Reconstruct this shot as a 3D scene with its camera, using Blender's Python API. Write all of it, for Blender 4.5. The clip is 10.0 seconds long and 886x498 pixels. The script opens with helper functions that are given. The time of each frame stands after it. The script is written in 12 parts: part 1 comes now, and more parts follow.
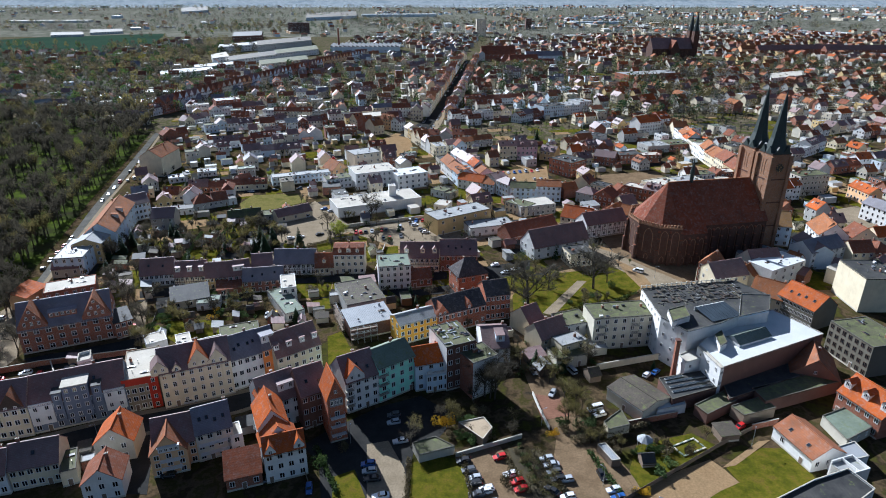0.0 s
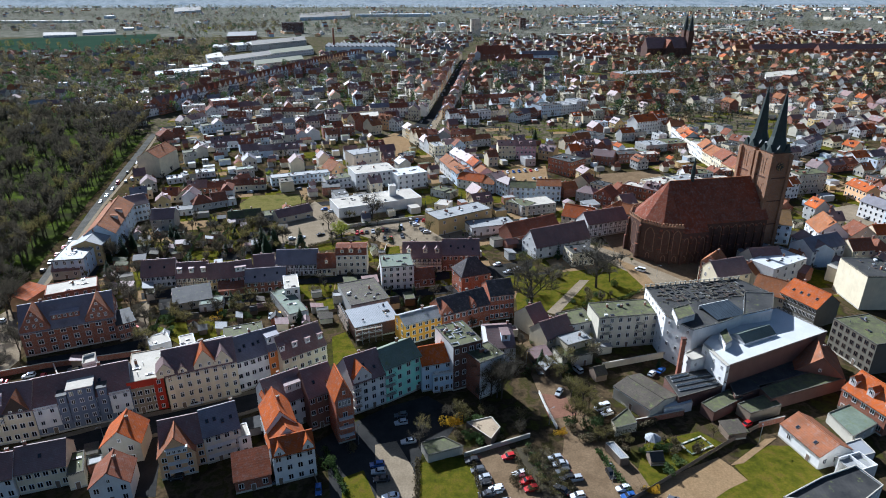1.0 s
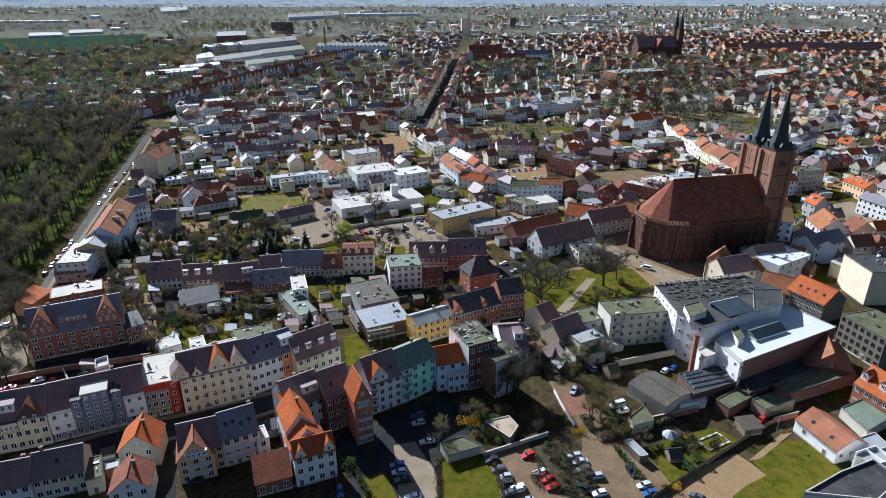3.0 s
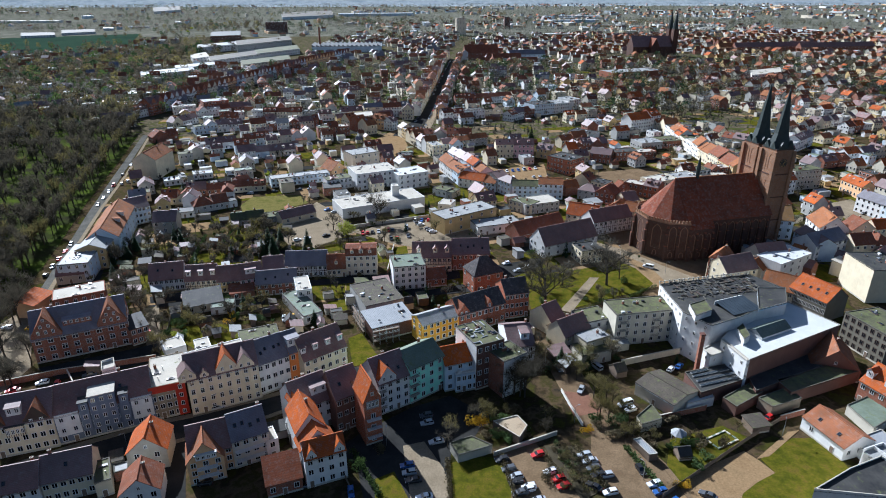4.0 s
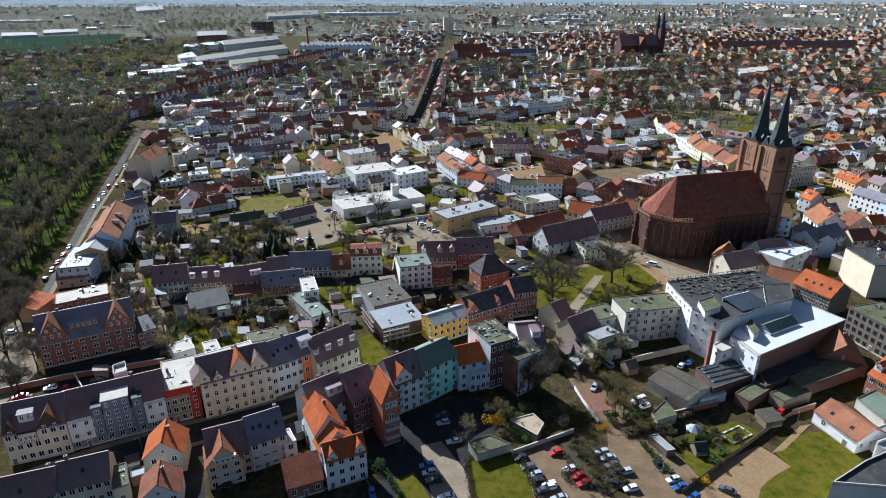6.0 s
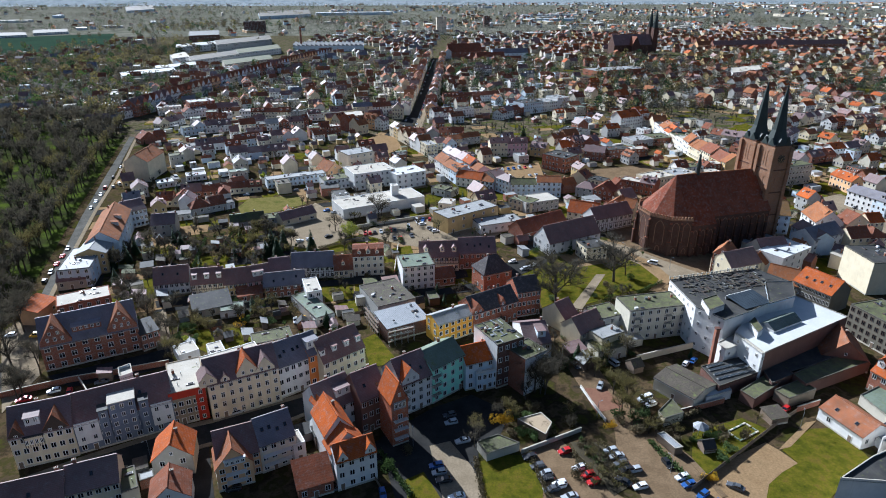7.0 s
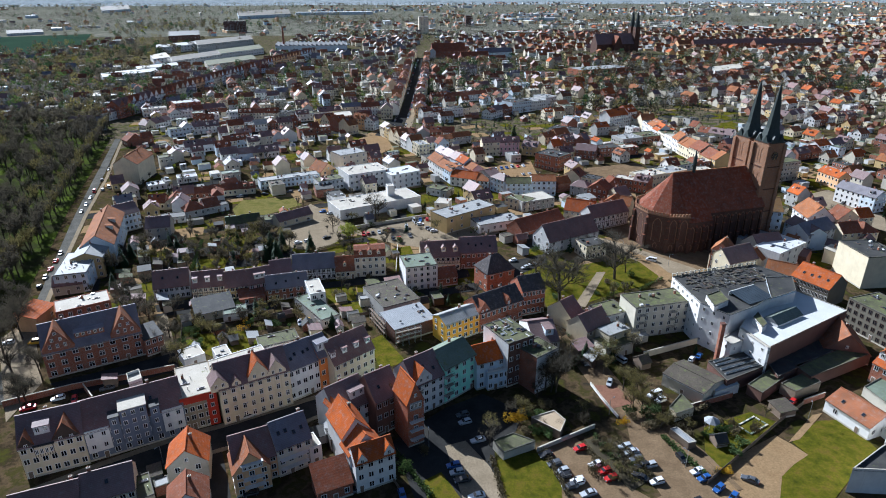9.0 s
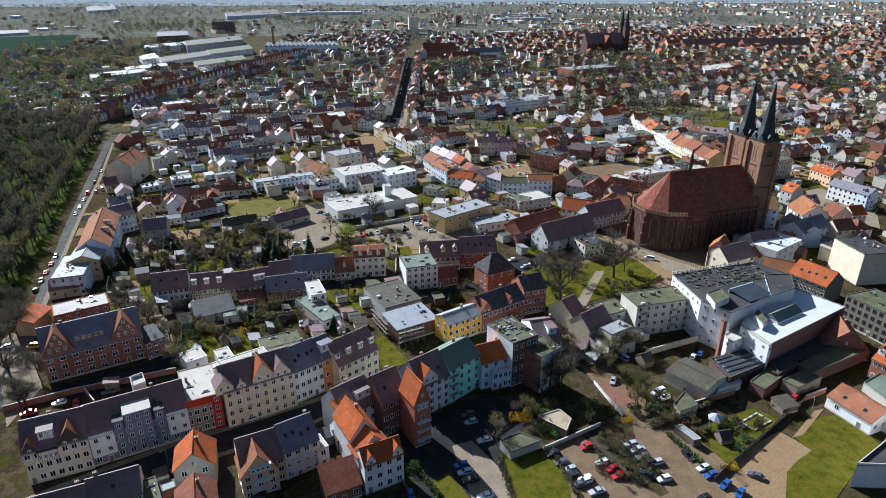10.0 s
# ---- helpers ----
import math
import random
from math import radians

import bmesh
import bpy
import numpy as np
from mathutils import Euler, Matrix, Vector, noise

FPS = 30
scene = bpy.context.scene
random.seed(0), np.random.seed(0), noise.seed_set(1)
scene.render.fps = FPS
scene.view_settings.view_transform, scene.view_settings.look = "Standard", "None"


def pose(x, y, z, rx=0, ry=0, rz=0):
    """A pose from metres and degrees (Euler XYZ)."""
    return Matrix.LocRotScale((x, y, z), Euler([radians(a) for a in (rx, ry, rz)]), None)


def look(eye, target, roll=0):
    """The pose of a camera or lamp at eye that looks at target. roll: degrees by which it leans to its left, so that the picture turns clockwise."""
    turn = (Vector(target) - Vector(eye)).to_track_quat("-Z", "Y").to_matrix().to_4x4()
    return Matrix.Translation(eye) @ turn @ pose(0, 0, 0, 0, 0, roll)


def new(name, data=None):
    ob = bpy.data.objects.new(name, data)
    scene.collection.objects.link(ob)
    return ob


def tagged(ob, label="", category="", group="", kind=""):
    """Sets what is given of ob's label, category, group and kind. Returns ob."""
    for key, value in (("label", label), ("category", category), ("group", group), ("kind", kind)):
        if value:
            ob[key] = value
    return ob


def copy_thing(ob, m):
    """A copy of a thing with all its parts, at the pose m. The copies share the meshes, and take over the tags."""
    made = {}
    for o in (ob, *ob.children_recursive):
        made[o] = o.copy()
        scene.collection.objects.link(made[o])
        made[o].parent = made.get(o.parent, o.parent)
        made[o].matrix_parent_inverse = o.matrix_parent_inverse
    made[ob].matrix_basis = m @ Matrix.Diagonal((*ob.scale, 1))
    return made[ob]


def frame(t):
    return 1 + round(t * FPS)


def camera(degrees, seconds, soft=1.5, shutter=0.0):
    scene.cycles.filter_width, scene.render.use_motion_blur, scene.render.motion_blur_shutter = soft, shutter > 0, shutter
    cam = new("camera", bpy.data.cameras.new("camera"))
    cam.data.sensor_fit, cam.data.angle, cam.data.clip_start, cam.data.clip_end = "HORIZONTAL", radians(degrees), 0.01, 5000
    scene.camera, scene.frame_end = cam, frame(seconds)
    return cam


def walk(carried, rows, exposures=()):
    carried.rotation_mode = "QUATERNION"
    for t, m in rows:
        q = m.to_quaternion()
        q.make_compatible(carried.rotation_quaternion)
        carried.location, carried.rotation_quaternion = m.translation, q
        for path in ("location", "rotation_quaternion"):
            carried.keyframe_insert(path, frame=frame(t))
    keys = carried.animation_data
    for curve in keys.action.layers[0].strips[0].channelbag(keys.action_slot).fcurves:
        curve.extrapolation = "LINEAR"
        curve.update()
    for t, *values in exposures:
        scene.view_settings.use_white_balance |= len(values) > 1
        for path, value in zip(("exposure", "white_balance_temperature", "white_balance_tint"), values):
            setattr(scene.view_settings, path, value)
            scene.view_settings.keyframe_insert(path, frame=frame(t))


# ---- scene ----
cam = camera(71.5, 10.0, soft=1.0)
METRES, EYE, TILT, LEAN, TURN = 42.5, 122.0, -23.0, 0.0, 0.0
ROWS = [
    (0.0, 0.0, 0.0, 0.0, 0.0, 0.0, -0.0),
    (0.5, -0.0435, 0.0018, 0.0006, -0.27, -0.0, 0.14),
    (1.0, -0.0888, 0.0037, 0.0009, -0.53, -0.02, 0.27),
    (1.5, -0.135, 0.0054, 0.0019, -0.78, -0.03, 0.39),
    (2.0, -0.1821, 0.0069, 0.0026, -1.03, -0.05, 0.52),
    (2.5, -0.2302, 0.0088, 0.0034, -1.27, -0.07, 0.63),
    (4.0, -0.377, 0.0168, 0.0054, -2.08, -0.1, 0.97),
    (4.5, -0.4266, 0.0193, 0.0066, -2.38, -0.12, 1.1),
    (5.0, -0.4767, 0.022, 0.0081, -2.7, -0.15, 1.23),
    (5.5, -0.5273, 0.025, 0.0097, -3.02, -0.17, 1.36),
    (7.0, -0.6803, 0.0345, 0.0156, -4.04, -0.24, 1.8),
    (7.5, -0.7326, 0.0383, 0.0181, -4.43, -0.26, 1.96),
    (8.0, -0.7856, 0.0427, 0.0207, -4.84, -0.28, 2.12),
    (8.5, -0.8395, 0.0478, 0.023, -5.29, -0.31, 2.31),
    (9.0, -0.8928, 0.0532, 0.026, -5.75, -0.34, 2.51),
    (9.5, -0.9456, 0.059, 0.0289, -6.22, -0.36, 2.71),
    (10.0, -0.9969, 0.065, 0.0323, -6.69, -0.39, 2.92),
]
walk(cam, [(t, pose(0, 0, EYE, TILT, LEAN, TURN) @ pose(METRES * x, METRES * y, METRES * z, 90 + pitch, roll, yaw)) for t, x, y, z, yaw, pitch, roll in ROWS],
     exposures=[(0.0, 0.46, 5120, 10), (10.0, 0.46, 5120, 10)])

# ---- world and sun ----
SUN_ELEVATION, SUN_AZIMUTH = 31.5, -34.0      # degrees; azimuth clockwise from +y
world = bpy.data.worlds.new("sky")
scene.world = world
world.use_nodes = True
wn = world.node_tree
sky = wn.nodes.new("ShaderNodeTexSky")
sky.sky_type, sky.sun_disc = "NISHITA", False
sky.sun_elevation, sky.sun_rotation = radians(SUN_ELEVATION), radians(SUN_AZIMUTH)
sky.dust_density, sky.air_density = 1.5, 1.0
wn.nodes["Background"].inputs["Strength"].default_value = 0.052
wn.links.new(sky.outputs[0], wn.nodes["Background"].inputs["Color"])
sun = new("sun", bpy.data.lights.new("sun", "SUN"))
sun.data.energy, sun.data.angle, sun.data.color = 7.4, radians(0.55), (1.0, 0.935, 0.83)
_az, _el = radians(SUN_AZIMUTH), radians(SUN_ELEVATION)
sun.matrix_world = look(Vector((math.sin(_az) * math.cos(_el), math.cos(_az) * math.cos(_el), math.sin(_el))) * 900, (0, 0, 0))

# ---- materials ----
MATS = {}


def shader(name, rough=0.8, metal=0.0, spec=0.5):
    m = bpy.data.materials.new(name)
    m.use_nodes = True
    b = m.node_tree.nodes["Principled BSDF"]
    b.inputs["Roughness"].default_value = rough
    b.inputs["Metallic"].default_value = metal
    b.inputs["Specular IOR Level"].default_value = spec
    return m, m.node_tree, b


def coords(nt, which="Object"):
    return nt.nodes.new("ShaderNodeTexCoord").outputs[which]


def noise_tex(nt, scale, detail=4.0, rough=0.6, vec=None):
    n = nt.nodes.new("ShaderNodeTexNoise")
    n.inputs["Scale"].default_value, n.inputs["Detail"].default_value, n.inputs["Roughness"].default_value = scale, detail, rough
    nt.links.new(vec if vec is not None else coords(nt), n.inputs["Vector"])
    return n.outputs["Fac"]


def mixed(nt, fac, a, b, mode="MIX"):
    n = nt.nodes.new("ShaderNodeMix")
    n.data_type, n.blend_type = "RGBA", mode
    for sock, v in ((n.inputs[0], fac), (n.inputs[6], a), (n.inputs[7], b)):
        if isinstance(v, bpy.types.NodeSocket):
            nt.links.new(v, sock)
        else:
            sock.default_value = v if isinstance(v, float) else (*v, 1.0)
    return n.outputs[2]


def ramp(nt, fac, lo, hi):
    n = nt.nodes.new("ShaderNodeMapRange")
    n.inputs["From Min"].default_value, n.inputs["From Max"].default_value = lo, hi
    nt.links.new(fac, n.inputs["Value"])
    return n.outputs["Result"]


def bump(nt, b, height, strength, dist):
    n = nt.nodes.new("ShaderNodeBump")
    n.inputs["Strength"].default_value, n.inputs["Distance"].default_value = strength, dist
    nt.links.new(height, n.inputs["Height"])
    nt.links.new(n.outputs["Normal"], b.inputs["Normal"])


def obj_random(nt):
    return nt.nodes.new("ShaderNodeObjectInfo").outputs["Random"]


def tint(c, k):
    return tuple(max(0.0, min(1.0, v * k)) for v in c)


def mat_plaster(name, c, stain=0.22, rough=0.9):
    m, nt, b = shader(name, rough, 0, 0.25)
    big = ramp(nt, noise_tex(nt, 0.28, 5), 0.38, 0.72)
    fine = ramp(nt, noise_tex(nt, 3.5, 4), 0.3, 0.7)
    sc = nt.nodes.new("ShaderNodeMapping")
    sc.inputs["Scale"].default_value = (1.6, 1.6, 0.12)
    nt.links.new(coords(nt), sc.inputs["Vector"])
    streak = ramp(nt, noise_tex(nt, 1.0, 4, 0.6, sc.outputs[0]), 0.56, 0.86)
    col = mixed(nt, big, c, tint(c, 1 - stain))
    col = mixed(nt, fine, col, mixed(nt, 0.5, col, tint(c, 0.8)))
    col = mixed(nt, streak, col, tint((c[0] * 0.72, c[1] * 0.7, c[2] * 0.66), 1.0))
    nt.links.new(col, b.inputs["Base Color"])
    bump(nt, b, noise_tex(nt, 9, 3), 0.25, 0.03)
    return m


def mat_brick(name, c, mortar=(0.36, 0.31, 0.26), scale=1.0):
    m, nt, b = shader(name, 0.88, 0, 0.25)
    br = nt.nodes.new("ShaderNodeTexBrick")
    br.inputs["Scale"].default_value = scale
    br.inputs["Brick Width"].default_value, br.inputs["Row Height"].default_value = 0.26, 0.085
    br.inputs["Mortar Size"].default_value = 0.011
    br.inputs["Color1"].default_value, br.inputs["Color2"].default_value = (*tint(c, 1.25), 1), (*tint(c, 0.7), 1)
    br.inputs["Mortar"].default_value = (*mortar, 1)
    geo = nt.nodes.new("ShaderNodeNewGeometry")
    tc = nt.nodes.new("ShaderNodeTexCoord")
    sep = nt.nodes.new("ShaderNodeSeparateXYZ")
    nt.links.new(tc.outputs["Object"], sep.inputs[0])
    add = nt.nodes.new("ShaderNodeMath")
    nt.links.new(sep.outputs["X"], add.inputs[0])
    nt.links.new(sep.outputs["Y"], add.inputs[1])
    comb = nt.nodes.new("ShaderNodeCombineXYZ")
    nt.links.new(add.outputs[0], comb.inputs["X"])
    nt.links.new(sep.outputs["Z"], comb.inputs["Y"])
    nt.links.new(comb.outputs[0], br.inputs["Vector"])
    big = ramp(nt, noise_tex(nt, 0.22, 5), 0.35, 0.7)
    mid = ramp(nt, noise_tex(nt, 1.3, 5), 0.3, 0.75)
    col = mixed(nt, mid, br.outputs["Color"], mixed(nt, 0.6, br.outputs["Color"], tint(c, 0.55)))
    col = mixed(nt, big, col, mixed(nt, 0.45, col, tint((c[0], c[1] * 0.85, c[2] * 0.8), 0.5)))
    nt.links.new(col, b.inputs["Base Color"])
    bump(nt, b, br.outputs["Fac"], 0.3, -0.02)
    return m


def mat_tiles(name, c, rough=0.72, var=0.5, island=0.55, spec=0.22):
    """Clay or concrete roof tiles: courses down the slope, weathering, moss spots, a tone for each roof."""
    m, nt, b = shader(name, rough, 0, spec)
    tc = coords(nt)
    w = nt.nodes.new("ShaderNodeTexWave")
    w.bands_direction = "Z"
    w.inputs["Scale"].default_value, w.inputs["Distortion"].default_value = 1.05, 0.9
    w.inputs["Detail"].default_value, w.inputs["Detail Scale"].default_value = 3.0, 2.0
    nt.links.new(tc, w.inputs["Vector"])
    big = ramp(nt, noise_tex(nt, 0.2, 6, 0.65), 0.32, 0.7)
    fine = ramp(nt, noise_tex(nt, 4.5, 3, 0.7), 0.3, 0.7)
    spots = ramp(nt, noise_tex(nt, 0.9, 7, 0.8), 0.5, 0.7)
    lichen = ramp(nt, noise_tex(nt, 0.8, 8, 0.78), 0.5, 0.68)
    lo, hi = tint(c, 1 - var), tint(c, 1 + var * 0.55)
    col = mixed(nt, big, hi, lo)
    col = mixed(nt, fine, col, mixed(nt, 0.7, col, tint(c, 0.45)))
    col = mixed(nt, spots, col, mixed(nt, 0.5, col, (0.13, 0.105, 0.07)))
    col = mixed(nt, lichen, col, mixed(nt, 0.38, col, (0.42, 0.38, 0.35)))
    wr = nt.nodes.new("ShaderNodeMapRange")
    wr.inputs["To Min"].default_value, wr.inputs["To Max"].default_value = 0.0, 0.24
    nt.links.new(w.outputs["Fac"], wr.inputs["Value"])
    col = mixed(nt, wr.outputs[0], col, mixed(nt, 0.75, col, (0.01, 0.01, 0.01)))
    r = nt.nodes.new("ShaderNodeMapRange")
    r.inputs["To Min"].default_value, r.inputs["To Max"].default_value = 0.0, 0.4
    nt.links.new(obj_random(nt), r.inputs["Value"])
    col = mixed(nt, r.outputs[0], col, mixed(nt, 0.4, col, (0.17, 0.115, 0.08)))
    isl = nt.nodes.new("ShaderNodeNewGeometry").outputs["Random Per Island"]
    r2 = nt.nodes.new("ShaderNodeMapRange")
    r2.inputs["To Min"].default_value, r2.inputs["To Max"].default_value = 0.0, island
    nt.links.new(isl, r2.inputs["Value"])
    col = mixed(nt, r2.outputs[0], col, mixed(nt, 0.6, col, tint(c, 0.3)))
    nt.links.new(col, b.inputs["Base Color"])
    bump(nt, b, w.outputs["Fac"], 0.2, 0.03)
    return m


def mat_flat(name, c, c2, rough=0.75, moss=0.0, seam=0.0):
    """Flat roofing felt, sheet or gravel with puddle marks and moss."""
    m, nt, b = shader(name, rough, 0, 0.2)
    big = ramp(nt, noise_tex(nt, 0.16, 7, 0.65), 0.35, 0.68)
    fine = ramp(nt, noise_tex(nt, 2.6, 5, 0.7), 0.35, 0.7)
    col = mixed(nt, big, c, c2)
    col = mixed(nt, fine, col, mixed(nt, 0.5, col, tint(c2, 0.75)))
    if moss:
        sp = ramp(nt, noise_tex(nt, 0.55, 8, 0.72), 0.62 - moss * 0.25, 0.72 - moss * 0.1)
        col = mixed(nt, sp, col, (0.13, 0.15, 0.05))
    if seam:
        w = nt.nodes.new("ShaderNodeTexWave")
        w.bands_direction, w.wave_profile = "X", "SAW"
        w.inputs["Scale"].default_value = seam
        nt.links.new(coords(nt), w.inputs["Vector"])
        col = mixed(nt, ramp(nt, w.outputs["Fac"], 0.86, 0.95), col, tint(c2, 0.55))
    nt.links.new(col, b.inputs["Base Color"])
    bump(nt, b, noise_tex(nt, 5, 4), 0.3, 0.04)
    return m


def mat_ground(name, stops, scale=0.05, fine_scale=1.2, rough=0.95, bump_d=0.06, detail=8):
    """Earth, grass or paving: colours over a wide noise, broken by a fine one."""
    m, nt, b = shader(name, rough, 0, 0.0)
    vec = coords(nt)
    f = noise_tex(nt, scale, detail, 0.62, vec)
    cr = nt.nodes.new("ShaderNodeValToRGB")
    els = cr.color_ramp.elements
    els[0].position, els[0].color = stops[0][0], (*stops[0][1], 1)
    els[1].position, els[1].color = stops[-1][0], (*stops[-1][1], 1)
    for p, c in stops[1:-1]:
        e = els.new(p)
        e.color = (*c, 1)
    nt.links.new(f, cr.inputs["Fac"])
    fine = ramp(nt, noise_tex(nt, fine_scale, 6, 0.7, vec), 0.3, 0.72)
    col = mixed(nt, fine, cr.outputs[0], mixed(nt, 0.5, cr.outputs[0], (0.02, 0.02, 0.015)))
    nt.links.new(col, b.inputs["Base Color"])
    bump(nt, b, noise_tex(nt, fine_scale * 2, 4, 0.7, vec), 0.4, bump_d)
    return m


def mat_plain(name, c, rough=0.6, metal=0.0, var=0.25, scale=2.0, spec=0.5):
    m, nt, b = shader(name, rough, metal, spec)
    f = ramp(nt, noise_tex(nt, scale, 5, 0.65), 0.3, 0.7)
    nt.links.new(mixed(nt, f, c, tint(c, 1 - var)), b.inputs["Base Color"])
    return m


def mat_paint(name, c):
    m, nt, b = shader(name, 0.4, 0.1, 0.4)
    b.inputs["Coat Weight"].default_value = 0.25
    f = ramp(nt, noise_tex(nt, 3.0, 4), 0.35, 0.75)
    nt.links.new(mixed(nt, f, c, tint(c, 0.82)), b.inputs["Base Color"])
    return m


def mat_leaf(name, c, c2, trans=0.38):
    m, nt, b = shader(name, 0.75, 0, 0.2)
    geo = nt.nodes.new("ShaderNodeNewGeometry")
    col = mixed(nt, geo.outputs["Random Per Island"], c, c2)
    col = mixed(nt, obj_random(nt), col, mixed(nt, 0.35, col, tint(c2, 0.6)))
    nt.links.new(col, b.inputs["Base Color"])
    tr, mx = nt.nodes.new("ShaderNodeBsdfTranslucent"), nt.nodes.new("ShaderNodeMixShader")
    nt.links.new(col, tr.inputs["Color"])
    mx.inputs["Fac"].default_value = trans
    nt.links.new(b.outputs[0], mx.inputs[1])
    nt.links.new(tr.outputs[0], mx.inputs[2])
    nt.links.new(mx.outputs[0], nt.nodes["Material Output"].inputs["Surface"])
    return m


def mat_glass(name, c, rough=0.08):
    m, nt, b = shader(name, rough, 0.0, 0.8)
    r = nt.nodes.new("ShaderNodeMapRange")
    nt.links.new(obj_random(nt), r.inputs["Value"])
    nt.links.new(mixed(nt, r.outputs[0], c, tint(c, 2.2)), b.inputs["Base Color"])
    return m


WALL_COLOURS = {
    "cream": (0.74, 0.645, 0.45), "white": (0.78, 0.765, 0.73), "bluegrey": (0.19, 0.22, 0.28), "taupe": (0.32, 0.26, 0.18),
    "red": (0.50, 0.05, 0.025), "orange": (0.80, 0.28, 0.07), "yellow": (0.85, 0.43, 0.05), "mint": (0.46, 0.88, 0.68), "soot": (0.17, 0.155, 0.12),
    "beige": (0.66, 0.61, 0.48), "grey": (0.44, 0.43, 0.40), "lightblue": (0.66, 0.74, 0.80), "pink": (0.68, 0.44, 0.44),
    "ochre": (0.60, 0.44, 0.20), "sand": (0.74, 0.65, 0.50), "brown": (0.20, 0.11, 0.08), "peach": (0.80, 0.50, 0.26), "stone": (0.52, 0.48, 0.39),
}
for k, c in WALL_COLOURS.items():
    MATS[k] = mat_plaster("plaster_" + k, c)
for k, c in {"brick": (0.33, 0.115, 0.06), "redbrick": (0.44, 0.125, 0.05), "darkbrick": (0.16, 0.075, 0.055), "churchbrick": (0.115, 0.052, 0.034), "towerbrick": (0.33, 0.165, 0.08)}.items():
    MATS[k] = mat_brick("bricks_" + k, c, tint((0.36, 0.31, 0.26), min(1.0, c[0] * 2.6)))
for k, c in {"t_orange": (0.68, 0.15, 0.02), "t_red": (0.36, 0.115, 0.055), "t_brown": (0.36, 0.19, 0.165), "t_dark": (0.33, 0.205, 0.195),
             "t_slate": (0.29, 0.275, 0.315), "t_salmon": (0.50, 0.18, 0.06), "t_black": (0.105, 0.10, 0.105), "t_church": (0.30, 0.072, 0.03), "t_ochre": (0.42, 0.24, 0.09), "t_rust": (0.46, 0.17, 0.075)}.items():
    MATS[k] = mat_tiles("tiles_" + k[2:], tint(c, 0.85), 0.62 if k in ("t_dark", "t_slate", "t_brown") else 0.85, spec=0.4 if k in ("t_dark", "t_slate", "t_brown") else 0.1, island=0.0 if k == "t_church" else 0.35)
MATS["f_white"] = mat_flat("sheet_roof_white", (0.52, 0.48, 0.40), (0.40, 0.36, 0.295), 0.85, 0.06)
MATS["f_grey"] = mat_flat("felt_roof_grey", (0.36, 0.36, 0.35), (0.22, 0.22, 0.21), 0.65, 0.15)
MATS["f_tar"] = mat_flat("tar_roof", (0.018, 0.019, 0.021), (0.075, 0.072, 0.066), 0.7, 0.15, 0.35)
MATS["f_moss"] = mat_flat("mossy_felt_roof", (0.13, 0.125, 0.07), (0.06, 0.062, 0.034), 0.85, 0.55)
MATS["f_green"] = mat_flat("green_felt_roof", (0.192, 0.232, 0.176), (0.12, 0.144, 0.104), 0.75, 0.3)
MATS["f_blue"] = mat_flat("pale_membrane_roof", (0.62, 0.62, 0.60), (0.52, 0.53, 0.52), 0.6)
MATS["f_zinc"] = mat_flat("zinc_sheet_roof", (0.34, 0.35, 0.36), (0.26, 0.27, 0.28), 0.6, 0.0, 0.5)
MATS["f_corr"] = mat_flat("corrugated_roof", (0.12, 0.10, 0.075), (0.06, 0.05, 0.038), 0.8, 0.3, 1.0)
MATS["f_slateglass"] = mat_flat("dark_roof_glazing", (0.06, 0.075, 0.09), (0.04, 0.05, 0.06), 0.2)
MATS["frame"] = mat_plain("window_frame_white", (0.78, 0.76, 0.72), 0.5, 0, 0.12)
MATS["frame_dark"] = mat_plain("window_frame_dark", (0.10, 0.07, 0.05), 0.5, 0, 0.2)
MATS["glass"] = mat_glass("window_glass", (0.010, 0.012, 0.016))
MATS["trim"] = mat_plain("white_trim", (0.72, 0.70, 0.66), 0.6, 0, 0.2)
MATS["metal"] = mat_plain("galvanised_metal", (0.45, 0.46, 0.47), 0.4, 0.7, 0.3)
MATS["darkmetal"] = mat_plain("dark_metal", (0.06, 0.06, 0.065), 0.45, 0.6, 0.3)
MATS["timber"] = mat_plain("dark_timber", (0.075, 0.05, 0.035), 0.8, 0, 0.4, 6)
MATS["wood"] = mat_plain("weathered_wood", (0.22, 0.16, 0.11), 0.85, 0, 0.4, 4)
MATS["copper"] = mat_flat("dark_copper_sheet", (0.05, 0.066, 0.06), (0.032, 0.04, 0.038), 0.5, 0.0, 0.0)
MATS["earth"] = mat_ground("ground_earth", [(0.30, (0.030, 0.030, 0.007)), (0.40, (0.058, 0.056, 0.010)), (0.46, (0.036, 0.026, 0.014)), (0.52, (0.10, 0.068, 0.036)), (0.57, (0.046, 0.042, 0.011)), (0.63, (0.078, 0.054, 0.030)), (0.70, (0.024, 0.022, 0.017))], 0.085, 0.9)
# Farthest fields: colour paled and greyed in place of haze.
MATS["plain"] = mat_ground("far_fields_haze_pale", [(0.3, (0.10, 0.105, 0.075)), (0.42, (0.17, 0.165, 0.125)), (0.5, (0.12, 0.12, 0.09)), (0.56, (0.23, 0.22, 0.175)), (0.7, (0.14, 0.145, 0.11))], 0.02, 0.2)
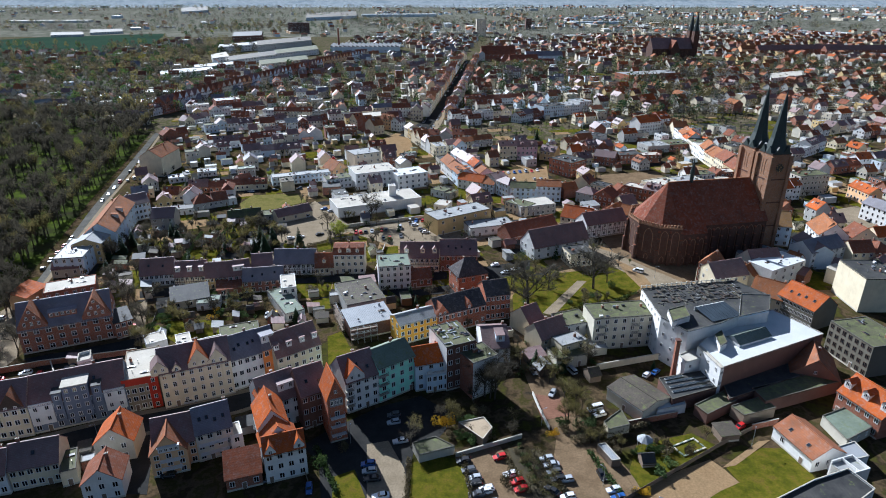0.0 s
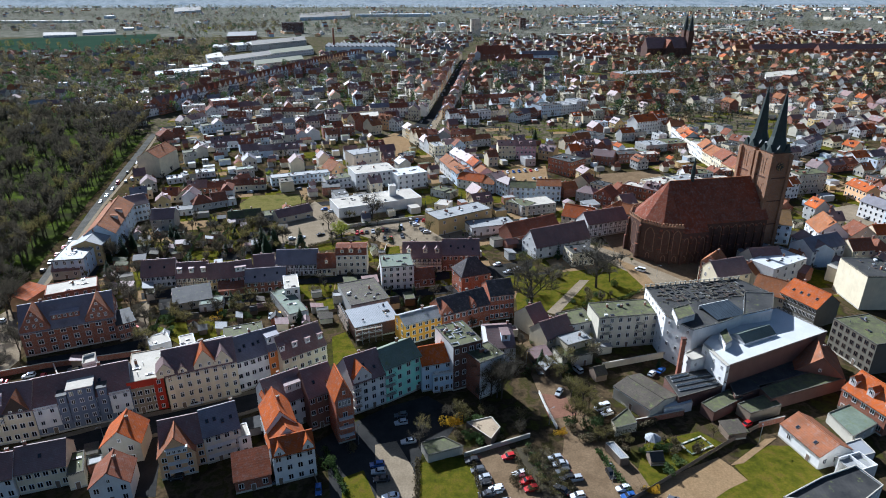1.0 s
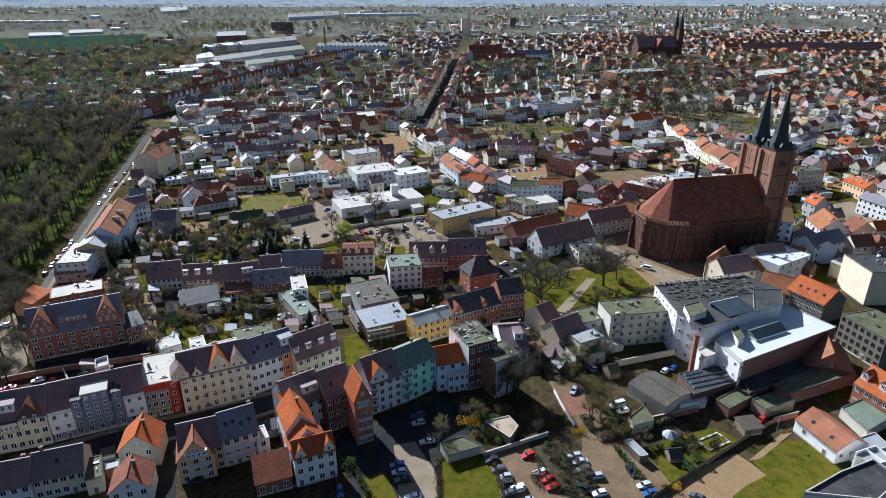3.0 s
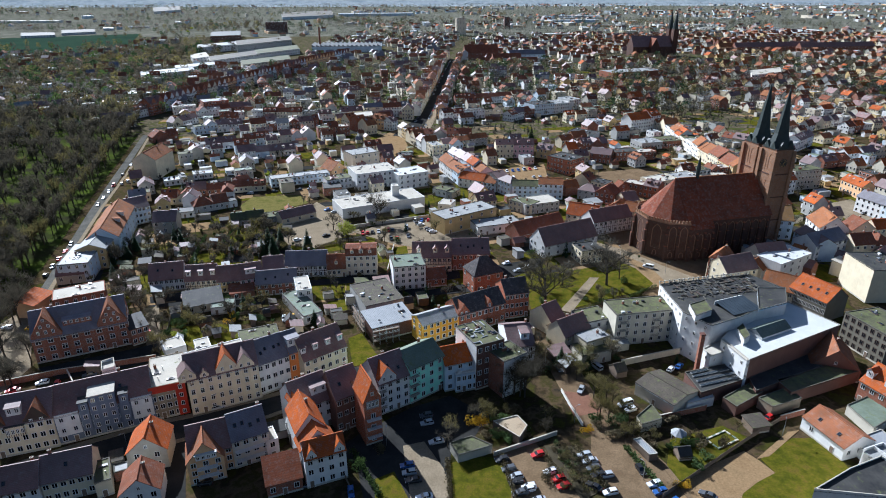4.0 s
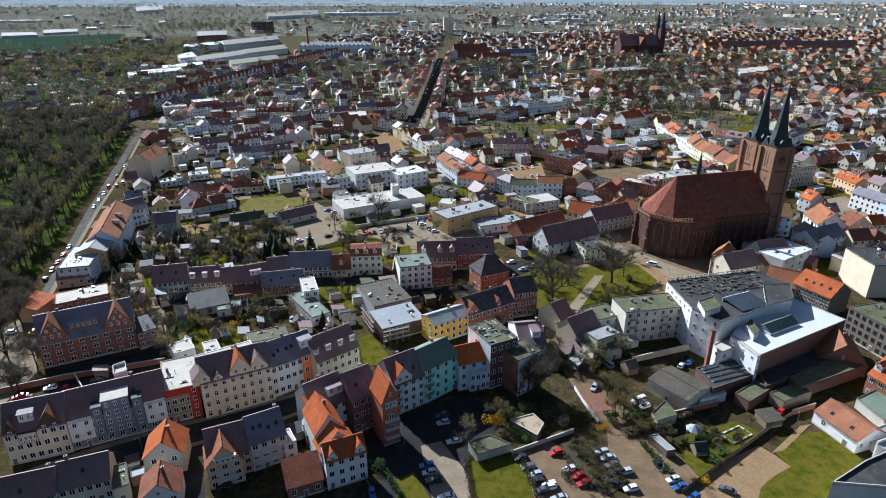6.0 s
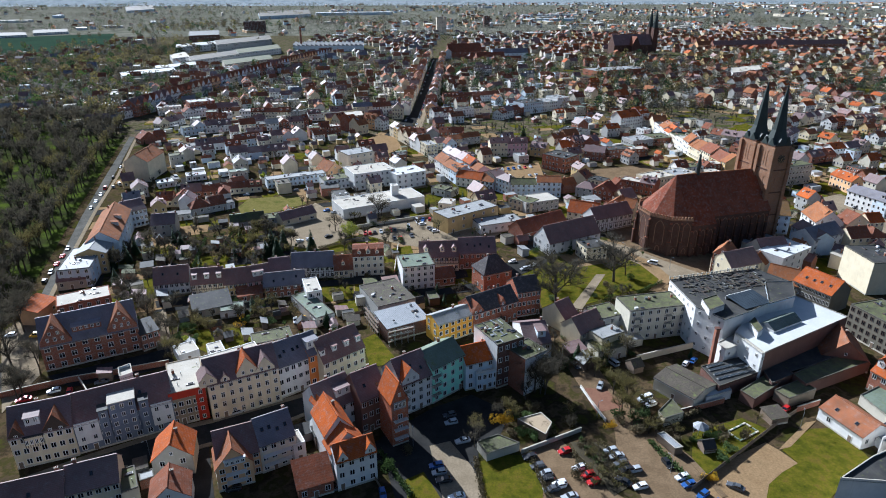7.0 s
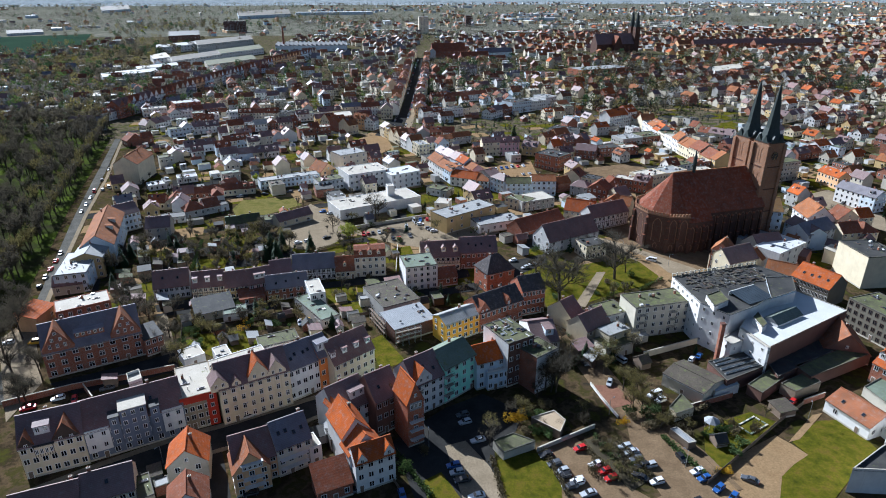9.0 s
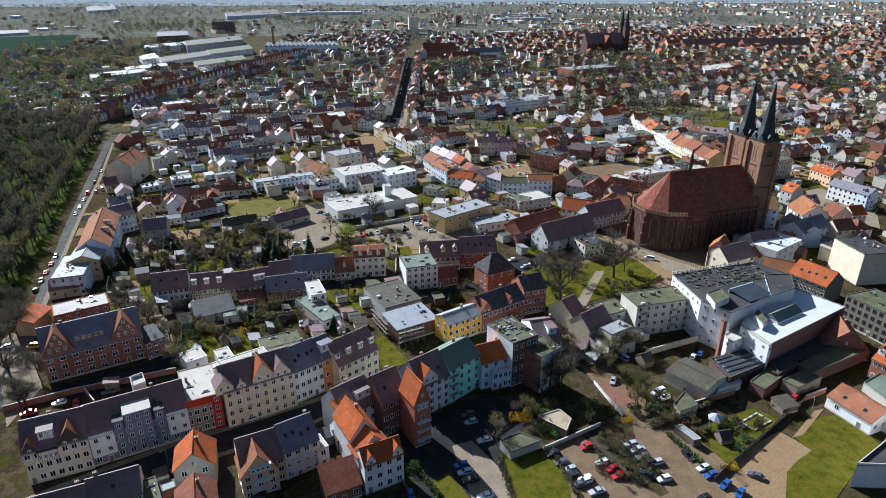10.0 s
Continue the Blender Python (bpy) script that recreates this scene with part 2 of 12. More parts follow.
# Lighter copy of the earth mix; brightens the far ground as haze would.
MATS["hazeearth"] = mat_ground("far_earth_haze_pale", [(0.30, (0.05, 0.055, 0.018)), (0.40, (0.085, 0.10, 0.02)), (0.46, (0.06, 0.05, 0.033)), (0.52, (0.17, 0.135, 0.09)), (0.57, (0.06, 0.062, 0.024)), (0.63, (0.13, 0.105, 0.07)), (0.70, (0.05, 0.048, 0.04))], 0.085, 0.9)
MATS["grass"] = mat_ground("grass_lawn", [(0.3, (0.046, 0.052, 0.004)), (0.45, (0.082, 0.084, 0.005)), (0.56, (0.12, 0.104, 0.009)), (0.66, (0.13, 0.095, 0.016)), (0.74, (0.088, 0.086, 0.007))], 0.3, 2.6)
MATS["meadow"] = mat_ground("dry_grass", [(0.3, (0.085, 0.10, 0.02)), (0.5, (0.19, 0.16, 0.05)), (0.6, (0.12, 0.12, 0.026)), (0.7, (0.17, 0.13, 0.055))], 0.1, 1.8)
MATS["forestfloor"] = mat_ground("wood_floor", [(0.36, (0.03, 0.027, 0.016)), (0.5, (0.035, 0.045, 0.011)), (0.62, (0.075, 0.105, 0.012))], 0.06, 1.0)
# Haze of distance is put into this pale blue-grey colour.
MATS["distance"] = mat_ground("far_hillside_haze_tint", [(0.35, (0.26, 0.31, 0.34)), (0.5, (0.40, 0.44, 0.46)), (0.62, (0.30, 0.35, 0.37)), (0.7, (0.50, 0.53, 0.54))], 0.006, 0.05)
MATS["lanternglass"] = mat_flat("wired_lantern_glass", (0.20, 0.23, 0.19), (0.11, 0.13, 0.105), 0.3, 0.2, 0.6)
MATS["coping"] = mat_plain("weathered_coping", (0.14, 0.13, 0.105), 0.85, 0, 0.45, 1.2, 0.2)
MATS["deck"] = mat_plain("pale_timber_deck", (0.42, 0.32, 0.20), 0.85, 0, 0.35, 2.5)
MATS["field"] = mat_ground("field_crop", [(0.3, (0.026, 0.05, 0.034)), (0.7, (0.038, 0.07, 0.044))], 0.01, 0.4)
MATS["asphalt"] = mat_ground("asphalt", [(0.3, (0.0245, 0.0245, 0.0259)), (0.5, (0.0385, 0.0378, 0.0371)), (0.7, (0.0525, 0.0504, 0.0476))], 0.15, 1.5, 0.85, 0.02)
MATS["oldroad"] = mat_ground("worn_grey_road", [(0.3, (0.09, 0.085, 0.075)), (0.5, (0.13, 0.125, 0.11)), (0.7, (0.17, 0.16, 0.14))], 0.12, 1.5, 0.85, 0.02)
MATS["paving"] = mat_ground("pale_paving", [(0.3, (0.24, 0.19, 0.125)), (0.7, (0.33, 0.265, 0.18))], 0.2, 1.6, 0.9, 0.02)
MATS["cobble"] = mat_ground("brownish_cobbles", [(0.3, (0.15, 0.10, 0.056)), (0.5, (0.20, 0.137, 0.078)), (0.7, (0.25, 0.172, 0.1))], 0.2, 2.0, 0.9, 0.02)
MATS["redpave"] = mat_ground("red_clinker_paving", [(0.3, (0.21, 0.105, 0.07)), (0.7, (0.266, 0.14, 0.091))], 0.3, 2.0, 0.9, 0.02)
MATS["sandground"] = mat_ground("bare_sandy_soil", [(0.3, (0.25, 0.16, 0.078)), (0.5, (0.31, 0.205, 0.105)), (0.7, (0.25, 0.17, 0.085))], 0.12, 1.6)
MATS["soil"] = mat_ground("dark_soil", [(0.3, (0.055, 0.045, 0.032)), (0.7, (0.10, 0.085, 0.05))], 0.25, 2.0)
MATS["water"] = mat_plain("water", (0.03, 0.05, 0.055), 0.08, 0, 0.2, 0.3, 0.8)
# Bare twigs for far trees, lightened in the colour to imitate haze.
MATS["hazetwig"] = mat_leaf("bare_twigs_haze_pale", (0.26, 0.245, 0.21), (0.17, 0.16, 0.135))
MATS["bark"] = mat_plain("bark", (0.085, 0.072, 0.055), 0.95, 0, 0.45, 3.0, 0.1)
MATS["twig"] = mat_leaf("bare_twigs", (0.12, 0.105, 0.074), (0.075, 0.065, 0.045))
MATS["bud"] = mat_leaf("budding_twigs", (0.23, 0.20, 0.07), (0.14, 0.115, 0.045))
MATS["leaf"] = mat_leaf("fresh_leaves", (0.40, 0.40, 0.045), (0.26, 0.30, 0.035))
MATS["needle"] = mat_leaf("conifer_needles", (0.025, 0.05, 0.02), (0.04, 0.075, 0.028))
MATS["bushleaf"] = mat_leaf("evergreen_leaves", (0.05, 0.09, 0.025), (0.10, 0.14, 0.04))
MATS["blossom"] = mat_leaf("yellow_blossom", (0.75, 0.50, 0.03), (0.62, 0.36, 0.02))
MATS["whiteblossom"] = mat_leaf("white_blossom", (0.62, 0.56, 0.50), (0.45, 0.38, 0.32))
MATS["brush"] = mat_leaf("leafless_brush", (0.17, 0.135, 0.07), (0.095, 0.078, 0.04))
MATS["ivy"] = mat_leaf("ivy_leaves", (0.06, 0.07, 0.03), (0.11, 0.10, 0.05))
MATS["tyre"] = mat_plain("tyre_rubber", (0.02, 0.02, 0.02), 0.9, 0, 0.2)
MATS["rim"] = mat_plain("wheel_rim", (0.45, 0.45, 0.46), 0.35, 0.8, 0.2)
MATS["headlight"] = mat_plain("headlight_glass", (0.7, 0.72, 0.74), 0.1, 0.2, 0.1)
MATS["taillight"] = mat_plain("tail_light_glass", (0.35, 0.02, 0.015), 0.2, 0, 0.1)
MATS["carglass"] = mat_plain("car_glass", (0.012, 0.014, 0.017), 0.05, 0, 0.1, 1.0, 0.8)
MATS["clockface"] = mat_plain("clock_face", (0.03, 0.028, 0.025), 0.5, 0, 0.1)
MATS["gold"] = mat_plain("gilded_metal", (0.65, 0.45, 0.15), 0.35, 0.8, 0.15)
for k, c in {"c_white": (0.78, 0.78, 0.78), "c_silver": (0.42, 0.44, 0.46), "c_black": (0.018, 0.018, 0.02), "c_red": (0.50, 0.015, 0.015), "c_blue": (0.03, 0.10, 0.32), "c_grey": (0.09, 0.095, 0.105), "c_yellow": (0.75, 0.45, 0.02)}.items():
    MATS[k] = mat_paint("car_paint_" + k[2:], c)


# ---- mesh building ----
class Geo:
    """Collects boxes, slabs, prisms and tubes of one mesh."""

    def __init__(self):
        self.v, self.f, self.mi, self.names = [], [], [], []

    def slot(self, mat):
        if mat not in self.names:
            self.names.append(mat)
        return self.names.index(mat)

    def poly(self, pts, mat):
        n = len(self.v)
        self.v += [tuple(p) for p in pts]
        self.f.append(tuple(range(n, n + len(pts))))
        self.mi.append(self.slot(mat))

    def solid(self, pts, faces, mat):
        n, s = len(self.v), self.slot(mat)
        self.v += [tuple(p) for p in pts]
        for f in faces:
            self.f.append(tuple(n + i for i in f))
            self.mi.append(s)

    def box(self, x0, x1, y0, y1, z0, z1, mat, m=None):
        pts = [(x0, y0, z0), (x1, y0, z0), (x1, y1, z0), (x0, y1, z0), (x0, y0, z1), (x1, y0, z1), (x1, y1, z1), (x0, y1, z1)]
        if m is not None:
            pts = [tuple(m @ Vector(p)) for p in pts]
        self.solid(pts, [(3, 2, 1, 0), (4, 5, 6, 7), (0, 1, 5, 4), (1, 2, 6, 5), (2, 3, 7, 6), (3, 0, 4, 7)], mat)

    def prism(self, base, z0, z1, mat):
        """An upright prism on a plan outline that runs anticlockwise."""
        n = len(base)
        pts = [(x, y, z0) for x, y in base] + [(x, y, z1) for x, y in base]
        self.solid(pts, [tuple(range(n - 1, -1, -1)), tuple(range(n, 2 * n))] + [(i, (i + 1) % n, n + (i + 1) % n, n + i) for i in range(n)], mat)

    def slab(self, quad, thick, mat):
        """A plate under a quad or triangle, with its thickness downwards."""
        n = len(quad)
        pts = [tuple(p) for p in quad] + [(p[0], p[1], p[2] - thick) for p in quad]
        self.solid(pts, [tuple(range(n)), tuple(range(2 * n - 1, n - 1, -1))] + [((i + 1) % n, i, n + i, n + (i + 1) % n) for i in range(n)], mat)

    def tube(self, p0, p1, r0, r1, mat, n=6):
        a, b = Vector(p0), Vector(p1)
        q = (b - a).to_track_quat("Z", "Y")
        ring = [q @ Vector((math.cos(2 * math.pi * i / n), math.sin(2 * math.pi * i / n), 0)) for i in range(n)]
        pts = [tuple(a + r0 * c) for c in ring] + [tuple(b + r1 * c) for c in ring]
        self.solid(pts, [tuple(range(n - 1, -1, -1)), tuple(range(n, 2 * n))] + [(i, (i + 1) % n, n + (i + 1) % n, n + i) for i in range(n)], mat)

    def mesh(self, name):
        me = bpy.data.meshes.new(name)
        me.from_pydata(self.v, [], self.f)
        for k in self.names:
            me.materials.append(MATS[k])
        me.polygons.foreach_set("material_index", self.mi)
        me.update()
        return me


def part(name, geo, parent=None, label="", m=None):
    ob = new(name, geo if isinstance(geo, bpy.types.Mesh) else geo.mesh(name))
    ob.parent = parent
    if m is not None:
        ob.matrix_basis = m
    return tagged(ob, label)


def thing(name, m, label, category, group="", kind=""):
    ob = new(name)
    ob.matrix_basis = m
    return tagged(ob, label, category, group, kind)


def inside(pts):
    """The 2 m squares of the plan within an outline."""
    got, ys = set(), [p.y for p in pts]
    for k in range(int(min(ys) // 2), int(max(ys) // 2) + 1):
        y, hits = k * 2 + 1.0, []
        for a, b in zip(pts, pts[1:] + pts[:1]):
            if (a.y > y) != (b.y > y):
                hits.append(a.x + (y - a.y) / (b.y - a.y) * (b.x - a.x))
        hits.sort()
        for x0, x1 in zip(hits[::2], hits[1::2]):
            got.update((i, k) for i in range(int(x0 // 2), int(x1 // 2) + 1))
    return got


def sheet(name, pts, z, mat, label, category="ground", kind="structure"):
    """A paved or grown area: a low slab on the ground with a real edge."""
    g = Geo()
    area = sum(pts[i][0] * pts[(i + 1) % len(pts)][1] - pts[(i + 1) % len(pts)][0] * pts[i][1] for i in range(len(pts)))
    g.prism(pts if area > 0 else pts[::-1], -0.4, z, mat)
    if name in ("road", "pavement", "path", "lawn") and len(pts) < 17 and pts[0][1] < 700:
        (OCCUPIED if name == "road" else PAVED).update(inside([Vector(p) for p in pts]))
    return tagged(part(name, g), label, category, "", kind)


# ---- ground to the horizon ----
g = Geo()
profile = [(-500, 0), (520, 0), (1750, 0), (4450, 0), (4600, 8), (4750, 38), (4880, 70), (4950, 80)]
# The ground's colour pales in steps with distance, standing in for haze.
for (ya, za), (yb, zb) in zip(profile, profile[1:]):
    g.poly([(-7000, ya, za), (7000, ya, za), (7000, yb, zb), (-7000, yb, zb)], "distance" if ya > 4400 else "plain" if ya > 1700 else "hazeearth" if ya > 500 else "earth")
tagged(part("ground", g), "patchy ground of grass, earth and gravel, tinted far off as if hazy", "ground", "", "structure")


# ---- houses ----
WINDOWS = {}


def window_mesh(w, h, style="white"):
    """One window: a frame that stands proud of the wall, with recessed panes either side of a mullion."""
    key = (round(w, 1), round(h, 1), style)
    if key not in WINDOWS:
        fr, t = "frame" if style != "dark" else "frame_dark", 0.12
        a, b = key[0] / 2, key[1] / 2
        xs = [-a, -a + t, -0.06, 0.06, a - t, a] if a > 0.35 else [-a, -a + t, a - t, a]
        zs = [-b, -b + t, b * 0.3, b * 0.3 + 0.08, b - t, b] if b > 0.9 else [-b, -b + t, b - t, b]
        pts, faces, mats, n = [], [], [], len(xs)
        for z in zs:
            pts += [(x, -0.09, z) for x in xs]
        for r in range(len(zs) - 1):
            for c in range(n - 1):
                q = [r * n + c, r * n + c + 1, (r + 1) * n + c + 1, (r + 1) * n + c]
                if r % 2 and c % 2:
                    k = len(pts)
                    pts += [(pts[v][0], -0.02, pts[v][2]) for v in q]
                    faces.append((k, k + 1, k + 2, k + 3))
                    mats.append("glass")
                    for e in range(4):
                        faces.append((q[e], q[(e + 1) % 4], k + (e + 1) % 4, k + e))
                        mats.append(fr)
                else:
                    faces.append(tuple(q))
                    mats.append(fr)
        rim = list(range(n)) + [r * n + n - 1 for r in range(1, len(zs))] + [(len(zs) - 1) * n + c for c in range(n - 2, -1, -1)] + [r * n for r in range(len(zs) - 2, 0, -1)]
        k = len(pts)
        pts += [(pts[v][0] * 1.0, 0.05, pts[v][2]) for v in rim]
        for e in range(len(rim)):
            f = (e + 1) % len(rim)
            faces.append((rim[f], rim[e], k + e, k + f))
            mats.append(fr)
        g = Geo()
        for f, m in zip(faces, mats):
            g.f.append(f)
            g.mi.append(g.slot(m))
        g.v = pts
        WINDOWS[key] = g.mesh("window")
    return WINDOWS[key]


def put_window(parent, face, u, z, w, h, W, D, style="white", name="window"):
    """A window in the front (F), back (K), left (L) or right (R) wall of a W x D body, u metres along that wall from its middle."""
    m = {"F": pose(u, -D / 2, z), "K": pose(-u, D / 2, z, 0, 0, 180), "L": pose(-W / 2, -u, z, 0, 0, -90), "R": pose(W / 2, u, z, 0, 0, 90)}[face]
    return part(name, window_mesh(w, h, style), parent, "", m)


def door_part(parent, u, W, D, wall):
    g = Geo()
    g.box(-0.65, 0.65, -0.08, 0.05, 0, 2.3, "frame")
    g.box(-0.52, 0.52, -0.12, -0.04, 0.06, 2.15, "wood")
    g.box(0.36, 0.44, -0.17, -0.12, 1.0, 1.12, "metal")
    return part("door", g, parent, "panelled wooden house door", pose(u, -D / 2, 0.0))


def chimney_geo(w=0.7, d=0.55, h=1.8, mat="brick"):
    g = Geo()
    g.box(-w / 2, w / 2, -d / 2, d / 2, -1.2, h, mat)
    g.box(-w / 2 - 0.08, w / 2 + 0.08, -d / 2 - 0.08, d / 2 + 0.08, h, h + 0.14, "stone")
    for s in (-1, 1):
        g.tube((s * w * 0.24, 0, h + 0.14), (s * w * 0.24, 0, h + 0.42), 0.11, 0.1, "brick", 6)
    return g


CHIMNEYS = {}


def chimney(parent, x, y, z, kind="brick", h=1.6):
    key = (kind, h)
    if key not in CHIMNEYS:
        CHIMNEYS[key] = chimney_geo(0.75, 0.55, h, kind).mesh("chimney")
    return part("chimney", CHIMNEYS[key], parent, "", pose(x, y, z))


def skylight(parent, x, y, z, slope, w=0.9, h=1.2, flip=False):
    if ("sky", w, h) not in WINDOWS:
        g = Geo()
        g.box(-w / 2, w / 2, -h / 2, h / 2, -0.05, 0.1, "frame_dark")
        g.box(-w / 2 + 0.1, w / 2 - 0.1, -h / 2 + 0.1, h / 2 - 0.1, 0.1, 0.125, "glass")
        WINDOWS[("sky", w, h)] = g.mesh("skylight")
    return part("skylight", WINDOWS[("sky", w, h)], parent, "", pose(x, y, z + 0.06, slope if not flip else -slope, 0, 0))


def dormer(parent, x, y, z, w=1.8, h=1.7, depth=3.0, wall="white", roof="t_brown", style="shed", label=""):
    """A roof dormer: body, roof of its own and a window; its front stands at y, its sill at z."""
    g = Geo()
    g.box(-w / 2, w / 2, 0, depth, -0.6, h, wall)
    if style == "gable":
        rh = w * 0.45
        g.solid([(-w / 2, 0, h), (w / 2, 0, h), (0, 0, h + rh), (-w / 2, depth, h), (w / 2, depth, h), (0, depth, h + rh)], [(0, 1, 2), (5, 4, 3), (0, 2, 5, 3), (1, 4, 5, 2)], wall)
        for s in (-1, 1):
            a, b, c, d = (s * (w / 2 + 0.25), -0.25, h - 0.2), (0, -0.25, h + rh + 0.08), (0, depth + 0.6, h + rh + 0.08), (s * (w / 2 + 0.25), depth + 0.6, h - 0.2)
            g.slab([a, b, c, d] if s < 0 else [d, c, b, a], 0.14, roof)
    else:
        up = 0.0 if style == "flat" else 0.5
        g.slab([(-w / 2 - 0.2, -0.3, h + 0.12), (w / 2 + 0.2, -0.3, h + 0.12), (w / 2 + 0.2, depth + 0.5, h + 0.12 + up), (-w / 2 - 0.2, depth + 0.5, h + 0.12 + up)], 0.16, roof)
    d = part("dormer", g, parent, label, pose(x, y, z))
    if w > 3.2:
        n = int(w / 1.7)
        for i in range(n):
            part("window", window_mesh(1.0, h * 0.7), d, "", pose((i + 0.5) / n * w - w / 2, -0.02, h * 0.5))
    else:
        part("window", window_mesh(min(1.1, w * 0.62), h * 0.72), d, "", pose(0, -0.02, h * 0.52))
    return d


def chevron(g, a, b, h, rh, k, th, tiles, turned):
    """One folded roof plate with a raised ridge: half-length a, half-span b, overhang k."""
    e = h - k * rh / b
    prof = [(-b - k, e), (-0.2, h + rh * (1 - 0.2 / b)), (-0.16, h + rh + 0.12), (0.16, h + rh + 0.12), (0.2, h + rh * (1 - 0.2 / b)), (b + k, e), (b + k, e - th), (0, h + rh - th), (-b - k, e - th)]
    n = len(prof)
    pts = [(-a, v, z) for v, z in prof] + [(a, v, z) for v, z in prof]
    if turned:
        pts = [(-v, u, z) for u, v, z in pts]
    g.solid(pts, [tuple(range(n - 1, -1, -1)), tuple(range(n, 2 * n))] + [(i, n + i, n + (i + 1) % n, (i + 1) % n)[::-1] for i in range(n)], tiles)


def roof_geo(w, d, h, rh, kind, tiles, over=0.35, th=0.2):
    """Roof shell over a w x d body with eaves at h; returns the roof's mesh and the wall's gable mesh pieces."""
    g, k = Geo(), over
    x, y = w / 2, d / 2
    if kind == "gable":
        chevron(g, x + k * 0.4, y, h, rh, k, th, tiles, False)
    elif kind == "cross":            # ridge runs from front to back
        chevron(g, y + k * 0.4, x, h, rh, k, th, tiles, True)
    elif kind == "hip":
        r = max(0.3, x - y * 0.9) if x > y else 0.0
        ry = 0.0 if x > y else max(0.0, y - x * 0.9)
        e = h - 0.25
        a, b, c, dd = (-x - k, -y - k, e), (x + k, -y - k, e), (x + k, y + k, e), (-x - k, y + k, e)
        p, q = (-r, -ry, h + rh), (r, ry, h + rh)
        if x > y:
            g.slab([a, b, q, p], th, tiles), g.slab([c, dd, p, q], th, tiles), g.slab([b, c, q], th, tiles), g.slab([dd, a, p], th, tiles)
        else:
            g.slab([a, b, p], th, tiles), g.slab([c, dd, q], th, tiles), g.slab([b, c, q, p], th, tiles), g.slab([dd, a, p, q], th, tiles)
    elif kind == "mansard":
        i, hm = 1.5, rh * 0.75
        g.slab([(-x - 0.1, -y - k, h), (x + 0.1, -y - k, h), (x + 0.1, -y + i, h + hm), (-x - 0.1, -y + i, h + hm)], th, tiles)
        g.slab([(x + 0.1, y + k, h), (-x - 0.1, y + k, h), (-x - 0.1, y - i, h + hm), (x + 0.1, y - i, h + hm)], th, tiles)
        g.slab([(-x - 0.1, -y + i, h + hm), (x + 0.1, -y + i, h + hm), (x + 0.1, 0, h + rh), (-x - 0.1, 0, h + rh)], th, tiles)
        g.slab([(x + 0.1, y - i, h + hm), (-x - 0.1, y - i, h + hm), (-x - 0.1, 0, h + rh), (x + 0.1, 0, h + rh)], th, tiles)
    elif kind == "shed":             # rises towards the back
        g.slab([(-x - k, -y - k, h), (x + k, -y - k, h), (x + k, y + k, h + rh), (-x - k, y + k, h + rh)], th, tiles)
    elif kind == "shedf":            # rises towards the front
        g.slab([(-x - k, -y - k, h + rh), (x + k, -y - k, h + rh), (x + k, y + k, h), (-x - k, y + k, h)], th, tiles)
    else:                            # flat, with an upstand round it
        g.box(-x + 0.3, x - 0.3, -y + 0.3, y - 0.3, h - 0.3, h, tiles)
    return g


def wall_geo(w, d, h, rh, kind, wall, side_wall=None, cope=None):
    g, x, y = Geo(), w / 2, d / 2
    s = side_wall or wall
    g.solid([(-x, -y, -0.3), (x, -y, -0.3), (x, -y, h), (-x, -y, h)], [(0, 1, 2, 3)], wall)
    g.solid([(x, y, -0.3), (-x, y, -0.3), (-x, y, h), (x, y, h)], [(0, 1, 2, 3)], s)
    left, right = [(-x, y, -0.3), (-x, -y, -0.3), (-x, -y, h)], [(x, -y, -0.3), (x, y, -0.3), (x, y, h)]
    hi = h + rh - 0.2
    if kind == "gable":
        left += [(-x, 0, hi)]
        right += [(x, 0, hi)]
    elif kind == "mansard":
        left += [(-x, -y + 1.5, h + rh * 0.75 - 0.1), (-x, 0, hi), (-x, y - 1.5, h + rh * 0.75 - 0.1)]
        right += [(x, y - 1.5, h + rh * 0.75 - 0.1), (x, 0, hi), (x, -y + 1.5, h + rh * 0.75 - 0.1)]
    elif kind == "shed":
        g.poly([(x, y, h), (-x, y, h), (-x, y, hi), (x, y, hi)], s)
        left += [(-x, y, hi)]
        right[2] = (x, y, hi)
        right += [(x, -y, h)]
        g.poly(left, s), g.poly(right, s)
        return g
    elif kind == "shedf":
        g.poly([(-x, -y, h), (x, -y, h), (x, -y, hi), (-x, -y, hi)], wall)
        left[2] = (-x, -y, hi)
        left += [(-x, y, h)]
        right += [(x, -y, hi)]
        g.poly(left, s), g.poly(right, s)
        return g
    elif kind == "cross":
        g.poly([(-x, -y, h), (x, -y, h), (0, -y, hi)], wall)
        g.poly([(x, y, h), (-x, y, h), (0, y, hi)], s)
    left += [(-x, y, h)]
    right += [(x, -y, h)]
    g.poly(left, s), g.poly(right, s)
    if kind == "flat":               # upstand
        for a in ((-x, x, -y, -y + 0.3), (-x, x, y - 0.3, y), (-x, -x + 0.3, -y + 0.3, y - 0.3), (x - 0.3, x, -y + 0.3, y - 0.3)):
            g.box(*a, h - 0.31, h + 0.2, cope or wall)
    return g


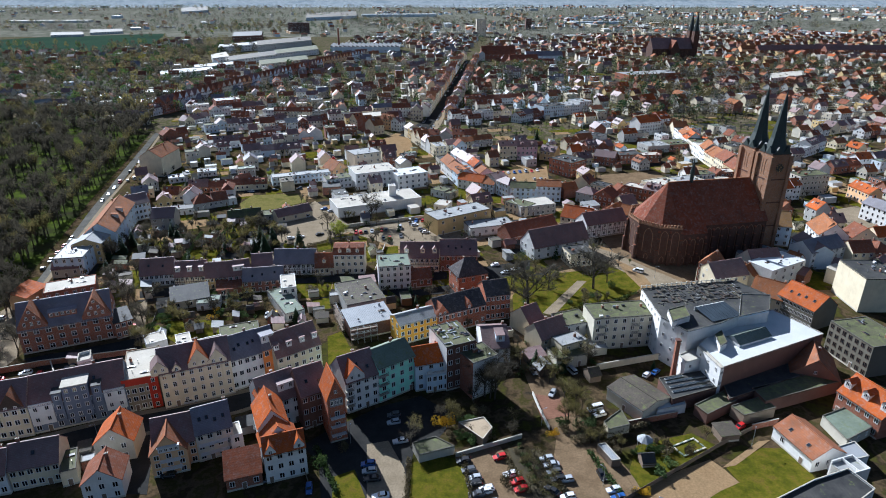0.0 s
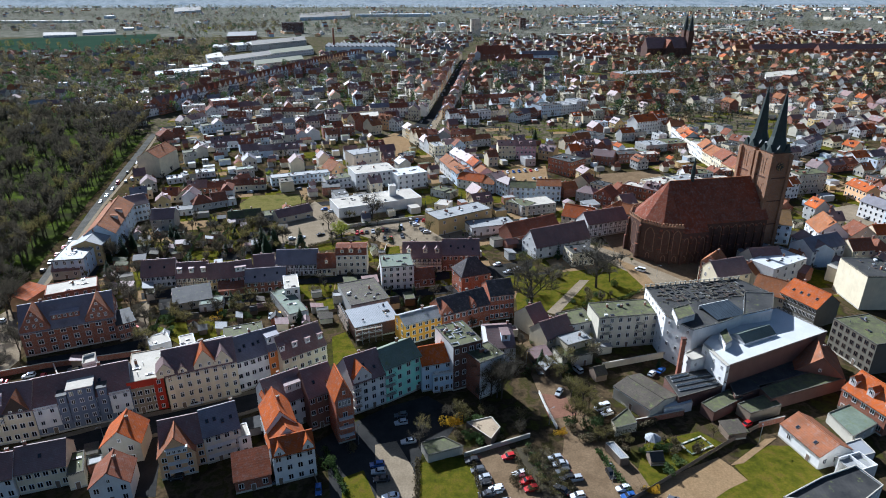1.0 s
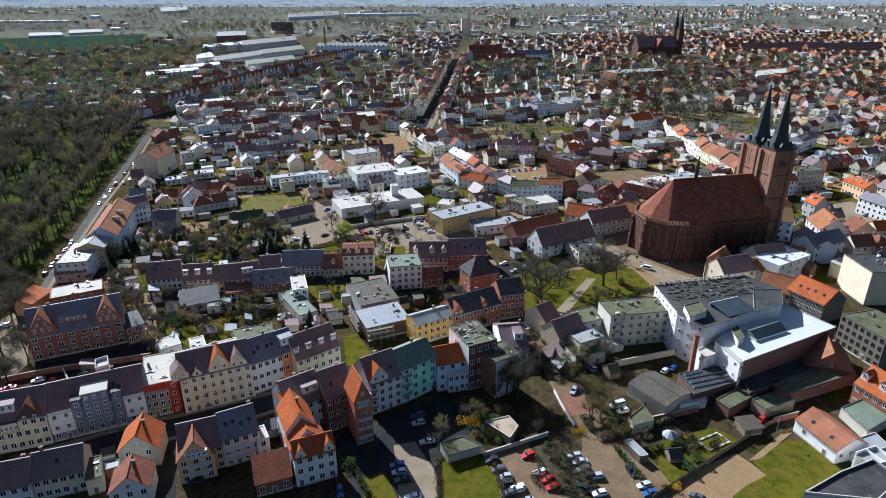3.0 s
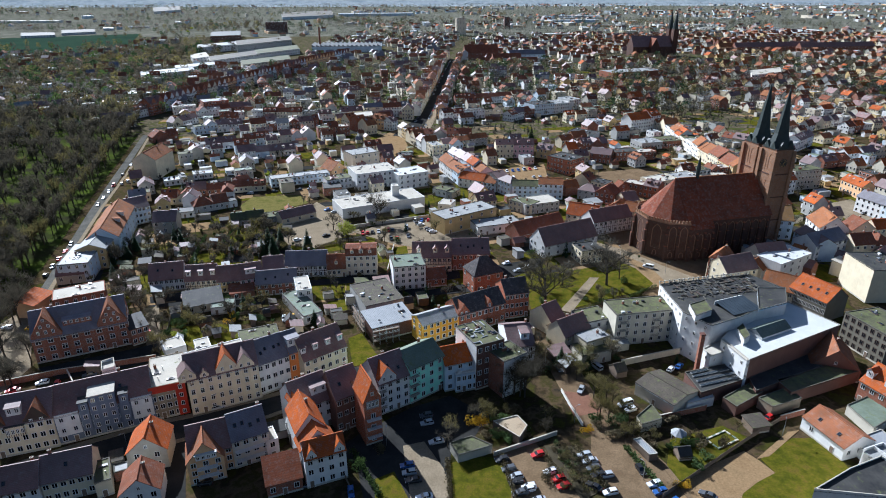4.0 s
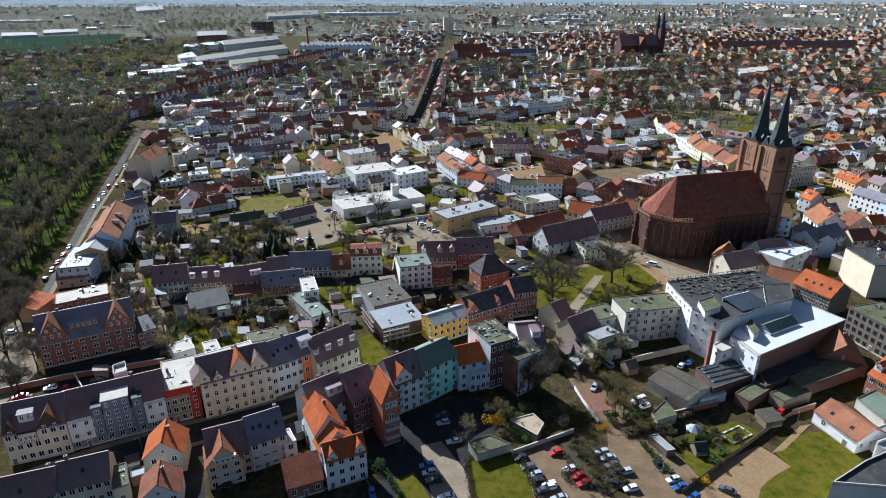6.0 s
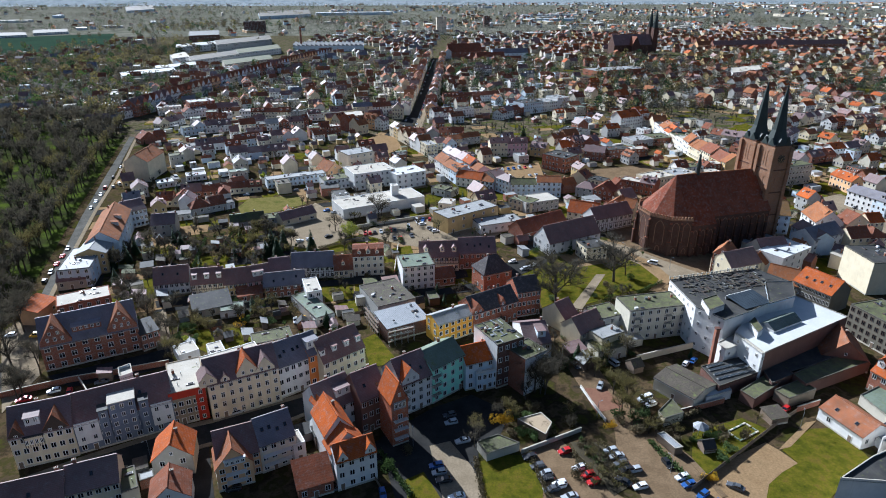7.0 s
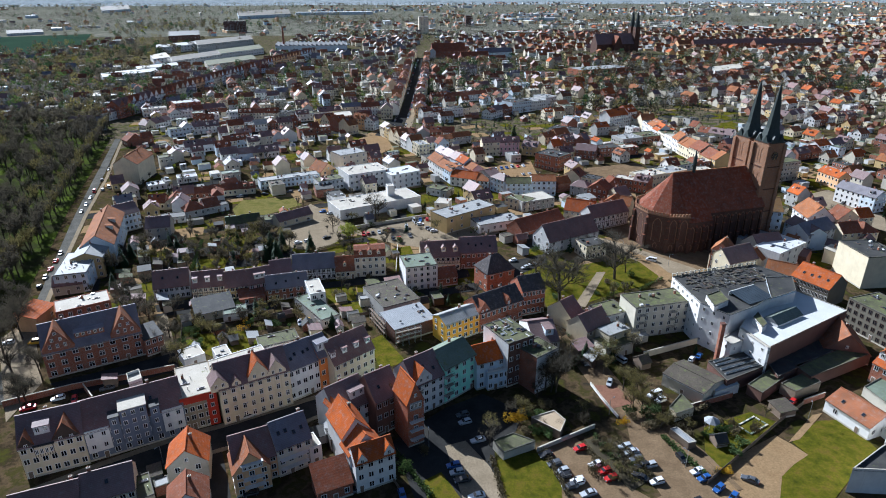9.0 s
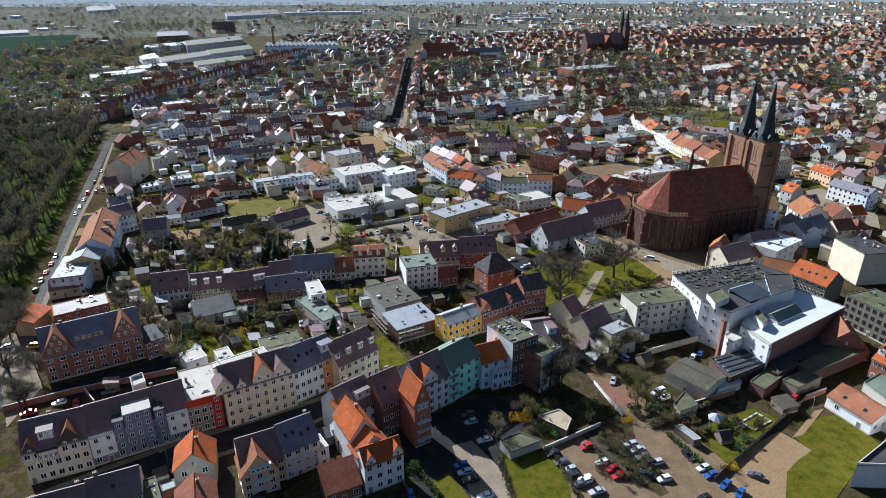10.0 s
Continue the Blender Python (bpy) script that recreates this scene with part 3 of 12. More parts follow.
def house(x, y, rot, w, d, h, roof="gable", rh=4.0, wall="cream", tiles="t_brown", floors=3, cols=4, sides="", label="plastered town house", near=True, side_wall=None,
          chim=1, sky=0, dorm=(), gables=(), win=(1.4, 1.8), style="white", door=True, name="house", category="house", band=None, seed=0, skip=(), kcols=0, group=""):
    """A town house on its own base. The facade faces -y of its own axes. dorm: (u, w, h, wall, style); gables: (u, w, rh, roof)."""
    t = thing(name, pose(x, y, 0, 0, 0, rot), label, category, group)
    rnd = random.Random(seed + int(x * 7 + y * 13))
    OCCUPIED.update(cells(x, y, radians(rot), w, d))
    body = part("wall", wall_geo(w, d, h, rh, roof, wall, side_wall, "coping" if tiles in ("f_moss", "f_tar", "f_green", "f_corr", "f_grey") else None), t)
    part("roof", roof_geo(w, d, h, rh, roof, tiles), t)
    fh = h / max(floors, 1)
    ww, wh = win
    if floors and cols:
        step = w / cols
        dcol = rnd.randrange(cols) if door and roof != "none" else -1
        for f in range(floors):
            for c in range(cols):
                u = (c + 0.5) * step - w / 2
                if f == 0 and c == dcol:
                    door_part(t, u, w, d, wall)
                elif (f, c) not in skip:
                    put_window(t, "F", u, fh * (f + 0.54), min(ww, step * 0.72), min(wh, fh * 0.62), w, d, style)
        if roof == "cross" and rh > 2.5:
            put_window(t, "F", 0, h + rh * 0.3, 0.9, 1.2, w, d, style)
        for s in sides:
            n = max(1, round((d if s in "LR" else w) / 3.4))
            run = d if s in "LR" else w
            for f in range(floors):
                for c in range(n):
                    if rnd.random() < 0.82:
                        put_window(t, s, (c + 0.5) * run / n - run / 2, fh * (f + 0.54), ww * 0.9, min(wh, fh * 0.6), w, d, style)
            if roof == "gable" and rh > 3 and s in "LR":
                put_window(t, s, 0, h + rh * 0.32, 0.8, 1.0, w, d, style)
    if near:
        # cornice at the eaves and a plinth at the foot
        if roof in ("gable", "mansard", "hip"):
            g = Geo()
            g.box(-w / 2, w / 2, -d / 2 - 0.18, -d / 2 - 0.003, h - 0.55, h - 0.2, band or "trim")
            part("cornice", g, t)
            g = Geo()
            g.box(-w / 2 + 0.02, w / 2 - 0.02, -d / 2 - 0.47, -d / 2 - 0.35, h - 0.5 - 0.35 * rh / (d / 2), h - 0.36 - 0.35 * rh / (d / 2), "metal")
            part("gutter", g, t)
        g = Geo()
        g.box(-w / 2, w / 2, -d / 2 - 0.05, -d / 2 - 0.003, -0.2, 0.6, "stone")
        part("plinth", g, t)
        if roof == "flat":
            roof_clutter(t, w, d, h, rnd)
    slope = math.degrees(math.atan2(rh, d / 2))
    for i in range(chim):
        u = rnd.uniform(-0.42, 0.42) * w
        v = rnd.uniform(0.02, 0.2) * d
        if roof == "gable":
            chimney(t, u, v, h + rh * (1 - v / (d / 2)), h=1.4 if rh > 1.5 else 1.0)
        elif roof == "cross":
            chimney(t, 0.1 * w, v, h + rh * 0.75, h=1.6)
        elif roof in ("flat", "shed", "shedf"):
            chimney(t, u, v, h, h=1.2 if roof == "flat" else 1.5 + rh)
        else:
            chimney(t, u * 0.5, v, h + rh * 0.7, h=1.6)
    if roof == "gable":
        for i in range(sky):
            u = ((i + 0.5) / sky - 0.5) * w * 0.8 + rnd.uniform(-0.5, 0.5)
            v = rnd.uniform(0.45, 0.68)
            skylight(t, u, -d / 2 * v, h + rh * (1 - v), slope)
    for u, dw, dh, dwall, dst in dorm:
        v = 0.74 if roof == "gable" else 0.9
        if roof == "mansard":
            dormer(t, u, -d / 2 + 0.25, h + 0.7, dw, dh, 2.4, dwall, tiles, dst)
        else:
            dormer(t, u, -d / 2 * v, h + rh * (1 - v) + 0.4, dw, dh, min(d * 0.4, dh / max(rh, 0.5) * d / 2 + 0.3), dwall, tiles, dst)
    for u, gw, grh, gh, gt, *clad in gables:
        # a gable that rises flush with the facade
        g = Geo()
        yf, dep = -d / 2 - 0.12, d * 0.5
        top = h + gh
        g.solid([(-gw / 2, yf, h - 0.6), (gw / 2, yf, h - 0.6), (gw / 2, yf, top), (0, yf, top + grh), (-gw / 2, yf, top), (-gw / 2, yf + dep, h - 0.6), (gw / 2, yf + dep, h - 0.6), (gw / 2, yf + dep, top), (0, yf + dep, top + grh), (-gw / 2, yf + dep, top)],
                [(0, 1, 2, 3, 4), (1, 6, 7, 2), (5, 0, 4, 9), (9, 8, 7, 6, 5)], clad[0] if clad else wall)
        for s in (-1, 1):
            e = [(s * (gw / 2 + 0.15), yf - 0.15, top - 0.15), (0, yf - 0.15, top + grh + 0.1), (0, yf + dep, top + grh + 0.1), (s * (gw / 2 + 0.15), yf + dep, top - 0.15)]
            g.slab(e if s < 0 else e[::-1], 0.16, gt)
        gp = part("gable", g, t, "", pose(u, 0, 0))
        for k in ((-0.2, 0.2) if 4 < gw < 9 else (0,) if gw < 9 else ()):
            part("window", window_mesh(0.9, 1.3, style), gp, "", pose(k * gw, yf - 0.02, top - 0.3))
        for row, cols_at in enumerate(((-0.24, 0.0, 0.24), (-0.13, 0.13), (0.0,)) if gw >= 9 else ()):
            for k in cols_at:
                part("window", window_mesh(0.9, 1.5 - 0.25 * row, style), gp, "", pose(k * gw, yf - 0.02, top + 0.9 + 2.3 * row))
    return t


def bay(t, D, u0, u1, z0, z1, proud, mat, floors=0, cols=0, roof=None, back=0.0, label="", win=(1.1, 1.5)):
    """A box that stands out of the facade of t (or rises through its roof), with windows of its own."""
    g = Geo()
    y = -D / 2
    g.box(u0, u1, y - proud, y + max(back, 0.05), z0, z1, mat)
    b = part("bay", g, t, label)
    if roof:
        g = Geo()
        g.box(u0 - 0.2, u1 + 0.2, y - proud - 0.25, y + back + 0.3, z1, z1 + 0.28, roof)
        part("bay_roof", g, b)
    for f in range(floors):
        for c in range(cols):
            part("window", window_mesh(min(win[0], (u1 - u0) / cols * 0.7), min(win[1], (z1 - z0) / floors * 0.62)), b, "", pose(u0 + (c + 0.5) * (u1 - u0) / cols, y - proud, z0 + (z1 - z0) / floors * (f + 0.52)))
    return b


def timbers(t, W, D, z0, z1, n, mat="timber"):
    """Dark half-timbering on the facade: posts and rails, each beam a part."""
    for z in (z0, (z0 + z1) / 2, z1):
        g = Geo()
        g.box(-W / 2, W / 2, -D / 2 - 0.06, -D / 2 - 0.003, z - 0.1, z + 0.1, mat)
        part("beam", g, t)
    g = Geo()
    g.box(-0.09, 0.09, -0.065, -0.003, z0 + 0.1, z1 - 0.1, mat)
    me = g.mesh("beam")
    for i in range(n + 1):
        part("beam", me, t, "", pose(-W / 2 + 0.1 + i * (W - 0.2) / n, -D / 2, 0))


def ivy(t, D, u0, u1, z0, z1, n=900, seed=3):
    """Bare creeper and ivy leaves over a facade."""
    rnd, g = random.Random(seed), Geo()
    for i in range(n):
        f = rnd.random()
        u = u0 + (u1 - u0) * (0.5 + rnd.gauss(0, 0.2))
        m = Vector((u, -D / 2 - rnd.uniform(0.05, 0.45), z0 + (z1 - z0) * f ** 1.3))
        a = Vector((rnd.gauss(0, 1), rnd.gauss(0, 0.4), rnd.gauss(0, 1))).normalized() * 0.22
        w = a.orthogonal().normalized() * 0.14
        g.poly([m - a, m + w, m + a, m - w], "ivy")
    return part("ivy", g, t, "straggling brown-green ivy")


def scaffold(x, y, rot, w, h):
    t = thing("scaffold", pose(x, y, 0, 0, 0, rot), "steel scaffold with wooden planks against the wall", "scaffold")
    n, lifts = int(w / 2.2), int(h / 2)
    g = Geo()
    g.tube((0, 0, -0.2), (0, 0, h + 0.9), 0.05, 0.05, "metal", 6)
    pole = g.mesh("pole")
    for i in range(n + 1):
        for dy in (0, 1.0):
            part("pole", pole, t, "", pose(i * w / n - w / 2, dy, 0))
    for k in range(1, lifts + 1):
        g = Geo()
        g.box(-w / 2, w / 2, 0.05, 0.95, k * 2.0 - 0.06, k * 2.0, "wood")
        part("plank", g, t)
        for dz in (0.5, 1.0):
            g = Geo()
            g.box(-w / 2, w / 2, -0.03, 0.03, k * 2.0 + dz - 0.03, k * 2.0 + dz + 0.03, "metal")
            part("rail", g, t)
    return t


def roof_clutter(t, w, d, h, rnd):
    """Hatches, vents and pipes on a flat roof."""
    for i in range(int(2 + w * d / 45)):
        x, y, k = rnd.uniform(-0.4, 0.4) * w, rnd.uniform(-0.4, 0.4) * d, rnd.random()
        g = Geo()
        if k < 0.4:
            s, z = rnd.uniform(0.3, 0.7), rnd.uniform(0.3, 0.9)
            g.box(-s, s, -s * 0.7, s * 0.7, 0, z, rnd.choice(("metal", "trim", "darkmetal")))
            part("roof_hatch", g, t, "", pose(x, y, h, 0, 0, rnd.uniform(-5, 5)))
        elif k < 0.75:
            g.tube((0, 0, 0), (0, 0, rnd.uniform(0.5, 1.1)), 0.12, 0.12, "metal", 8)
            part("vent_pipe", g, t, "", pose(x, y, h))
        else:
            g.box(-rnd.uniform(0.8, 1.6), rnd.uniform(0.8, 1.6), -0.5, 0.5, 0, 0.25, "frame_dark")
            g.box(-0.7, 0.7, -0.4, 0.4, 0.25, 0.3, "glass")
            part("roof_light", g, t, "", pose(x, y, h))


def garden_wall(x0, y0, x1, y1, h=1.8, mat="brick", label="brick garden wall with coping"):
    L, r = math.hypot(x1 - x0, y1 - y0), math.degrees(math.atan2(y1 - y0, x1 - x0))
    t = thing("garden_wall", pose(x0, y0, 0, 0, 0, r), label, "wall")
    g = Geo()
    g.box(0, L, -0.14, 0.14, -0.3, h, mat)
    part("wall", g, t)
    g = Geo()
    g.box(-0.05, L + 0.05, -0.2, 0.2, h, h + 0.09, "stone")
    part("coping", g, t)
    return t


def hedge(x0, y0, x1, y1, h=1.6, mat="bushleaf", label="clipped dark green hedge of evergreen leaves"):
    rnd = random.Random(int(x0 * 31 + y0))
    L, r = math.hypot(x1 - x0, y1 - y0), math.degrees(math.atan2(y1 - y0, x1 - x0))
    t = thing("hedge", pose(x0, y0, 0, 0, 0, r), label, "hedge")
    g = Geo()
    for i in range(int(L * 45)):
        m = Vector((rnd.uniform(0, L), rnd.gauss(0, 0.4), rnd.uniform(0.05, 1) ** 0.7 * h * rnd.uniform(0.8, 1.12)))
        u = Vector((rnd.gauss(0, 1), rnd.gauss(0, 1), rnd.gauss(0, 1))).normalized() * 0.28
        w = u.orthogonal().normalized() * 0.18
        g.poly([m - u, m + w, m + u, m - w], mat)
    part("foliage", g, t)
    g = Geo()
    for i in range(max(2, int(L / 1.5))):
        g.tube((i * 1.5 + 0.3, 0, -0.1), (i * 1.5 + 0.4, 0.05, h * 0.7), 0.04, 0.02, "bark", 4)
    part("stems", g, t)
    return t


def fence(x0, y0, x1, y1, h=1.4, mat="wood", label="weathered wooden board fence"):
    L, r = math.hypot(x1 - x0, y1 - y0), math.degrees(math.atan2(y1 - y0, x1 - x0))
    t = thing("fence", pose(x0, y0, 0, 0, 0, r), label, "fence")
    n = max(1, int(L / 2.4))
    if ("post", h, mat) not in WINDOWS:
        g = Geo()
        g.box(-0.06, 0.06, -0.06, 0.06, -0.3, h + 0.08, mat)
        WINDOWS[("post", h, mat)] = g.mesh("post")
    for i in range(n + 1):
        part("post", WINDOWS[("post", h, mat)], t, "", pose(i * L / n, 0, 0))
    for i in range(n):
        g = Geo()
        a = i * L / n + 0.06
        g.box(a, a + L / n - 0.12, -0.025, 0.025, 0.08, h, mat)
        part("panel", g, t)
    return t


def balcony(parent, x, y, z, w, d=1.3, mat="darkmetal", slab="stone"):
    """A balcony on the facade: slab, rail and bars."""
    g = Geo()
    g.box(-w / 2, w / 2, -d, 0, -0.16, 0, slab)
    b = part("balcony", g, parent, "", pose(x, y, z))
    g = Geo()
    g.box(-w / 2, w / 2, -d, -d + 0.05, 0.95, 1.02, mat)
    for s in (-1, 1):
        g.box(s * w / 2 - 0.025, s * w / 2 + 0.025, -d, 0, 0.95, 1.02, mat)
    n = int(w / 0.22)
    for i in range(n + 1):
        u = -w / 2 + i * w / n
        g.box(u - 0.02, u + 0.02, -d + 0.01, -d + 0.04, 0, 0.95, mat)
    part("railing", g, b)
    return b


def shed(x, y, rot, w, d, h, roof="flat", rh=0.6, wall="grey", tiles="f_moss", label="low flat-roofed shed", doors=1, name="shed"):
    """A low outbuilding with a door or gate in its front."""
    t = thing(name, pose(x, y, 0, 0, 0, rot), label, "shed")
    part("wall", wall_geo(w, d, h, rh, roof, wall), t)
    part("roof", roof_geo(w, d, h, rh, roof, tiles, 0.2, 0.12), t)
    for i in range(doors):
        g = Geo()
        g.box(-0.9, 0.9, -0.06, 0.03, 0, min(2.1, h - 0.3), "wood")
        g.box(-0.03, 0.03, -0.09, -0.06, 0, min(2.1, h - 0.3), "timber")
        part("door", g, t, "", pose((i + 0.5) / doors * w - w / 2, -d / 2, 0))
    return t


def block(pts, h, wall="white", roof="f_white", label="flat-roofed building", name="building", category="building", up=0.2, floors=0, cols=3.2, faces=(), win=(1.0, 1.4), z0=-0.3):
    """A flat-roofed building on a plan outline: walls, recessed roof, upstand and windows in the named faces."""
    area = sum(pts[i][0] * pts[(i + 1) % len(pts)][1] - pts[(i + 1) % len(pts)][0] * pts[i][1] for i in range(len(pts)))
    pts = [Vector((p[0], p[1], 0)) for p in (pts if area > 0 else pts[::-1])]
    o = sum(pts, Vector()) / len(pts)
    t = thing(name, pose(o.x, o.y, 0), label, category)
    OCCUPIED.update(inside(pts))
    pts = [p - o for p in pts]
    n = len(pts)
    g = Geo()
    for i in range(n):
        a, b = pts[i], pts[(i + 1) % n]
        g.poly([(a.x, a.y, z0), (b.x, b.y, z0), (b.x, b.y, h + up), (a.x, a.y, h + up)], wall)
    part("wall", g, t)
    g = Geo()
    g.prism([(p.x, p.y) for p in pts], h - 0.3, h, roof)
    part("roof", g, t)
    for i in range(n):
        a, b = pts[i], pts[(i + 1) % n]
        g = Geo()
        g.box(0, (b - a).length, -0.05, 0.2, 0, 0.06, "coping" if up < 0.4 and roof in ("f_moss", "f_tar", "f_grey", "f_green") else "stone")
        part("coping", g, t, "", pose(a.x, a.y, h + up, 0, 0, math.degrees(math.atan2(b.y - a.y, b.x - a.x))))
    for i in faces:
        a, b = pts[i], pts[(i + 1) % n]
        L, ang = (b - a).length, math.degrees(math.atan2(b.y - a.y, b.x - a.x))
        k = max(1, int(L / cols))
        for f in range(floors):
            for c in range(k):
                p = a.lerp(b, (c + 0.5) / k)
                part("window", window_mesh(*win), t, "", pose(p.x, p.y, (h / floors) * (f + 0.55), 0, 0, ang))
    return t


WALL_WORDS = {"brick": "red brick", "redbrick": "red brick", "darkbrick": "dark brick", "lightblue": "pale blue", "sand": "sand-coloured", "stone": "stone-grey", "mint": "mint green", "wood": "wooden", "timber": "dark timber"}
ROOF_WORDS = {"t_orange": "orange tiled", "t_red": "red tiled", "t_brown": "brown tiled", "t_dark": "dark tiled", "t_black": "black slate", "t_slate": "grey slate", "t_salmon": "salmon tiled", "t_ochre": "ochre tiled",
              "f_moss": "mossy flat", "f_grey": "grey flat", "f_tar": "black felt", "f_white": "pale flat", "f_green": "green felt", "f_corr": "corrugated"}


def hs(x, y, rot, w, d, h, roof, rh, wall, tiles, floors, cols, **more):
    """A plainer house of the town's rows and back yards."""
    small = h < 4
    label = WALL_WORDS.get(wall, wall) + (" outbuilding with " if small else " house with ") + ROOF_WORDS[tiles] + " roof"
    return house(x, y, rot, w, d, h, roof, rh, wall, tiles, floors, cols, "", label, False, name="outbuilding" if small else "house", category="shed" if small else "house", **more)


OCCUPIED, PAVED = set(), set()


def cells(x, y, rot, w, d, grow=0.0):
    """The 2 m squares of the plan under a w x d base turned by rot (radians)."""
    c, s, got = math.cos(rot), math.sin(rot), set()
    nu, nv = max(2, int((w + 2 * grow) / 1.6) + 1), max(2, int((d + 2 * grow) / 1.6) + 1)
    for i in range(nu + 1):
        for k in range(nv + 1):
            u, v = (i / nu - 0.5) * (w + 2 * grow), (k / nv - 0.5) * (d + 2 * grow)
            got.add((int((x + c * u - s * v) // 2), int((y + s * u + c * v) // 2)))
    return got


def far_house(g, x, y, w, d, h, rh, rot, wall, tiles, flat=False, windows=1, rnd=random, rg=None, dx=0.0, dy=0.0, bits=None):
    """A plainer house: walls, roof slabs, chimneys, roof lights, and windows in its long sides (1) or all round (2)."""
    OCCUPIED.update(cells(x + dx, y + dy, rot, w, d))
    c, s = math.cos(rot), math.sin(rot)
    rg = rg or g

    def P(u, v, z):
        return (x + c * u - s * v, y + s * u + c * v, z)
    a, b = w / 2, d / 2
    g.solid([P(-a, -b, -0.3), P(a, -b, -0.3), P(a, b, -0.3), P(-a, b, -0.3), P(-a, -b, h), P(a, -b, h), P(a, b, h), P(-a, b, h)], [(0, 1, 5, 4), (1, 2, 6, 5), (2, 3, 7, 6), (3, 0, 4, 7)], wall)

    def lump(u0, u1, v0, v1, z0, z1, mat, name="vent"):
        if bits is not None:
            bits.append((name, Geo()))
        (bits[-1][1] if bits is not None else rg).solid([P(u, v, z) for z in (z0, z1) for u, v in ((u0, v0), (u1, v0), (u1, v1), (u0, v1))], [(4, 5, 6, 7), (0, 1, 5, 4), (1, 2, 6, 5), (2, 3, 7, 6), (3, 0, 4, 7)], mat)
    if flat:
        rg.poly([P(-a, -b, h), P(a, -b, h), P(a, b, h), P(-a, b, h)], tiles)
        if windows:
            for u0, u1, v0, v1 in ((-a, a, -b, -b + 0.3), (-a, a, b - 0.3, b), (-a, -a + 0.3, -b + 0.3, b - 0.3), (a - 0.3, a, -b + 0.3, b - 0.3)):
                g.solid([P(u, v, z) for z in (h, h + 0.35) for u, v in ((u0, v0), (u1, v0), (u1, v1), (u0, v1))], [(4, 5, 6, 7), (0, 1, 5, 4), (1, 2, 6, 5), (2, 3, 7, 6), (3, 0, 4, 7)], "coping" if tiles in ("f_moss", "f_tar", "f_green", "f_corr") else wall)
            for i in range(int(w * d / 40) + 1):
                u, v, k = rnd.uniform(-0.7, 0.7) * a, rnd.uniform(-0.7, 0.7) * b, rnd.uniform(0.3, 0.9)
                lump(u - k, u + k, v - k * 0.7, v + k * 0.7, h, h + rnd.uniform(0.3, 1.2), rnd.choice(("metal", "trim", "brick", "coping", "glass")))
    else:
        g.solid([P(-a, -b, h), P(-a, b, h), P(-a, 0, h + rh - 0.1), P(a, -b, h), P(a, b, h), P(a, 0, h + rh - 0.1)], [(0, 2, 1), (3, 4, 5)], wall)
        k = 0.4
        rg.slab([P(-a - k, -b - k, h - k * rh / b), P(a + k, -b - k, h - k * rh / b), P(a + k, 0, h + rh), P(-a - k, 0, h + rh)], 0.2, tiles)
        rg.slab([P(a + k, b + k, h - k * rh / b), P(-a - k, b + k, h - k * rh / b), P(-a - k, 0, h + rh), P(a + k, 0, h + rh)], 0.2, tiles)
        for i in range(rnd.choice((0, 1, 1, 2))):
            u, v = rnd.uniform(-0.8, 0.8) * a, rnd.uniform(-0.5, 0.7)
            lump(u - 0.4, u + 0.4, v - 0.35, v + 0.35, h + rh * 0.7, h + rh + rnd.uniform(0.8, 1.4), rnd.choice(("brick", "brick", "stone")), "chimney")
        for side in (-1, 1) if windows else ():
            kind = rnd.random()
            if kind < 0.4:                     # roof windows
                for i in range(rnd.randint(1, 3)):
                    u, f = rnd.uniform(-0.8, 0.8) * a, rnd.uniform(0.35, 0.7)
                    q = [P(u + du, side * b * (1 - ff), h + rh * ff + 0.1) for du, ff in ((-0.5, f), (0.5, f), (0.5, f + 0.22), (-0.5, f + 0.22))]
                    if bits is not None:
                        bits.append(("skylight", Geo()))
                    (bits[-1][1] if bits is not None else rg).poly(q if side < 0 else q[::-1], rnd.choice(("glass", "f_zinc")))
            elif kind < 0.68 and w > 6:        # dormers
                n = max(1, int(w / rnd.uniform(3.5, 6)))
                for i in range(n):
                    u, v0 = (i + 0.5) / n * w - a, side * b * 0.72
                    lump(u - 0.9, u + 0.9, min(v0, 0), max(v0, 0), h + rh * 0.3, h + rh * 0.28 + 1.5, wall if rnd.random() < 0.5 else "trim", "dormer")
                    lump(u - 1.1, u + 1.1, min(v0 * 1.08, 0), max(v0 * 1.08, 0), h + rh * 0.28 + 1.5, h + rh * 0.28 + 1.68, tiles, "dormer_roof")
                    q = [P(u + du, v0 + side * 0.03, h + rh * 0.3 + dz) for du, dz in ((-0.6, 0.25), (0.6, 0.25), (0.6, 1.25), (-0.6, 1.25))]
                    g.poly(q if side < 0 else q[::-1], "glass")
    if windows:
        fl = max(1, int(h / 3.0))
        for run, off, turn in ((w, b, 0), (w, b, 2)) + (((d, a, 1), (d, a, 3)) if windows > 1 else ()):
            n = max(1, int(run / 2.7))
            ct, st = (1, 0, -1, 0)[turn], (0, 1, 0, -1)[turn]
            if turn % 2 and rnd.random() < 0.45:
                continue
            for f in range(fl):
                for i in range(n):
                    if rnd.random() < 0.08:
                        continue
                    u, z = (i + 0.5) / n * run - run / 2, h / fl * (f + 0.33)
                    for half, low, high, out, mat in ((0.68, -0.12, 1.58, 0.03, "frame"), (0.5, 0.0, 1.42, 0.07, "glass")):
                        g.poly([P(ct * uu + st * (off + out), st * uu - ct * (off + out), zz) for uu, zz in ((u - half, z + low), (u + half, z + low), (u + half, z + high), (u - half, z + high))], mat)


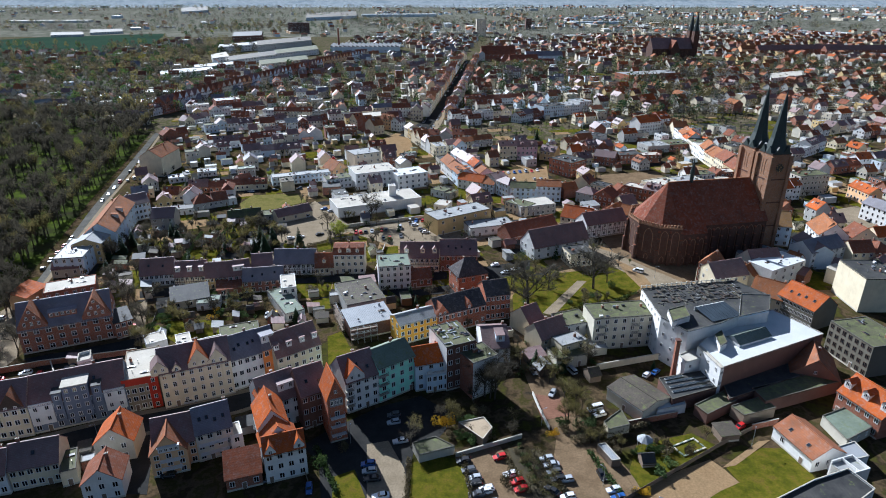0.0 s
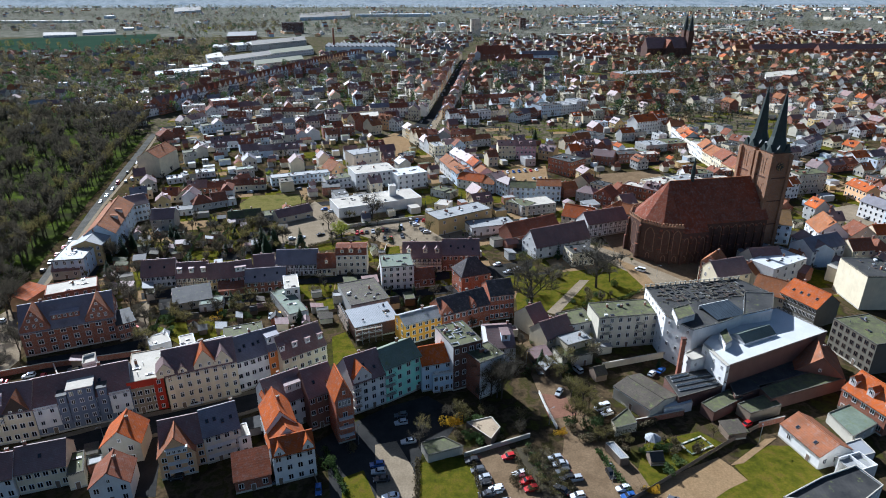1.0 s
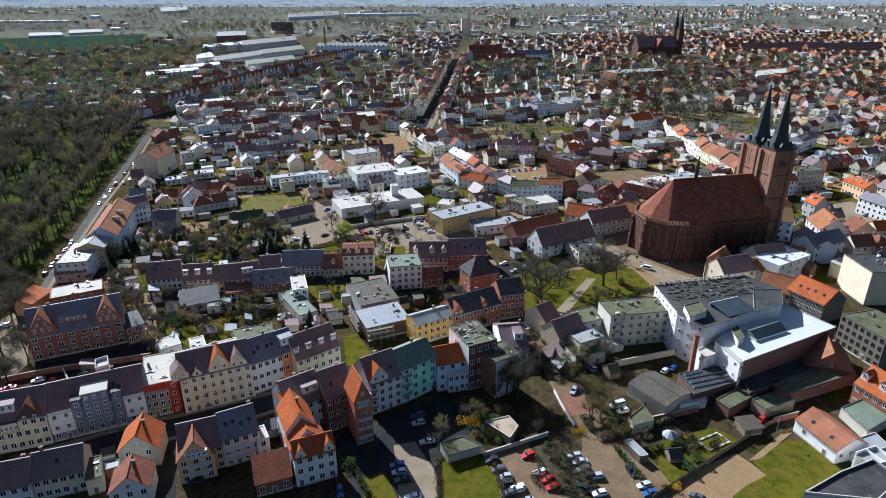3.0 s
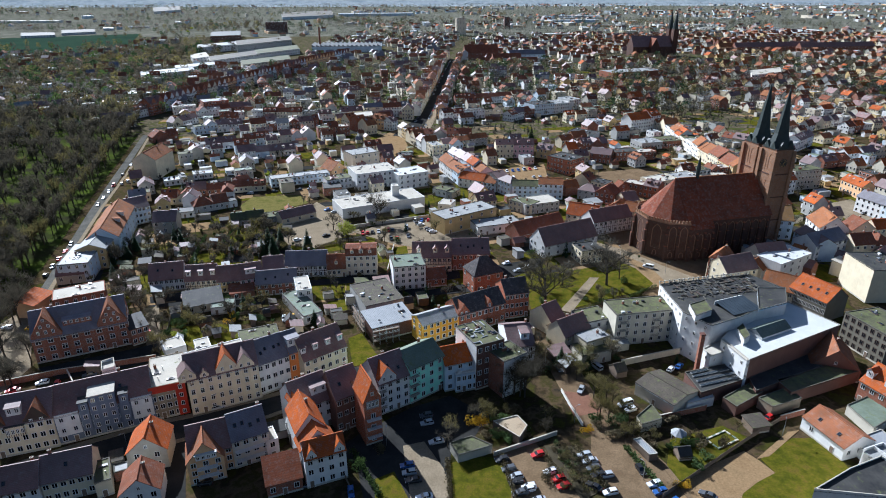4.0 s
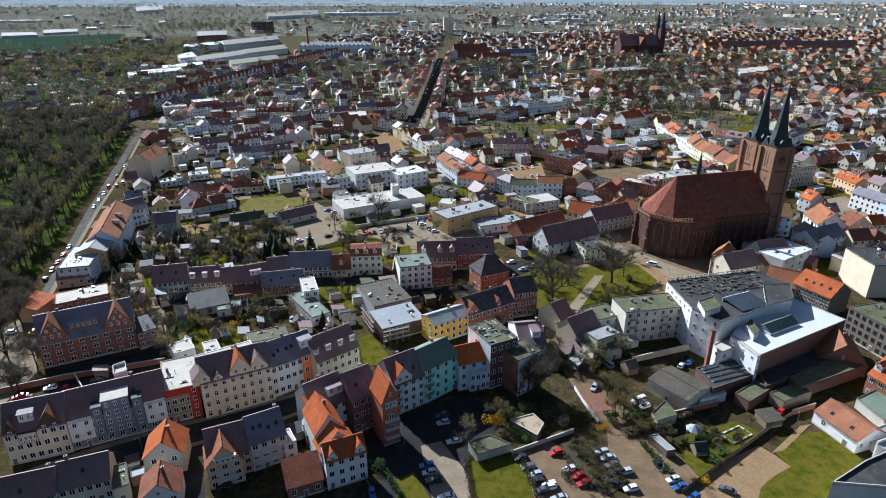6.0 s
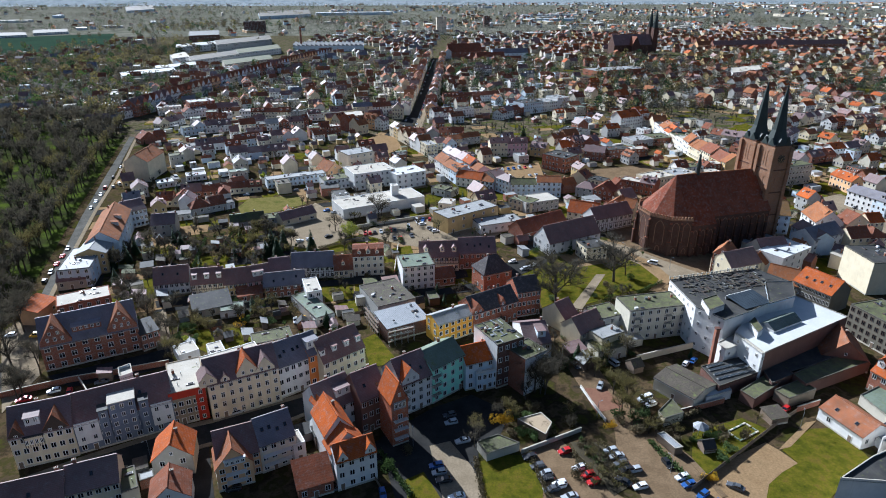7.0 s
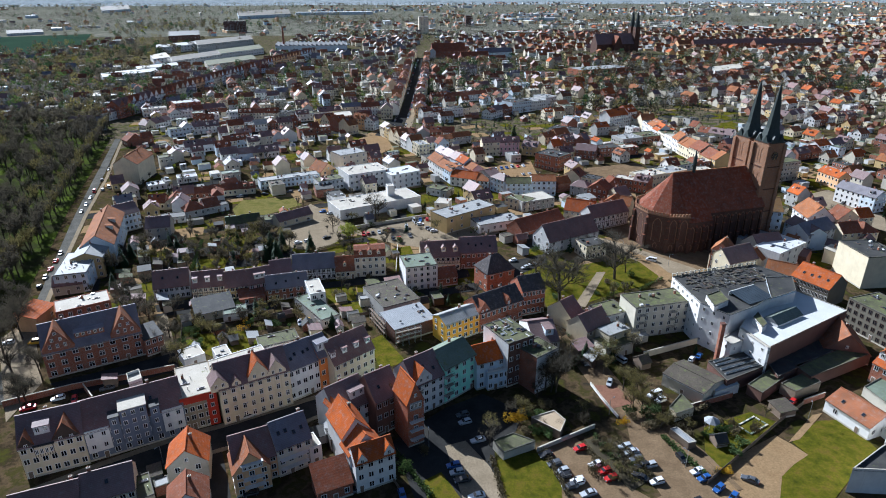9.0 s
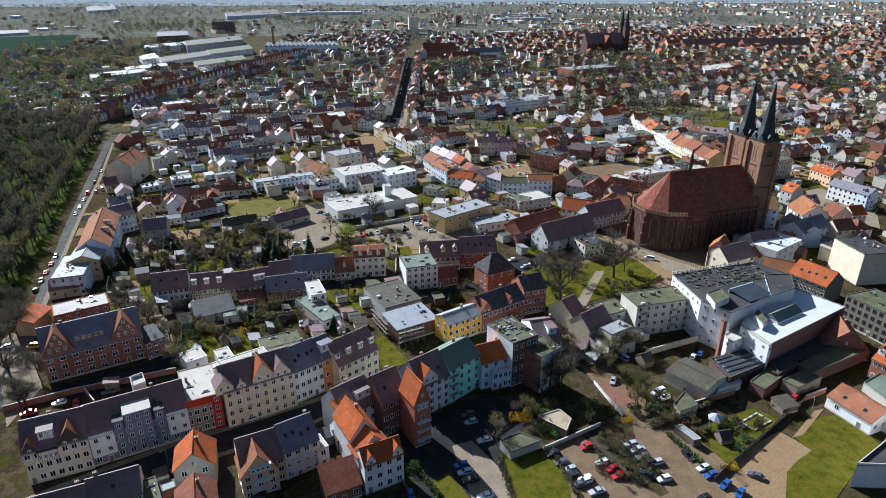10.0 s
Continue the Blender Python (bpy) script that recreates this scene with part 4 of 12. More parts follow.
MID, MIDTOWN = random.Random(9), Geo()


def fh(x, y, rot, w, d, h, roof, rh, wall, tiles):
    """A house of the middle distance: its body, and its roof as a part."""
    if roof == "cross":
        w, d, rot = d, w, rot + 90
    flat = roof in ("flat", "shed")
    if y > 455 or abs(x) > 260:
        far_house(MIDTOWN, x, y, w, d, h, rh, radians(rot), wall, tiles, flat, 2, MID)
        return
    b, r, bits = Geo(), Geo(), []
    far_house(b, 0, 0, w, d, h, rh, radians(rot), wall, tiles, flat, 2, MID, r, x, y, bits)
    ob = part("house", b, None, WALL_WORDS.get(wall, wall) + " town house with " + ROOF_WORDS.get(tiles, "tiled") + " roof", pose(x, y, 0))
    part("roof", r, tagged(ob, "", "house"))
    for name, geo in bits:
        part(name, geo, ob)


# ---- church ----
def lancet_mesh(w, h, kind="glass"):
    """A tall pointed window: brick surround, recessed dark glazing, mullions."""
    g, n = Geo(), 5
    def outline(k, y):
        a = [(-w / 2 - k, y, 0), (w / 2 + k, y, 0), (w / 2 + k, y, h - w * 0.9)]
        for i in range(1, n):
            s = i / n
            a.append(((w / 2 + k) * math.cos(s * math.pi / 2) ** 0.8, y, h - w * 0.9 + (w * 0.9 + k) * s ** 0.85))
        a.append((0, y, h + k))
        return a + [(-px, py, pz) for px, py, pz in a[-2:1:-1]]
    inner, outer = outline(0, 0.25), outline(0.3, -0.12)
    mid = outline(0, -0.12)
    g.poly(inner, kind)
    for i in range(len(inner)):
        j = (i + 1) % len(inner)
        g.poly([mid[i], mid[j], inner[j], inner[i]], "towerbrick")
        g.poly([outer[i], outer[j], mid[j], mid[i]], "towerbrick")
    if kind == "glass":
        for u in (-w / 6, w / 6):
            g.box(u - 0.08, u + 0.08, 0.1, 0.24, 0, h - w * 0.5, "stone")
        g.box(-w / 2, w / 2, 0.1, 0.24, h * 0.45, h * 0.45 + 0.15, "stone")
    return g.mesh("window")


def buttress_mesh(h, w=1.0, d=1.7):
    g = Geo()
    for k, (dd, z0, z1) in enumerate(((d, -0.3, h * 0.45), (d * 0.72, h * 0.45, h * 0.8), (d * 0.45, h * 0.8, h))):
        g.box(-w / 2, w / 2, -dd, 0.2, z0, z1, "churchbrick")
        g.solid([(-w / 2, -dd, z1), (w / 2, -dd, z1), (w / 2, 0, z1), (-w / 2, 0, z1), (-w / 2, 0, z1 + 0.9), (w / 2, 0, z1 + 0.9)], [(0, 1, 5, 4), (0, 4, 3), (1, 2, 5)], "t_red")
    return g.mesh("buttress")


def along_wall(parent, a, b, n, h, win_w, win_h, z, lower=False, butt=True):
    """Lancets and buttresses on the wall from plan point a to b (outside on the right hand)."""
    a, b = Vector((*a, 0)), Vector((*b, 0))
    ang = math.degrees(math.atan2(b.y - a.y, b.x - a.x))
    lw, bm = lancet_mesh(win_w, win_h), buttress_mesh(h * 0.9)
    lo = lancet_mesh(1.5, 2.6) if lower else None
    for i in range(n):
        p = a.lerp(b, (i + 0.5) / n)
        part("window", lw, parent, "tall pointed church window", pose(p.x, p.y, z, 0, 0, ang))
        if lo:
            part("window", lo, parent, "small pointed crypt window", pose(p.x, p.y, 1.2, 0, 0, ang))
    if butt:
        for i in range(n + 1):
            p = a.lerp(b, i / n)
            part("buttress", bm, parent, "", pose(p.x, p.y, 0, 0, 0, ang))


def church(x, y, rot):
    t = thing("church", pose(x, y, 0, 0, 0, rot), "large Gothic brick church with red tiled roof and two spires", "church")
    R, W, WC = 36.0, 15.0, 17.6
    sl = (R - 19.5) / W
    zc = R - sl * WC
    apse = [(-22, -WC), (-31.5, -14.0), (-37.5, -5.5), (-37.5, 5.5), (-31.5, 14.0), (-22, WC)]
    g = Geo()
    g.prism([(-9, -W), (24, -W), (24, W), (-9, W)], -0.3, 19.4, "churchbrick")
    g.prism([(-22.2, -WC), (-9, -WC), (-9, WC), (-22.2, WC)], -0.3, zc - 0.2, "churchbrick")
    g.prism(apse[::1] , -0.3, 18.6, "churchbrick")
    g.solid([(24, -W, 19), (24, W, 19), (24, 0, R - 0.4), (23, -W, 19), (23, W, 19), (23, 0, R - 0.4)], [(0, 1, 2), (5, 4, 3)], "churchbrick")
    part("wall", g, t)
    for s in (-1, 1):
        g = Geo()
        q = [(-9, s * (W + 0.6), R - sl * (W + 0.6)), (24.2, s * (W + 0.6), R - sl * (W + 0.6)), (24.2, 0, R), (-9, 0, R)]
        g.slab(q if s < 0 else q[::-1], 0.3, "t_church")
        part("roof", g, t)
        g = Geo()
        q = [(-22, s * (WC + 0.6), R - sl * (WC + 0.6)), (-9, s * (WC + 0.6), R - sl * (WC + 0.6)), (-9, 0, R + 0.0), (-22, 0, R)]
        g.slab(q if s < 0 else q[::-1], 0.3, "t_church")
        part("roof", g, t)
    for a, b in zip(apse, apse[1:]):
        g, k = Geo(), 0.965
        za = 18.2 if abs(a[1]) < WC - 0.1 else R - sl * (WC + 0.0)
        zb = 18.2 if abs(b[1]) < WC - 0.1 else R - sl * (WC + 0.0)
        g.slab([(-22, 0, R), (a[0] * k, a[1] * k, za), (b[0] * k, b[1] * k, zb)], 0.3, "t_church")
        part("roof", g, t)
    g = Geo()
    g.box(-22, 24, -0.25, 0.25, R - 0.1, R + 0.2, "t_salmon")
    part("ridge", g, t)
    # crenellated parapet round the apse
    g = Geo()
    for a, b in zip(apse, apse[1:]):
        va, vb = Vector((*a, 0)), Vector((*b, 0))
        L, m = (vb - va).length, Matrix.Translation(va) @ Matrix.Rotation(math.atan2(vb.y - va.y, vb.x - va.x), 4, "Z")
        g.box(0, L, -0.4, 0.4, 18.2, 18.9, "towerbrick", m)
        n = int(L / 1.4)
        for i in range(n):
            u = (i + 0.25) * L / n
            g.box(u, u + 0.75, -0.3, 0.3, 18.9, 20.1, "towerbrick", m)
    part("parapet", g, t, "crenellated brick parapet")
    along_wall(t, (-9 + 0.5, -W), (22.5, -W), 7, 17.5, 3.0, 12.5, 4.5)
    along_wall(t, (-22, -WC), (-9.3, -WC), 3, 14.5, 2.2, 8.5, 4.5, True)
    along_wall(t, (22.5, W), (-8.5, W), 7, 17.5, 3.0, 12.5, 4.5)
    for i in range(5):
        # outside of the apse lies on the right hand when walked backwards
        a, b = apse[i + 1], apse[i]
        along_wall(t, a, b, 2 if i in (0, 4) else 1, 18.0, 4.2 if i not in (0, 4) else 3.0, 12.0, 4.8, True)
    # ridge turret
    g = Geo()
    g.tube((0, 0, 0), (0, 0, 4.5), 0.9, 0.9, "copper", 8)
    g.tube((0, 0, 4.5), (0, 0, 12.0), 1.15, 0.05, "copper", 8)
    part("ridge_turret", g, t, "slender dark ridge turret", pose(-10, 0, R - 0.8))
    # towers
    TW, TH, TIP = 4.9, 50.0, 79.5
    tall, small, blind = lancet_mesh(2.3, 8.0), lancet_mesh(1.6, 4.2), lancet_mesh(1.9, 5.5, "stone")
    for s in (-1, 1):
        g = Geo()
        g.box(-TW, TW, -TW, TW, -0.3, TH, "towerbrick")
        for z in (14, 26, 37.5, 49.8):
            g.box(-TW - 0.22, TW + 0.22, -TW - 0.22, TW + 0.22, z, z + 0.55, "churchbrick")
        for cx in (-1, 1):
            for cy in (-1, 1):
                g.box(cx * TW - 0.9, cx * TW + 0.9, cy * TW - 0.9, cy * TW + 0.9, -0.3, 49.0, "towerbrick")
        tw = part("tower", g, t, "square brick tower with tall bell openings", pose(27.6, s * 6.4, 0))
        for face in range(4):
            m = pose(0, 0, 0, 0, 0, 90 * face)
            for u in (-2.1, 2.1):
                part("bell_opening", tall, tw, "", m @ pose(u, -TW, 39.5))
                part("bell_opening", small, tw, "", m @ pose(u, -TW, 30.5))
            part("niche", blind, tw, "", m @ pose(0, -TW, 17.5))
            for u in (-2.2, 2.2):
                g = Geo()
                g.solid([(u - 2.0, -TW - 0.25, TH), (u + 2.0, -TW - 0.25, TH), (u, -TW - 0.25, TH + 3.6), (u - 2.0, -TW + 0.4, TH), (u + 2.0, -TW + 0.4, TH), (u, -TW + 1.2, TH + 3.6)], [(0, 1, 2), (5, 4, 3), (0, 2, 5, 3), (1, 4, 5, 2)], "copper")
                part("spire_gable", g, tw, "", m)
        g = Geo()
        n, r0 = 8, TW * 1.06
        ring = [(r0 * 1.04 * math.cos(math.pi / 8 + i * math.pi / 4), r0 * 1.04 * math.sin(math.pi / 8 + i * math.pi / 4)) for i in range(n)]
        for i in range(n):
            a, b = ring[i], ring[(i + 1) % n]
            g.poly([(a[0], a[1], TH + 0.5), (b[0], b[1], TH + 0.5), (b[0] * 0.62, b[1] * 0.62, TH + 7), (a[0] * 0.62, a[1] * 0.62, TH + 7)], "copper")
            g.poly([(a[0] * 0.62, a[1] * 0.62, TH + 7), (b[0] * 0.62, b[1] * 0.62, TH + 7), (0, 0, TIP)], "copper")
        g.box(-TW - 0.15, TW + 0.15, -TW - 0.15, TW + 0.15, TH + 0.0, TH + 0.5, "copper")
        sp = part("spire", g, tw, "slender dark copper spire")
        g = Geo()
        g.tube((0, 0, TIP - 0.4), (0, 0, TIP + 3.6), 0.09, 0.05, "darkmetal", 5)
        g.tube((0, 0, TIP + 0.6), (0, 0, TIP + 1.1), 0.35, 0.35, "gold", 8)
        g.box(-0.6, 0.6, -0.05, 0.05, TIP + 2.6, TIP + 2.75, "gold")
        part("finial", g, sp)
        if s < 0:
            # clock on the two outer faces of the front tower
            for face in (0, 1):
                g = Geo()
                g.tube((0, 0.1, 0), (0, -0.2, 0), 2.0, 2.0, "clockface", 20)
                for i in range(12):
                    a = i * math.pi / 6
                    g.box(-0.09, 0.09, -0.26, -0.2, 1.45, 1.85, "gold", Matrix.Rotation(a, 4, "Y"))
                g.box(-0.08, 0.08, -0.3, -0.24, -0.2, 1.1, "gold", Matrix.Rotation(0.9, 4, "Y"))
                g.box(-0.06, 0.06, -0.3, -0.24, -0.2, 1.6, "gold", Matrix.Rotation(3.3, 4, "Y"))
                part("clock", g, tw, "round dark clock face with gilded marks", pose(0, 0, 0, 0, 0, 90 * face) @ pose(0, -TW - 0.25, 43.5))
    # middle part between the towers
    g = Geo()
    g.box(25, 32.5, -2.5, 2.5, -0.3, 38.0, "towerbrick")
    g.slab([(25, -2.5, 38), (32.8, -2.5, 38), (32.8, 0, 41), (25, 0, 41)], 0.2, "t_red")
    g.slab([(32.8, 2.5, 38), (25, 2.5, 38), (25, 0, 41), (32.8, 0, 41)], 0.2, "t_red")
    part("westwork", g, t, "brick westwork between the towers")
    # chapel and porch against the south side
    return t


# ---- trees ----
def grow(g, rnd, p, way, length, radius, level, segs):
    q = p + way * length
    g.tube(p, q, radius, radius * 0.62, "bark", 6 if level < 2 else 3)
    segs.append((p, q, level))
    if level >= 3:
        return
    for i in range((7, 5, 4)[level]):
        a, tilt = i * 2.4 + rnd.uniform(-0.5, 0.5), rnd.uniform(0.45, 1.05) if level == 0 else rnd.uniform(0.35, 0.9)
        side = Matrix.Rotation(a, 3, way) @ way.orthogonal().normalized()
        w2 = (way * math.cos(tilt) + side * math.sin(tilt) + Vector((0, 0, 0.22))).normalized()
        f = rnd.uniform(0.38, 0.98) if level == 0 else rnd.uniform(0.3, 1.0)
        grow(g, rnd, p.lerp(q, f), w2, length * rnd.uniform(0.5, 0.72) * (1.15 - 0.4 * f if level == 0 else 0.85), radius * 0.5, level + 1, segs)


def tree_meshes(seed, height, crown="twig", spread=1.0, twigs=1500, leaf=0.0):
    rnd = random.Random(seed)
    g, segs = Geo(), []
    grow(g, rnd, Vector((0, 0, -0.2)), Vector((rnd.uniform(-0.05, 0.05), rnd.uniform(-0.05, 0.05), 1)).normalized(), height * 0.6, height * 0.018, 0, segs)
    c = Geo()
    ends = [s for s in segs if s[2] >= 2]
    for i in range(twigs):
        p, q, lv = rnd.choice(ends)
        o = p.lerp(q, rnd.uniform(0.2, 1.0))
        d = ((q - p).normalized() * 0.8 + Vector((rnd.gauss(0, 0.7), rnd.gauss(0, 0.7), rnd.gauss(0.3, 0.5)))).normalized()
        L = rnd.uniform(0.05, 0.13) * height
        e = o + d * L
        if leaf:
            for k in range(2):
                m = o.lerp(e, rnd.random()) + Vector((rnd.gauss(0, 1), rnd.gauss(0, 1), rnd.gauss(0, 1))) * 0.3
                u = Vector((rnd.gauss(0, 1), rnd.gauss(0, 1), rnd.gauss(0, 1))).normalized() * leaf
                w = u.orthogonal().normalized() * leaf * 0.7
                c.poly([m - u, m + w, m + u, m - w], crown)
        else:
            s = d.orthogonal().normalized() * rnd.uniform(0.016, 0.034) * height / 12
            c.poly([o - s, o + s, e], crown)
            f = e + (d + Vector((rnd.gauss(0, 0.6), rnd.gauss(0, 0.6), 0.3))).normalized() * L * 0.5
            c.poly([o.lerp(e, 0.45) - s * 0.7, o.lerp(e, 0.45) + s * 0.7, f], crown)
    return g.mesh("trunk"), c.mesh("crown")


def conifer_meshes(seed, height):
    rnd = random.Random(seed)
    g, c = Geo(), Geo()
    g.tube((0, 0, -0.2), (0, 0, height * 0.97), height * 0.02, 0.03, "bark", 6)
    n = 900
    for i in range(n):
        z = height * (0.08 + 0.9 * (i / n))
        r = (height - z) * 0.24 * rnd.uniform(0.45, 1.0) + 0.1
        a = rnd.uniform(0, 6.283)
        o = Vector((math.cos(a) * r * 0.25, math.sin(a) * r * 0.25, z + r * 0.1))
        e = Vector((math.cos(a) * r, math.sin(a) * r, z - r * 0.22))
        s = Vector((-math.sin(a), math.cos(a), 0.2)) * r * 0.22
        c.poly([o, e - s * 0.8, e + (e - o) * 0.2, e + s * 0.8], "needle")
    return g.mesh("trunk"), c.mesh("crown")


def bush_meshes(seed, size, crown):
    rnd = random.Random(seed)
    g, c = Geo(), Geo()
    for i in range(5):
        a = i * 1.3
        g.tube((0, 0, -0.1), (math.cos(a) * size * 0.3, math.sin(a) * size * 0.3, size * 0.6), 0.05, 0.02, "bark", 4)
    lobes = [(rnd.gauss(0, 0.3) * size, rnd.gauss(0, 0.3) * size, rnd.uniform(0.3, 0.75) * size, rnd.uniform(0.25, 0.45) * size) for _ in range(7)]
    for i in range(520):
        lx, ly, lz, lr = rnd.choice(lobes)
        d = Vector((rnd.gauss(0, 1), rnd.gauss(0, 1), rnd.gauss(0, 1))).normalized() * lr * rnd.uniform(0.6, 1.05)
        m = Vector((lx, ly, max(0.1, lz + d.z))) + Vector((d.x, d.y, 0))
        u = Vector((rnd.gauss(0, 1), rnd.gauss(0, 1), rnd.gauss(0, 1))).normalized() * size * 0.07
        w = u.orthogonal().normalized() * size * 0.05
        c.poly([m - u, m + w, m + u, m - w], crown)
    return g.mesh("trunk"), c.mesh("crown")


KINDS = {
    "bare": [tree_meshes(s, 12.0, "twig", 1.0, 1300) for s in (1, 2, 3, 4, 5)],
    "bud": [tree_meshes(s, 12.0, "bud", 1.0, 1300) for s in (11, 12, 13)],
    "leafy": [tree_meshes(s, 12.0, "leaf", 1.0, 900, 0.26) for s in (21, 22)],
    "conifer": [conifer_meshes(s, 12.0) for s in (31, 32)],
    "bush": [bush_meshes(s, 3.0, "bushleaf") for s in (41, 42)],
    "bare_bush": [bush_meshes(s, 3.0, "brush") for s in (51, 52)],
    "yellow_bush": [bush_meshes(s, 3.0, "blossom") for s in (61,)],
    "white_bush": [bush_meshes(s, 3.0, "whiteblossom") for s in (71,)],
}
TREE_LABELS = {
    "bare": ("tree", "leafless broad tree with fine grey-brown twigs", "tree"), "bud": ("tree", "tree with greenish buds on bare twigs", "tree"),
    "leafy": ("tree", "tree in fresh yellow-green leaf", "tree"), "conifer": ("conifer", "dark green conifer with drooping boughs", "tree"),
    "bush": ("bush", "dark green evergreen garden bush", "bush"), "bare_bush": ("bush", "leafless brown garden bush", "bush"),
    "yellow_bush": ("bush", "yellow flowering forsythia bush", "bush"), "white_bush": ("bush", "bush in pale spring blossom", "bush"),
}
TREES = random.Random(77)


def tree(kind, x, y, size, group=""):
    """size: height in metres."""
    name, label, cat = TREE_LABELS[kind]
    trunk, crown = TREES.choice(KINDS[kind])
    k = size / (3.0 if "bush" in kind else 12.0)
    wide = 1.45 if kind == "bare" and size > 20 else 1.15
    t = thing(name, pose(x, y, 0, 0, 0, TREES.uniform(0, 360)) @ Matrix.Diagonal((k * wide * TREES.uniform(0.9, 1.15), k * wide * TREES.uniform(0.9, 1.15), k, 1)), label, cat, group)
    part("trunk", trunk, t)
    part("crown", crown, t)
    return t


MIDTREES = Geo()


def ft(kind, x, y, h):
    """A tree among the houses farther off, joined with the others: trunk, limbs and many thin twigs or leaves."""
    r, g = TREES, MIDTREES
    mat = {"bare": "twig", "pale": "hazetwig", "bud": "bud", "leafy": "leaf", "conifer": "needle", "bush": "bushleaf", "bare_bush": "brush"}[kind]
    p0 = Vector((x, y, -0.2))
    if kind == "conifer":
        g.tube(p0, (x, y, h), h * 0.02, 0.03, "bark", 4)
        for i in range(130):
            z = h * (0.1 + 0.88 * i / 130)
            q, a = (h - z) * 0.24 * r.uniform(0.5, 1) + 0.15, r.uniform(0, 6.283)
            o = Vector((x, y, z + q * 0.2))
            e = Vector((x + math.cos(a) * q, y + math.sin(a) * q, z - q * 0.25))
            s = Vector((-math.sin(a), math.cos(a), 0)) * q * 0.35
            g.poly([o, e - s, e + s], mat)
        return
    g.tube(p0, (x, y, h * 0.45), h * 0.02, h * 0.012, "bark", 5)
    for b in range(10):
        a, t = b * 0.9 + r.random(), r.uniform(0.3, 0.9)
        o = Vector((x, y, h * r.uniform(0.25, 0.45)))
        e = Vector((x + math.cos(a) * h * 0.26 * t, y + math.sin(a) * h * 0.26 * t, h * r.uniform(0.6, 0.85)))
        g.tube(o, e, h * 0.01, h * 0.004, "bark", 3)
        for i in range(34 if y < 330 else 23):
            q = o.lerp(e, r.uniform(0.4, 1.05))
            d = Vector((r.gauss(0, 1), r.gauss(0, 1), r.gauss(0.4, 0.8))).normalized()
            L = h * r.uniform(0.1, 0.2)
            w = d.orthogonal().normalized() * h * (0.0055 if mat in ("twig", "bud", "brush", "hazetwig") else 0.03) * r.uniform(0.7, 1.6)
            g.poly([q - w, q + w, q + d * L], mat)


# ---- vehicles ----
def loft(g, rings, mat):
    """Skin over cross-sections with equal numbers of points, closed at both ends."""
    n = len(rings[0])
    pts = [p for r in rings for p in r]
    faces = [tuple(range(n - 1, -1, -1)), tuple(range((len(rings) - 1) * n, len(rings) * n))]
    for k in range(len(rings) - 1):
        for i in range(n):
            j = (i + 1) % n
            faces.append((k * n + i, k * n + j, (k + 1) * n + j, (k + 1) * n + i))
    g.solid(pts, faces, mat)


